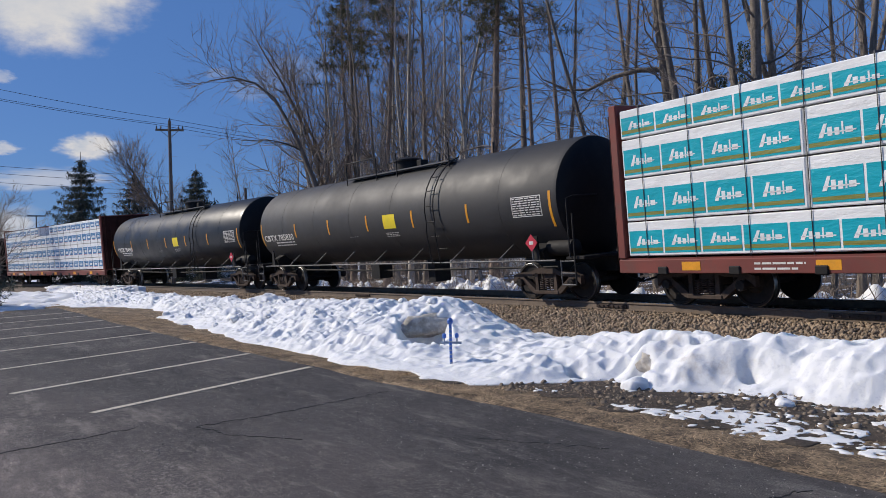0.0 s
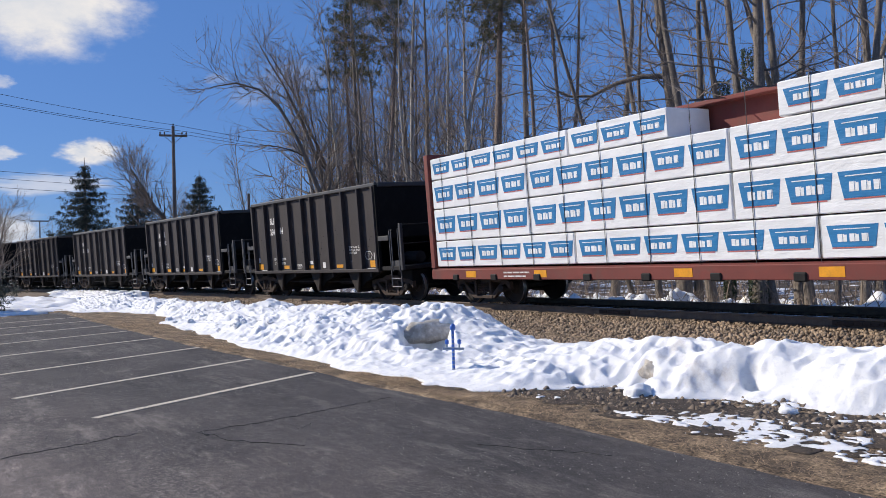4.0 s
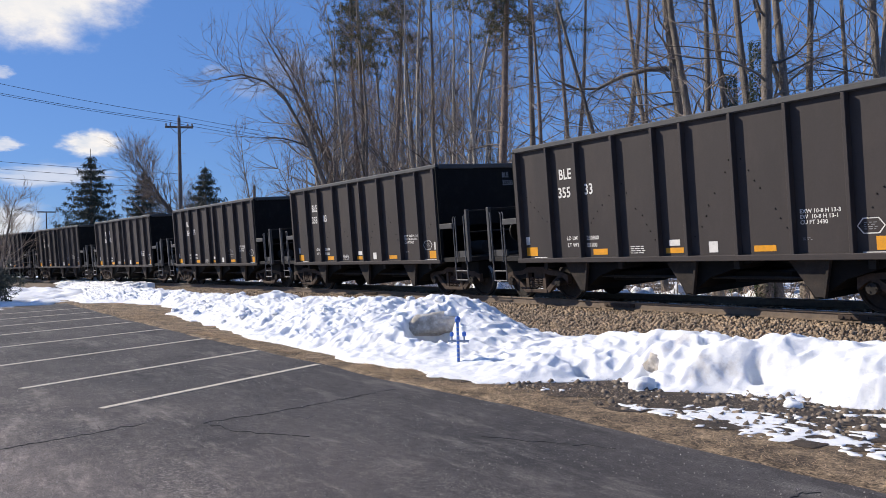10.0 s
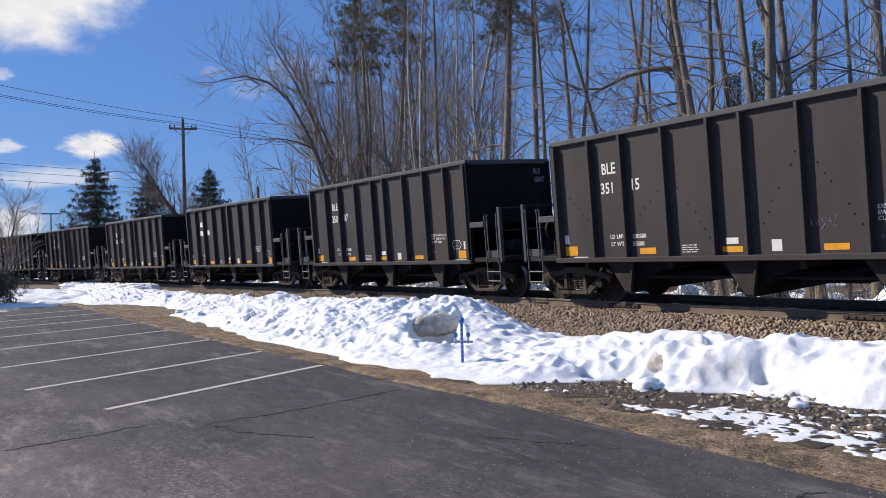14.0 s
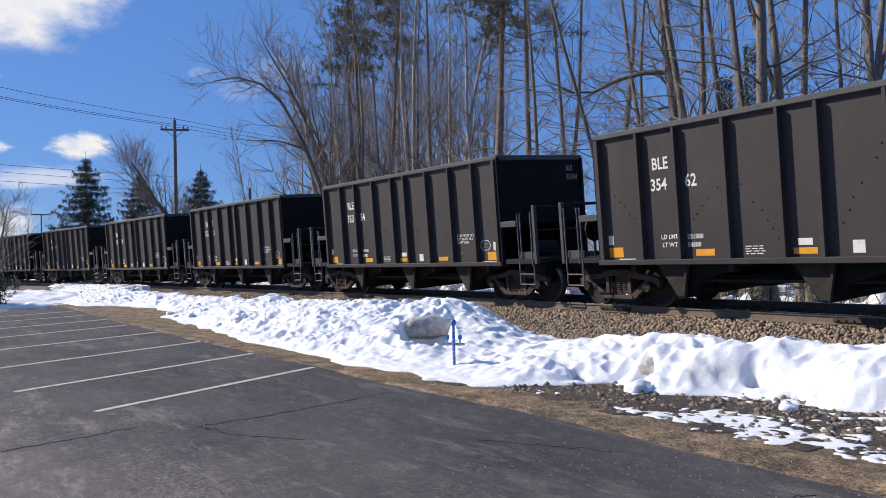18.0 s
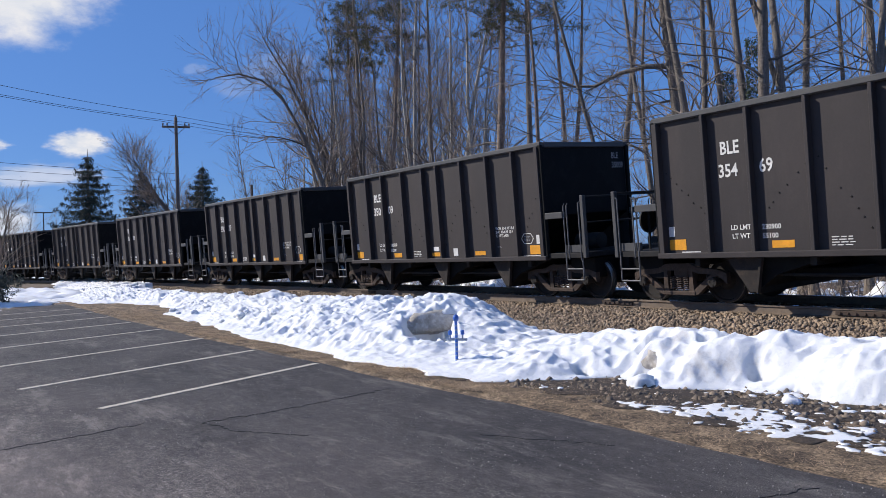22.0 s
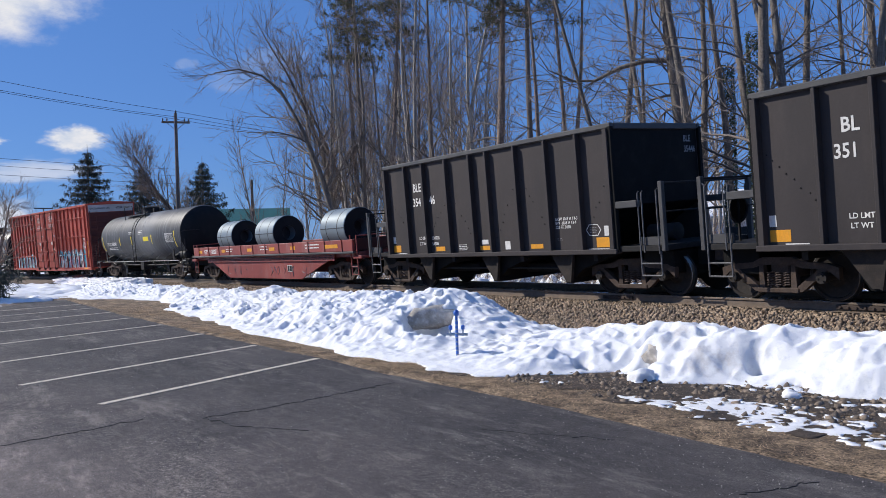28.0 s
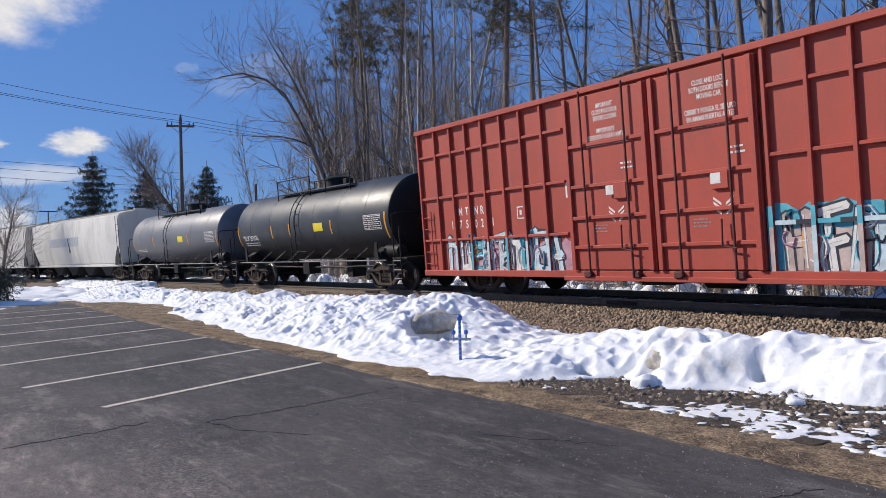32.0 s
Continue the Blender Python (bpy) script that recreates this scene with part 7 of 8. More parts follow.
FAR_TREES = (
    (-1.346, 22.2, 0.25, 0.0, "pine"), (-1.429, 23.2, 0.138, -0.01, "plain"), (-1.508, 22.5, 0.156, 0.0, "plain"), (-1.53, 23.0, 0.138, 0.0, "plain"), (-1.62, 22.4, 0.184, 0.05, "plain"),
    (-1.66, 25.0, 0.166, -0.02, "dark"), (-1.69, 23.0, 0.184, 0.02, "plain"), (-1.755, 24.0, 0.184, 0.0, "plain"), (-1.815, 23.0, 0.202, 0.0, "pine"), (-1.945, 22.6, 0.202, -0.02, "plain"),
    (-2.005, 24.0, 0.221, 0.0, "pine"), (-2.05, 22.8, 0.184, -0.04, "plain"), (-2.125, 23.5, 0.221, -0.05, "plain"), (-2.22, 22.5, 0.184, -0.06, "plain"), (-2.04, 22.0, 0.24, 0, "arch"),
    (-2.12, 23.5, 0.24, 0, "sweep"), (-2.04, 25.0, 0.2, 0, "sweep"), (-2.36, 24.0, 0.13, -0.03, "small"), (-2.82, 22.5, 0.12, -0.05, "small"), (-2.6, 27.0, 0.1, -0.02, "small"),
)


def pine_parts(seed, height, first):
    """Branches and dark needle tufts for the upper part of a pine."""
    rng = np.random.RandomState(seed)
    wood, tufts = Wood(), []
    for i in range(52):
        z = height * (first + (1 - first) * i / 52) + rng.uniform(-0.3, 0.3)
        w = rng.uniform(0, 2 * math.pi)
        ln = rng.uniform(1.2, 3.4) * (1.1 - 0.6 * i / 52)
        limb = bent(rng, (0, 0, z), (math.cos(w), math.sin(w), rng.uniform(-0.1, 0.35)), ln, 5, 0.16, 0.03)
        wood.tube(limb, 0.035 * (1 - 0.75 * np.linspace(0, 1, 6)), 4)
        for k in range(20):
            j = rng.randint(2, 6)
            tufts.append(limb[j] + rng.normal(0, 0.26, 3) * np.array([1, 1, 0.45]))
    v, f = clumps(rng, tufts, 15, 0.24, 0.014)
    return wood.mesh("needle_bough", BARK_PINE), soup("needles", v, f, NEEDLES)


rng = random.Random(21)
for k, (slope, y, r, lean, kind) in enumerate(NEAR_TREES + FAR_TREES):
    x = slope * y
    h = rng.uniform(17, 21)
    words = {"plain": "tall bare grey-barked tree at the wood's edge", "fork": "forked bare grey-barked tree at the wood's edge", "ivy": "tall tree with its trunk wrapped in ivy", "dark": "tall bare dark-barked tree at the wood's edge",
             "red": "slim reddish-barked bare tree in the wood", "pine": "tall pine with bare lower trunk and dark needles", "arch": "old bare tree arching out from the wood", "sweep": "bare tree sweeping up and outward from the wood", "limbed": "thick grey-barked tree with a heavy crooked side limb", "small": "slender young bare tree beside the wood"}[kind]
    # leans and arches lie square to the line of sight
    n = math.hypot(1, slope)
    left = (-1 / n, slope / n)
    lx, ly = -lean * left[0], -lean * left[1]
    deep = slope < -1.4
    f = 0.013 if deep else 0.007
    extra = []
    if kind == "pine":
        h = rng.uniform(18, 21)
        meshes = grow_tree(100 + k, h, r, (lx, ly), first=0.2, limbs=30, reach=0.13, rise=0.0, wander=0.02, twigs=1, boughs=2, fine=f, crook=0.1, limb_angle=1.3, thick=0.22, shoot=0.8)
        extra = [*zip(("needle_bough", "needles"), pine_parts(200 + k, h, rng.uniform(0.66, 0.74) if deep else 0.54))]
    elif kind == "arch":
        meshes = grow_tree(100 + k, 17.3, r, first=0.3, limbs=26, reach=0.24, rise=0.06, twigs=2, boughs=6, arc=(12, 16, 18, 32, 98), left=left, fine=0.011, crook=0.15, thick=0.42, limb_angle=0.85, shoot=1.5)
    elif kind == "sweep":
        meshes = grow_tree(100 + k, 18.0, r, first=0.22, limbs=26, reach=0.26, rise=0.08, twigs=2, boughs=6, arc=(2, 8, 17, 24, 30), left=left, fine=0.011, crook=0.16, thick=0.42, limb_angle=0.85, favour=0.2, shoot=1.5)
    elif kind == "small":
        meshes = grow_tree(100 + k, 12, r, (lx, ly), first=0.15, limbs=24, reach=0.26, rise=0.13, twigs=1, boughs=4, wander=0.04, fine=0.012, crook=0.08, limb_angle=0.7, thick=0.4, shoot=1.2)
    elif deep:
        meshes = grow_tree(100 + k, h, r, (lx, ly), first=0.14, limbs=26, reach=0.2, rise=0.09, twigs=1, wander=0.04, boughs=5, crook=0.12, thick=0.42, fine=f, limb_angle=0.8, fork=(0.3, 0.3) if k % 3 == 0 else None, shoot=1.3)
    else:
        meshes = grow_tree(100 + k, h, r * 0.86, (lx, ly), first=0.14, limbs=24, reach=0.2, rise=0.04, twigs=2, boughs=5, fork=(0.34, 0.38) if kind == "fork" else None, wander=0.04, thick=0.26, crook=0.17, limb_angle=1.05, fine=f, shoot=0.9)
        if kind == "ivy":
            extra = [("ivy", ivy_on(k, 7.6, r * 0.95))]
    tree = plant(meshes, x, y, words, bark=BARK_DARK if kind in ("dark", "arch", "sweep") or k % 5 == 2 else BARK_PINE if kind in ("pine", "red") else BARK_PALE if deep else None, extra=extra)
    if kind == "limbed":
        # one heavy crooked limb reaches out sideways and droops
        w = Wood()
        pts = np.array([(0, 0, 7.3), (0.42, 0, 7.85), (1.16, 0, 7.9), (2.03, 0, 7.75), (2.9, 0, 7.38), (3.6, 0, 7.44), (4.5, 0, 7.9)])
        pts = pts[:, :1] * np.array([[left[0], left[1], 0]]) + pts * np.array([[0, 0, 1]])
        w.tube(pts, [0.13, 0.11, 0.09, 0.075, 0.055, 0.04, 0.02], 7)
        r2 = np.random.RandomState(4)
        for q in range(22):
            m = r2.randint(1, 7)
            d = pts[m] - pts[m - 1]
            br = bent(r2, pts[m], side_way(r2, d / np.linalg.norm(d), r2.uniform(0.5, 1.2)), r2.uniform(0.6, 1.9), 4, 0.25, 0.05)
            w.tube(br, 0.02 * (1 - 0.6 * np.linspace(0, 1, 5)), 4)
        part("limb", w.mesh("limb", BARK), None, tree, "heavy crooked side limb")

# the wood behind: fewer kinds, many stems
kinds = [grow_tree(300 + k, 17 + k % 3 * 1.5, 0.1 + 0.015 * (k % 4), (0.03 * (k % 3 - 1), 0), first=0.14, limbs=22, reach=0.17, rise=0.12, twigs=1, wander=0.035, boughs=3, fine=0.016, crook=0.11, thick=0.45, limb_angle=0.7, shoot=1.3) for k in range(7)]
tree_rng = random.Random(5)
for k in range(66):
    slope = tree_rng.uniform(-2.2, -1.3) if k < 60 else tree_rng.uniform(-1.25, -0.5)
    y = tree_rng.uniform(24.5, 40) if k < 60 else tree_rng.uniform(40, 60)
    plant(kinds[k % 7], slope * y, y, "slim bare tree deep in the wood", "trees deep in the wood", turn=tree_rng.uniform(0, 6.28), scale=tree_rng.uniform(0.75, 1.12), bark=BARK_DARK if k % 3 == 0 else BARK_PALE)

# brush and saplings under the trees: too many to count
brush = Wood()
b_rng = np.random.RandomState(31)
for k in range(1100):
    if k < 350:
        y = b_rng.uniform(18.7, 27)
        x = b_rng.uniform(-2.5, -0.45) * y
    else:
        y = b_rng.uniform(24, 55)
        x = b_rng.uniform(-2.4, -0.45) * y
    h = b_rng.uniform(0.7, 3.2) * (1.5 if k >= 350 else 1.0)
    p = bent(b_rng, (x, y, 0.0), (b_rng.normal(0, 0.3), b_rng.normal(0, 0.3), 1), h, 3, 0.18)
    brush.tube(p, [0.016, 0.013, 0.009, 0.005], 3)
    for _ in range(3):
        q = b_rng.randint(1, 3)
        brush.tube(bent(b_rng, p[q], side_way(b_rng, np.array([0, 0, 1.0]), 0.7), h * 0.4, 2, 0.2), [0.008, 0.006, 0.004], 3)
for k in range(1500):
    d = b_rng.uniform(4.2, 9.0)
    a = b_rng.uniform(-48, 2) / RADIUS
    x, y = (RADIUS + d) * math.sin(a), NEAR - RADIUS + (RADIUS + d) * math.cos(a)
    h = b_rng.uniform(0.25, 0.95)
    p = bent(b_rng, (x, y, 0.0), (b_rng.normal(0, 0.7), b_rng.normal(0, 0.7), 1), h, 2, 0.25)
    brush.tube(p, [0.012, 0.009, 0.005], 3)
    brush.tube(bent(b_rng, p[1], side_way(b_rng, np.array([0, 0, 1.0]), 0.9), h * 0.6, 2, 0.25), [0.008, 0.006, 0.004], 3)
structure("brush", brush.mesh("brush", TWIG), None, "leafless brown brush and saplings under the trees", "brush", kind="stuff")


# ---- far left: spruces, a spreading tree, poles and wires ----
def bearing(degrees, distance):
    return distance * math.cos(radians(degrees)), distance * math.sin(radians(degrees))


def grow_spruce(seed, height, spread):
    """A spruce in whorls: boughs droop from the stem, lift at their tips and carry hanging sprays."""
    rng = np.random.RandomState(seed)
    trunk, tufts = Wood(), []
    trunk.tube([(0, 0, -0.3), (0.05, 0, height * 0.5), (0, 0, height)], [0.2, 0.12, 0.015], 7)
    rows = 20
    for i in range(rows):
        u = i / rows
        z = height * (0.05 + 0.93 * u)
        for k in range(7):
            w = 2 * math.pi * (k + 0.8 * rng.rand()) / 7
            q = spread * (1 - u) ** 0.85 * rng.uniform(0.55, 1.12)
            a = np.linspace(0, 1, 6)
            bough = np.stack([math.cos(w) * q * a, math.sin(w) * q * a, z + q * (-0.3 * a + 0.28 * a ** 3) + rng.uniform(-0.1, 0.1)], 1)
            trunk.tube(bough, 0.03 * (1 - 0.85 * a), 3)
            n = max(4, int(q * 13))
            f = rng.uniform(0.15, 1, n)
            c = np.stack([np.interp(f, a, bough[:, m]) for m in range(3)], 1)
            wide = 0.17 * q * (1 - 0.7 * f)
            off = rng.uniform(-1, 1, n) * wide
            c += np.stack([-math.sin(w) * off, math.cos(w) * off, -rng.uniform(0, 0.16, n)], 1)
            tufts.append(c)
    v, f = clumps(rng, np.concatenate(tufts), 6, 0.3, 0.028, 0.6)
    return trunk.mesh("trunk", BARK_DARK), soup("needles", v, f, SPRUCE_GREEN)


for k, (b, d, h, w) in enumerate(((171.45, 70, 10.9, 5.0), (168.2, 78, 10.4, 4.9), (164.2, 72, 10.3, 5.2), (-1, 0, 0, 0))):
    if b < 0:
        x, y, h, w = -27.5, 46.0, 9.5, 2.0
    else:
        x, y = bearing(b, d)
    t = thing("spruce", "dark green spruce tree with drooping snow-free boughs", "spruce tree", "spruces in the distance", Matrix.Translation((x, y, 0)))
    a, n = grow_spruce(60 + k, h, w)
    part("trunk", a, None, t)
    part("needles", n, None, t)

x, y = bearing(163.4, 66)
plant(grow_tree(71, 11.5, 0.26, first=0.16, limbs=50, reach=0.36, rise=0.09, twigs=2, limb_angle=0.75, arc=(20, 38, 36, 26), left=(-0.25, -0.97), fine=0.014, favour=0.15, crook=0.12, thick=0.36, shoot=1.2), x, y, "broad bare deciduous tree with a spreading crown", "trees in the distance")
x, y = bearing(176.3, 62)
plant(grow_tree(72, 6.6, 0.15, (0.0, 0.05), first=0.15, limbs=26, reach=0.45, rise=0.1, twigs=2, limb_angle=0.9, wander=0.06, crook=0.12, fine=0.011, shoot=0.9), x - 1, y - 0.6, "bare bushy tree beyond the parking lot", "trees in the distance")
for k, (b, d) in enumerate(((163.0, 95), (165.3, 102), (168.7, 110), (171.0, 118), (173.2, 112), (175.2, 108), (161.5, 88), (160.5, 60))):
    x, y = bearing(b, d)
    plant(kinds[k % 7], x, y, "small bare tree far beyond the track", "trees in the distance", turn=k * 1.3, scale=0.42 + 0.05 * (k % 3))

bush_rng = np.random.RandomState(8)
c = bush_rng.normal(0, 1, (520, 3)) * np.array([0.55, 0.55, 0.4]) + np.array([0, 0, 0.75])
c = c[c[:, 2] > 0.05]
v, f = clumps(bush_rng, c, 10, 0.26, 0.022)
bush = thing("evergreen_bush", "dark green evergreen bush at the lot's end", "bush", "", Matrix.Translation((-38.4, 1.5, 0)))
part("needles", soup("needles", v, f, SPRUCE_GREEN), None, bush)
part("stem", Shape().tube([(0, 0, -0.1), (0.1, 0, 0.9)], [0.06, 0.03], 6), BARK_DARK, bush)


def utility_pole(x, y, height, turn, arm=True):
    p = thing("utility_pole", "weathered wooden utility pole with a crossarm", "utility pole", "", Matrix.Translation((x, y, 0)) @ Matrix.Rotation(turn, 4, "Z"))
    part("shaft", Shape().tube([(0, 0, -0.5), (0, 0, height)], [0.17, 0.11], 10), POLE_WOOD, p)
    if arm:
        part("crossarm", Shape().box(-1.0, 1.0, 0.1, 0.22, height - 0.75, height - 0.6, 0.01), POLE_WOOD, p)
        for u in (-0.92, -0.62, 0.62, 0.92):
            part("insulator", Shape().lathe([(height - 0.6, 0.03), (height - 0.5, 0.06), (height - 0.45, 0.06), (height - 0.38, 0.02)], "z", 8, (u, 0.16, 0)), GALVANISED, p)
        part("pin", Shape().lathe([(height, 0.03), (height + 0.12, 0.06), (height + 0.2, 0.02)], "z", 8, (0, 0, 0)), GALVANISED, p)
        part("brace", Shape().tube([(-0.6, 0.16, height - 0.75), (0, 0.12, height - 1.3)], 0.02, 5).tube([(0.6, 0.16, height - 0.75), (0, 0.12, height - 1.3)], 0.02, 5), GALVANISED, p)
    return p


px, py = bearing(165.85, 62)
utility_pole(px, py, 12.3, radians(75))


def wire(a, b, sag, r=0.012):
    pts = []
    for k in range(25):
        u = k / 24
        p = Vector(a).lerp(Vector(b), u)
        p.z -= sag * 4 * u * (1 - u)
        pts.append(p)
    return tagged(new("power_line", Shape().tube(pts, r, 4).mesh("power_line", WIRE)), "thin dark overhead power line", "power line", "overhead lines")


# upper lines run from the pole over the camera's left; lower ones cross far behind
for off, dz, up in ((-1.1, 0.0, 0.0), (0.0, 0.45, 0.35), (1.1, 0.0, -0.5)):
    wire((px + 0.3, py + off, 11.9 + dz), (-52, -20 + off, 16.2 + dz + up), 0.9, 0.014)
    wire((px + 0.3, py + off, 11.9 + dz), (-70, 60 + off, 11.5 + dz), 0.7, 0.014)
for zz, gap in ((8.6, 0), (8.0, 0.7), (7.3, -0.4)):
    x0, y0 = bearing(166.0, 75)
    wire((x0, y0, zz + 0.9), (-70, -30 + gap, zz + 3.9), 0.6, 0.015)

# a street lamp far off and a bare post by the wood
x, y = bearing(174.13, 95)
lamp_post = thing("street_lamp", "slim grey street lamp with a flat double head", "street lamp", "", Matrix.Translation((x, y, 0)))
part("pole", Shape().tube([(0, 0, 0), (0, 0, 7.2)], [0.09, 0.06], 8), GALVANISED, lamp_post)
part("lamp_head", Shape().box(-0.15, 0.15, -0.9, 0.9, 7.2, 7.32, 0.02), GALVANISED, lamp_post)
x, y = bearing(160.9, 72)
post = thing("utility_pole", "plain dark wooden pole by the wood", "utility pole", "", Matrix.Translation((x, y, 0)))
part("shaft", Shape().tube([(0, 0, -0.3), (0, 0, 8.2)], [0.15, 0.12], 8), POLE_WOOD, post)


# ---- buildings behind the wood ----
def house(x, y, turn, long, deep, wall, roof, wall_mat, roof_mat, label, windows, gable=True):
    h = thing("house", label, "house", "houses behind the wood", Matrix.Translation((x, y, 0)) @ Matrix.Rotation(radians(turn), 4, "Z"))
    part("wall", Shape().box(-long / 2, long / 2, -deep / 2, deep / 2, -0.3, wall), wall_mat, h)
    part("roof", Shape().prism([(-deep / 2 - 0.4, wall), (deep / 2 + 0.4, wall), (0, roof)], "x", -long / 2 - 0.4, long / 2 + 0.4), roof_mat, h)
    part("eaves", Shape().box(-long / 2 - 0.42, long / 2 + 0.42, -deep / 2 - 0.45, deep / 2 + 0.45, wall - 0.18, wall + 0.02), TRIM_WHITE, h)
    for side, u, z0, w, t in windows:
        if side == "long":
            box = (u - w / 2, u + w / 2, -deep / 2 - 0.06, -deep / 2 - 0.005, z0, z0 + t)
            pane = (u - w / 2 + 0.07, u + w / 2 - 0.07, -deep / 2 - 0.075, -deep / 2 - 0.06, z0 + 0.07, z0 + t - 0.07)
        else:
            box = (long / 2 + 0.005, long / 2 + 0.06, u - w / 2, u + w / 2, z0, z0 + t)
            pane = (long / 2 + 0.06, long / 2 + 0.075, u - w / 2 + 0.07, u + w / 2 - 0.07, z0 + 0.07, z0 + t - 0.07)
        win = part("window", Shape().box(*box), TRIM_WHITE, h)
        part("pane", Shape().box(*pane), PANE, win)
    return h


house(-25.8, 51.0, 32, 9.0, 8.0, 5.9, 6.15, BRICK_ORANGE, ROOF_SNOW, "orange brick building with a flat snowy roof", (("long", -2.6, 3.4, 1.4, 1.2), ("long", 2.4, 3.4, 1.4, 1.2), ("long", -2.6, 0.9, 1.4, 1.2)))
house(-43.5, 58.0, 38, 14.0, 9.0, 3.6, 6.0, TRIM_WHITE, ROOF_SNOW, "pale house with a snow-covered gable roof", (("long", -3.5, 1.2, 1.6, 1.2), ("long", 2.0, 1.2, 1.6, 1.2)))
house(-57.0, 45.5, 30, 11.0, 8.0, 3.4, 5.6, TRIM_WHITE, ROOF_SNOW, "white house with a snow-covered roof", (("long", -2.5, 1.2, 1.4, 1.2), ("long", 2.5, 1.2, 1.4, 1.2)))
house(-84.0, 26.0, 68, 13.0, 9.0, 3.6, 6.6, TRIM_WHITE, ROOF_TEAL, "white building with a dark teal gable roof", (("long", -3.0, 1.0, 1.4, 1.4), ("long", 3.0, 1.0, 1.4, 1.4)))

# parked vehicle by the brick house
van = thing("parked_car", "silver-white car parked by the brick house", "car", "", Matrix.Translation((-25.6, 44.5, 0.2)) @ Matrix.Rotation(radians(35), 4, "Z"))
part("body", Shape().prism([(-2.2, 0.35), (2.2, 0.35), (2.25, 0.85), (1.3, 1.0), (0.7, 1.5), (-1.1, 1.5), (-1.9, 1.0), (-2.25, 0.9)], "y", -0.85, 0.85), CAR_SILVER, van)
part("window_band", Shape().prism([(1.15, 1.02), (0.65, 1.44), (-1.05, 1.44), (-1.7, 1.02)], "y", -0.87, 0.87), PANE, van)
for u in (-1.4, 1.4):
    for w in (-0.8, 0.8):
        part("wheel", Shape().lathe([(w - 0.1, 0.33), (w + 0.1, 0.33)], "y", 18, (u, 0, 0.33)), TYRE, van)


# ---- snow heaps beyond the track ----
def far_snow(x, y):
    d = -towards(x, y)
    ridge = np.clip(1 - ((d - 6.3) / 2.6) ** 2, 0, 1) ** 0.5
    heap = np.clip(0.7 * smooth_noise(x, y, 1.7, 41) + 0.8 * smooth_noise(x, y, 0.6, 44) + 0.5 * smooth_noise(x, y, 0.3, 45) - 0.1, 0, 1)
    h = ridge * (0.6 * heap + 0.25 * heap ** 0.5 * (0.4 - np.abs(smooth_noise(x, y, 0.45, 42))) + 0.12 * smooth_noise(x, y, 0.22, 43))
    return np.where(h > 0.1, land(x, y) + h - 0.06, land(x, y) - 0.2)


structure("snow_bank", sheet("snow_bank", np.linspace(-50, 0, 520), np.linspace(14.5, 24.0, 150), far_snow, SNOW, lambda x, y: land(x, y) - 0.1), None, "broken heaps of old snow beyond the track", "snow bank", kind="stuff")

def end_snow(x, y):
    ridge = np.clip(1 - ((x + 47) / 11.2) ** 4, 0, 1) * np.clip((7.5 - y) / 2, 0, 1)
    h = ridge * (0.2 + 0.16 * smooth_noise(x, y, 1.4, 61) + 0.12 * smooth_noise(x, y, 0.5, 62))
    return np.where(h > 0.05, land(x, y) + h - 0.04, land(x, y) - 0.2)


structure("snow_bank", sheet("snow_bank", np.linspace(-59, -35.6, 110), np.linspace(-14, 7.5, 130), end_snow, SNOW, lambda x, y: land(x, y) - 0.1), None, "low patchy snow past the end of the parking lot", "snow bank", kind="stuff")

# ---- blue pipe marker and meters in the snow ----
gx, gy = -9.05, 5.95
marker = thing("pipe_marker", "blue striped marker post standing in the snow", "marker post", "", Matrix.Translation((gx, gy, 0.0)))
part("post", Shape().tube([(0, 0, -0.1), (0, 0, 0.66)], 0.021, 8), MARKER_BLUE, marker)
part("knob", Shape().lathe([(0.64, 0.02), (0.655, 0.035), (0.69, 0.04), (0.72, 0.03), (0.735, 0.005)], "z", 12), MARKER_BLUE, marker, smooth=50)
for z in np.linspace(0.12, 0.58, 9):
    part("band", Shape().lathe([(z - 0.008, 0.0225), (z + 0.008, 0.0225)], "z", 8), PIPE_GREY, marker)
meter = thing("pipe_meter", "blue-grey pipe fitting with two capped risers in the snow", "pipe fitting", "", Matrix.Translation((gx - 0.06, gy + 0.04, 0.05)) @ Matrix.Rotation(radians(57), 4, "Z"))
part("crossbar", Shape().tube([(-0.14, 0, 0.34), (0.15, 0, 0.33)], 0.018, 8), PIPE_GREY, meter)
for u in (-0.085, 0.085):
    part("riser", Shape().tube([(u, 0, 0.31), (u, 0, 0.41)], 0.013, 8), PIPE_GREY, meter)
    part("cap", Shape().lathe([(0.4, 0.014), (0.405, 0.026), (0.45, 0.027), (0.465, 0.012)], "z", 10, (u, 0, 0)), MARKER_BLUE, meter)

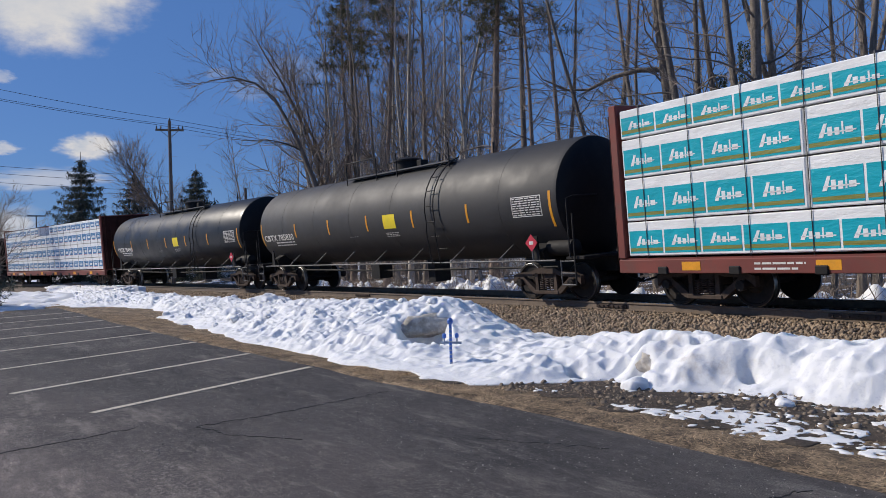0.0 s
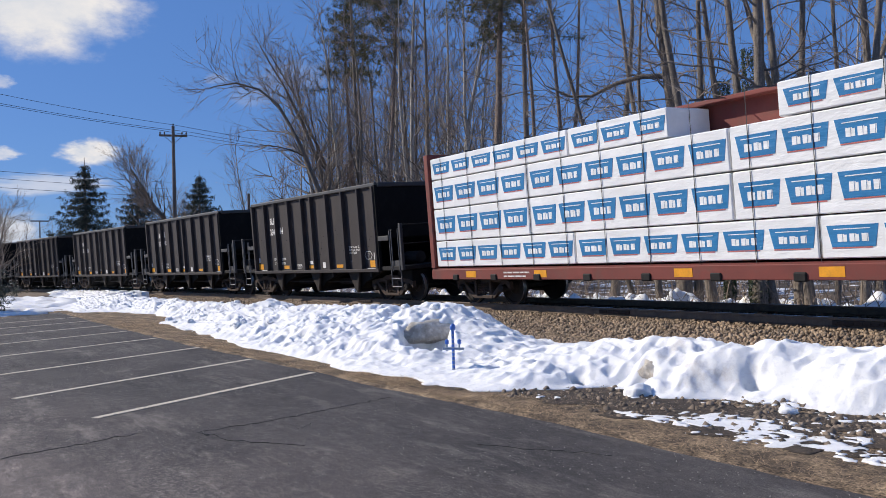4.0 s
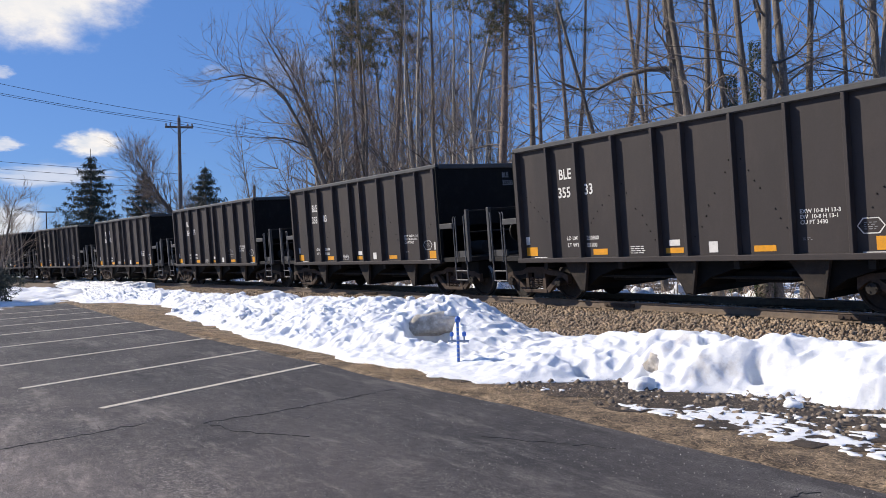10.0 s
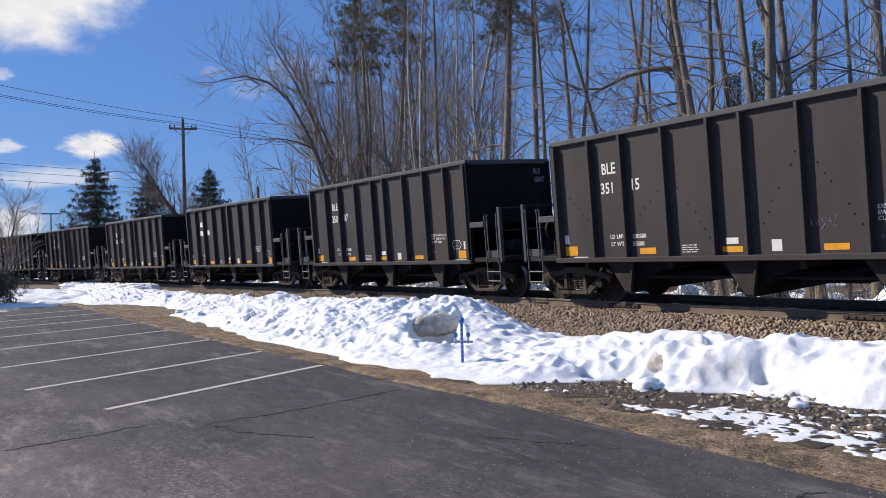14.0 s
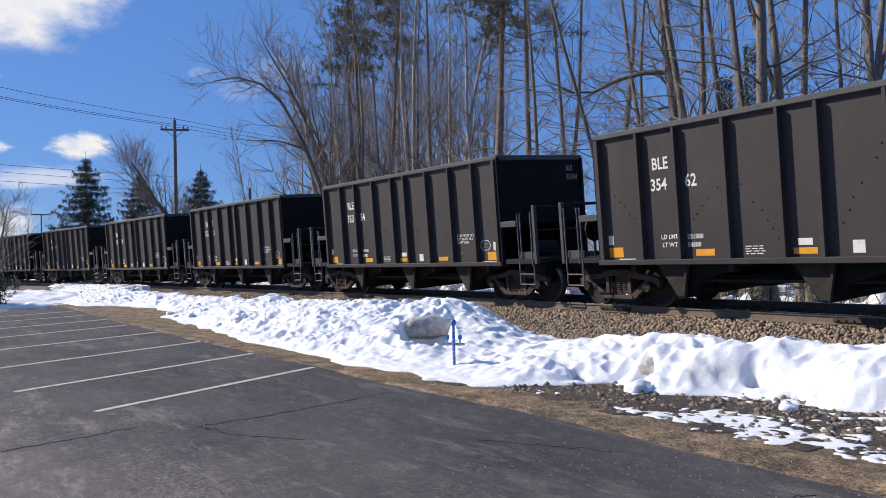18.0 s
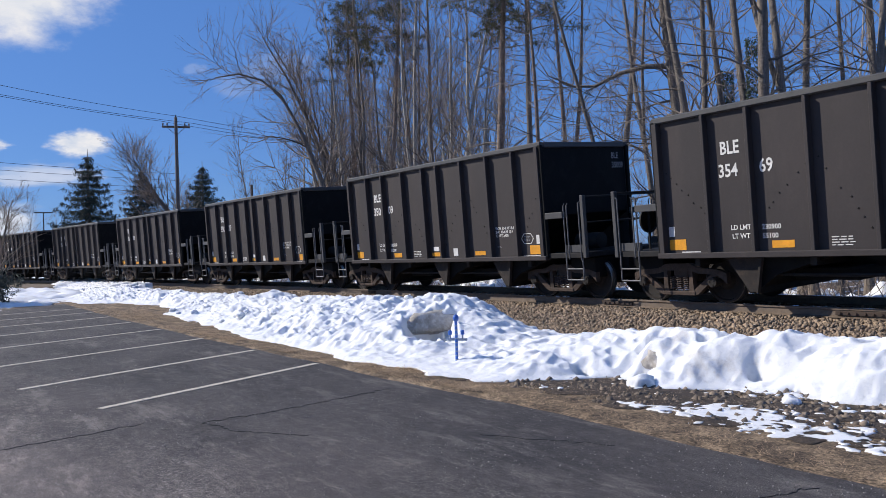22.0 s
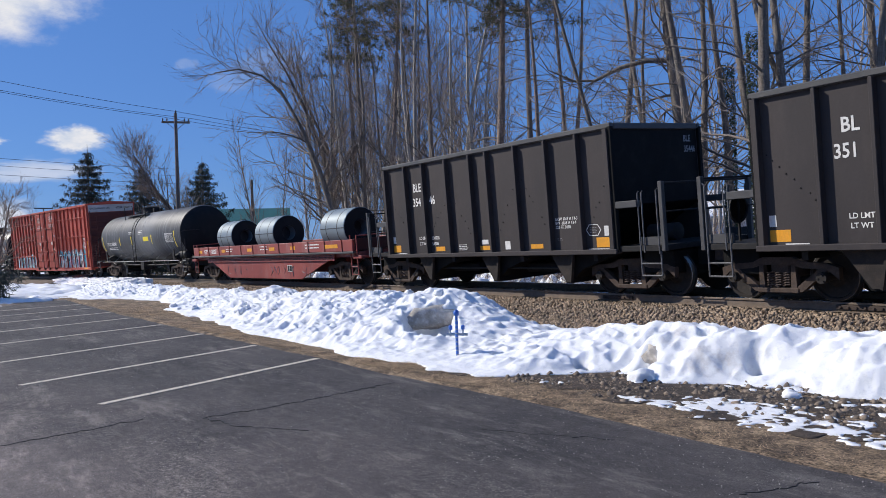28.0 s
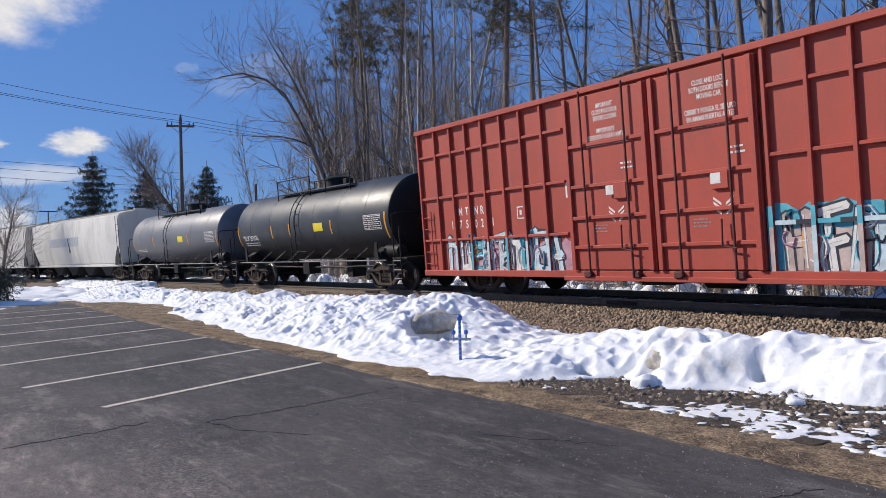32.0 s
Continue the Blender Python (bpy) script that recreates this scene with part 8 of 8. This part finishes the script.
# sooty blocks of ploughed snow
def block(x, y, z, sx, sy, sz, turn, seed, material, label):
    bm = bmesh.new()
    bmesh.ops.create_icosphere(bm, subdivisions=3, radius=1)
    noise.seed_set(seed)
    for p in bm.verts:
        c = p.co.normalized()
        k = 1 + 0.4 * noise.noise(c * 1.6 + Vector((seed, 0, 0))) + 0.25 * noise.noise(c * 3.7 + Vector((0, seed, 0))) + 0.12 * noise.noise(c * 8)
        c = Vector((math.copysign(abs(c.x) ** 0.95, c.x), math.copysign(abs(c.y) ** 0.95, c.y), math.copysign(abs(c.z) ** 0.95, c.z)))
        p.co = Vector((c.x * sx * k, c.y * sy * k, c.z * sz * k))
    me = bpy.data.meshes.new("snow_block")
    bm.to_mesh(me)
    bm.free()
    me.polygons.foreach_set("use_smooth", [True] * len(me.polygons))
    me.materials.append(material)
    ob = tagged(new("snow_block", me), label, "snow block", "snow blocks on the bank")
    ob.matrix_basis = Matrix.Translation((x, y, z)) @ Matrix.Rotation(radians(turn), 4, "Z")
    return ob


block(-11.36, 6.98, 0.42, 0.6, 0.2, 0.19, 60, 3, SNOW_DIRTY, "large sooty grey block of ploughed snow")
block(-6.55, 7.12, 0.22, 0.17, 0.1, 0.13, 25, 5, SNOW_DIRTY, "sooty crust of ploughed snow")
block(-6.35, 6.66, 0.03, 0.15, 0.12, 0.11, 60, 7, SNOW, "small white block of snow")
block(-4.7, 6.95, 0.02, 0.1, 0.08, 0.07, 20, 9, SNOW, "small white block of snow")
b_rng2 = random.Random(77)
for k in range(30):
    x = b_rng2.uniform(-26, -11.5)
    y = b_rng2.uniform(5.6, 8.0)
    z = float(snow_height(np.array([x]), np.array([y]))[0])
    s = b_rng2.uniform(0.04, 0.1)
    block(x, y, z + s * 0.25, s * 1.2, s, s * 0.8, b_rng2.uniform(0, 180), 20 + k, SNOW, "white chunk of ploughed snow on the bank")

# ---- field stones, straw and litter on the verge ----
def on_verge(r, n):
    x = -8.2 + 7.7 * r.rand(n) ** 0.8
    y = 5.5 + 0.12 * np.clip(x + 6.5, -2, 3) + 1.95 * r.rand(n) ** 0.75
    loose = r.rand(n) < 0.06
    x = np.where(loose, -10.92 + 0.34 * r.normal(size=n), x)
    y = np.where(loose, 6.49 + 0.22 * r.normal(size=n), y)
    return np.stack([x, y, land(x, y) + 0.012], 1)


v, f = stones(9000, on_verge, 0.006, 0.02, 12)
structure("field_stones", soup("field_stones", v, f, RUBBLE), None, "scattered rounded field stones and rubble", "stones", kind="stuff")
v, f = stones(700, on_verge, 0.018, 0.045, 14)
structure("field_stones", soup("field_stones", v, f, RUBBLE), None, "larger pale field stones among the rubble", "stones", kind="stuff")


# loose pale grit and chips of stone on the asphalt
def on_lot(r, n):
    x = 1.5 - 16 * r.rand(n) ** 1.3
    y = LOT_EDGE - 0.1 - 5.2 * r.rand(n) ** 1.1
    keep = smooth_noise(x, y, 0.8, 51) + 0.6 * smooth_noise(x, y, 0.25, 52) + r.uniform(-0.7, 0.7, n) > 0.15
    return np.stack([x, y, np.where(keep, 0.003, -0.1)], 1)


v, f = stones(9000, on_lot, 0.002, 0.0055, 15)
structure("loose_grit", soup("loose_grit", v, f, GRIT), None, "loose pale grit and stone chips on the asphalt", "grit", kind="stuff")


def straw(n, seed):
    r = np.random.RandomState(seed)
    x = 2.0 - 30 * r.rand(n) ** 1.5
    band = np.where(x > -7.2, 1.35, 0.55)
    y = lot_edge(x) + 0.02 + band * r.rand(n) ** 1.2
    wide = r.rand(n) < np.clip((-x - 14) / 10, 0, 0.75)
    y = np.where(wide, lot_edge(x) + 1.2 * r.rand(n), y)
    z = land(x, y) + 0.012
    a = r.uniform(0, 2 * np.pi, n)
    ln = r.uniform(0.03, 0.085, n)
    w = 0.0032
    d = np.stack([np.cos(a), np.sin(a), r.uniform(0.03, 0.5, n)], 1)
    s = np.stack([-np.sin(a), np.cos(a), 0 * a], 1) * w
    p = np.stack([x, y, z], 1)
    v = np.stack([p - s, p + s, p + d * ln[:, None]], 1).reshape(-1, 3)
    return v, np.arange(3 * n).reshape(-1, 3)


v, f = straw(80000, 5)
structure("straw_grass", soup("straw_grass", v, f, STRAW), None, "dry straw-coloured grass blades on the verge", "grass", kind="stuff")


# ---- clouds: soft sheets far behind everything ----
def cloud_material(seed, density, soft, scale):
    m = bpy.data.materials.new("cloud")
    m.use_nodes = True
    t = m.node_tree
    t.nodes.clear()
    out = t.nodes.new("ShaderNodeOutputMaterial")
    tc = t.nodes.new("ShaderNodeTexCoord")
    mp = t.nodes.new("ShaderNodeMapping")
    mp.inputs["Location"].default_value = (seed * 3.7, seed * 1.3, seed)
    n = t.nodes.new("ShaderNodeTexNoise")
    n.inputs["Scale"].default_value, n.inputs["Detail"].default_value, n.inputs["Roughness"].default_value = scale, 9, 0.58
    grad = t.nodes.new("ShaderNodeTexGradient")
    grad.gradient_type = "SPHERICAL"
    add = t.nodes.new("ShaderNodeMath")
    add.operation = "MULTIPLY_ADD"
    add.inputs[1].default_value = 0.95
    sub = t.nodes.new("ShaderNodeMapRange")
    sub.inputs[1].default_value, sub.inputs[2].default_value = 0.72, 0.72 + soft
    sub.inputs[4].default_value = density
    sub.interpolation_type = "SMOOTHSTEP"
    em, tr, mx = t.nodes.new("ShaderNodeEmission"), t.nodes.new("ShaderNodeBsdfTransparent"), t.nodes.new("ShaderNodeMixShader")
    em.inputs[1].default_value = 0.82
    shade = t.nodes.new("ShaderNodeValToRGB")
    shade.color_ramp.elements[0].position, shade.color_ramp.elements[0].color = 0.35, (0.74, 0.8, 0.9, 1)
    shade.color_ramp.elements[1].position, shade.color_ramp.elements[1].color = 0.62, (1.0, 0.98, 0.97, 1)
    L = t.links.new
    L(tc.outputs["Object"], mp.inputs[0])
    L(mp.outputs[0], n.inputs["Vector"])
    L(tc.outputs["Object"], grad.inputs[0])
    L(n.outputs[0], add.inputs[0])
    L(grad.outputs["Fac"], add.inputs[2])
    L(add.outputs[0], sub.inputs[0])
    L(n.outputs[0], shade.inputs[0])
    L(shade.outputs[0], em.inputs[0])
    L(sub.outputs[0], mx.inputs[0])
    L(tr.outputs[0], mx.inputs[1])
    L(em.outputs[0], mx.inputs[2])
    L(mx.outputs[0], out.inputs[0])
    return m


# (bearing, slope above the horizon, half width and half height in slope, density, drift in degrees over the clip)
CLOUDS = []
for k, (b, e, w, h, dens, drift) in enumerate(((175.3, 0.318, 0.17, 0.1, 1.0, 3.9), (171.3, 0.139, 0.05, 0.024, 0.95, 1.4), (176.6, 0.215, 0.022, 0.011, 0.45, 2.2), (174.0, 0.102, 0.1, 0.022, 0.55, 1.2), (163.3, 0.232, 0.022, 0.012, 0.14, 2.8),
                                               (177.0, 0.05, 0.09, 0.04, 0.7, 0.8), (160.5, 0.215, 0.05, 0.025, 0.12, 2.2), (158.0, 0.24, 0.07, 0.03, 0.12, 2.2), (176.5, 0.135, 0.03, 0.012, 0.7, 1.4))):
    d = 2600.0 + 90 * k
    me = Shape().add([(-1, -1, 0), (1, -1, 0), (1, 1, 0), (-1, 1, 0)], [(0, 1, 2, 3)]).mesh("cloud", cloud_material(k + 1, dens, 0.42, 1.9))
    ob = tagged(new("cloud", me), "soft white fair-weather cloud drifting in a blue sky", "cloud", "clouds", "structure")
    ob.scale = (w * d, h * d, 1)
    CLOUDS.append((ob, b, e, d, drift))


def cloud_pose(b, e, d):
    x, y = bearing(b, d)
    return look((x, y, EYE + e * d), (0, 0, EYE)) @ pose(0, 0, 0)


# ---- what moves ----
def motions():
    times = [k * 0.5 for k in range(65)]
    for car, centre, half in TRAIN:
        walk(car, [(t, car_pose(train_at(t) + centre, half)) for t in times])
    for ob, b, e, d, drift in CLOUDS:
        walk(ob, [(t, cloud_pose(b + drift * (t - 9.0) / 32.0, e, d)) for t in (0.0, 8.0, 16.0, 24.0, 32.0)])
    # every wheelset turns in its truck as fast as the train runs
    keyed = {}
    for ob in [o for o in scene.objects if o.name.split(".")[0] in ("wheelset", "wheel_tread")]:
        end = ob["end"]
        if end not in keyed:
            place = Matrix.Translation((end * AXLE, 0, WHEEL))
            walk(ob, [(k / FPS, place @ Matrix.Rotation(train_at(k / FPS) / WHEEL, 4, "Y")) for k in range(int(32 * FPS) + 1)])
            keyed[end] = ob.animation_data
        else:
            ob.rotation_mode = "QUATERNION"
            turn = ob.animation_data_create()
            turn.action = keyed[end].action
            turn.action_slot = keyed[end].action_slot


motions()
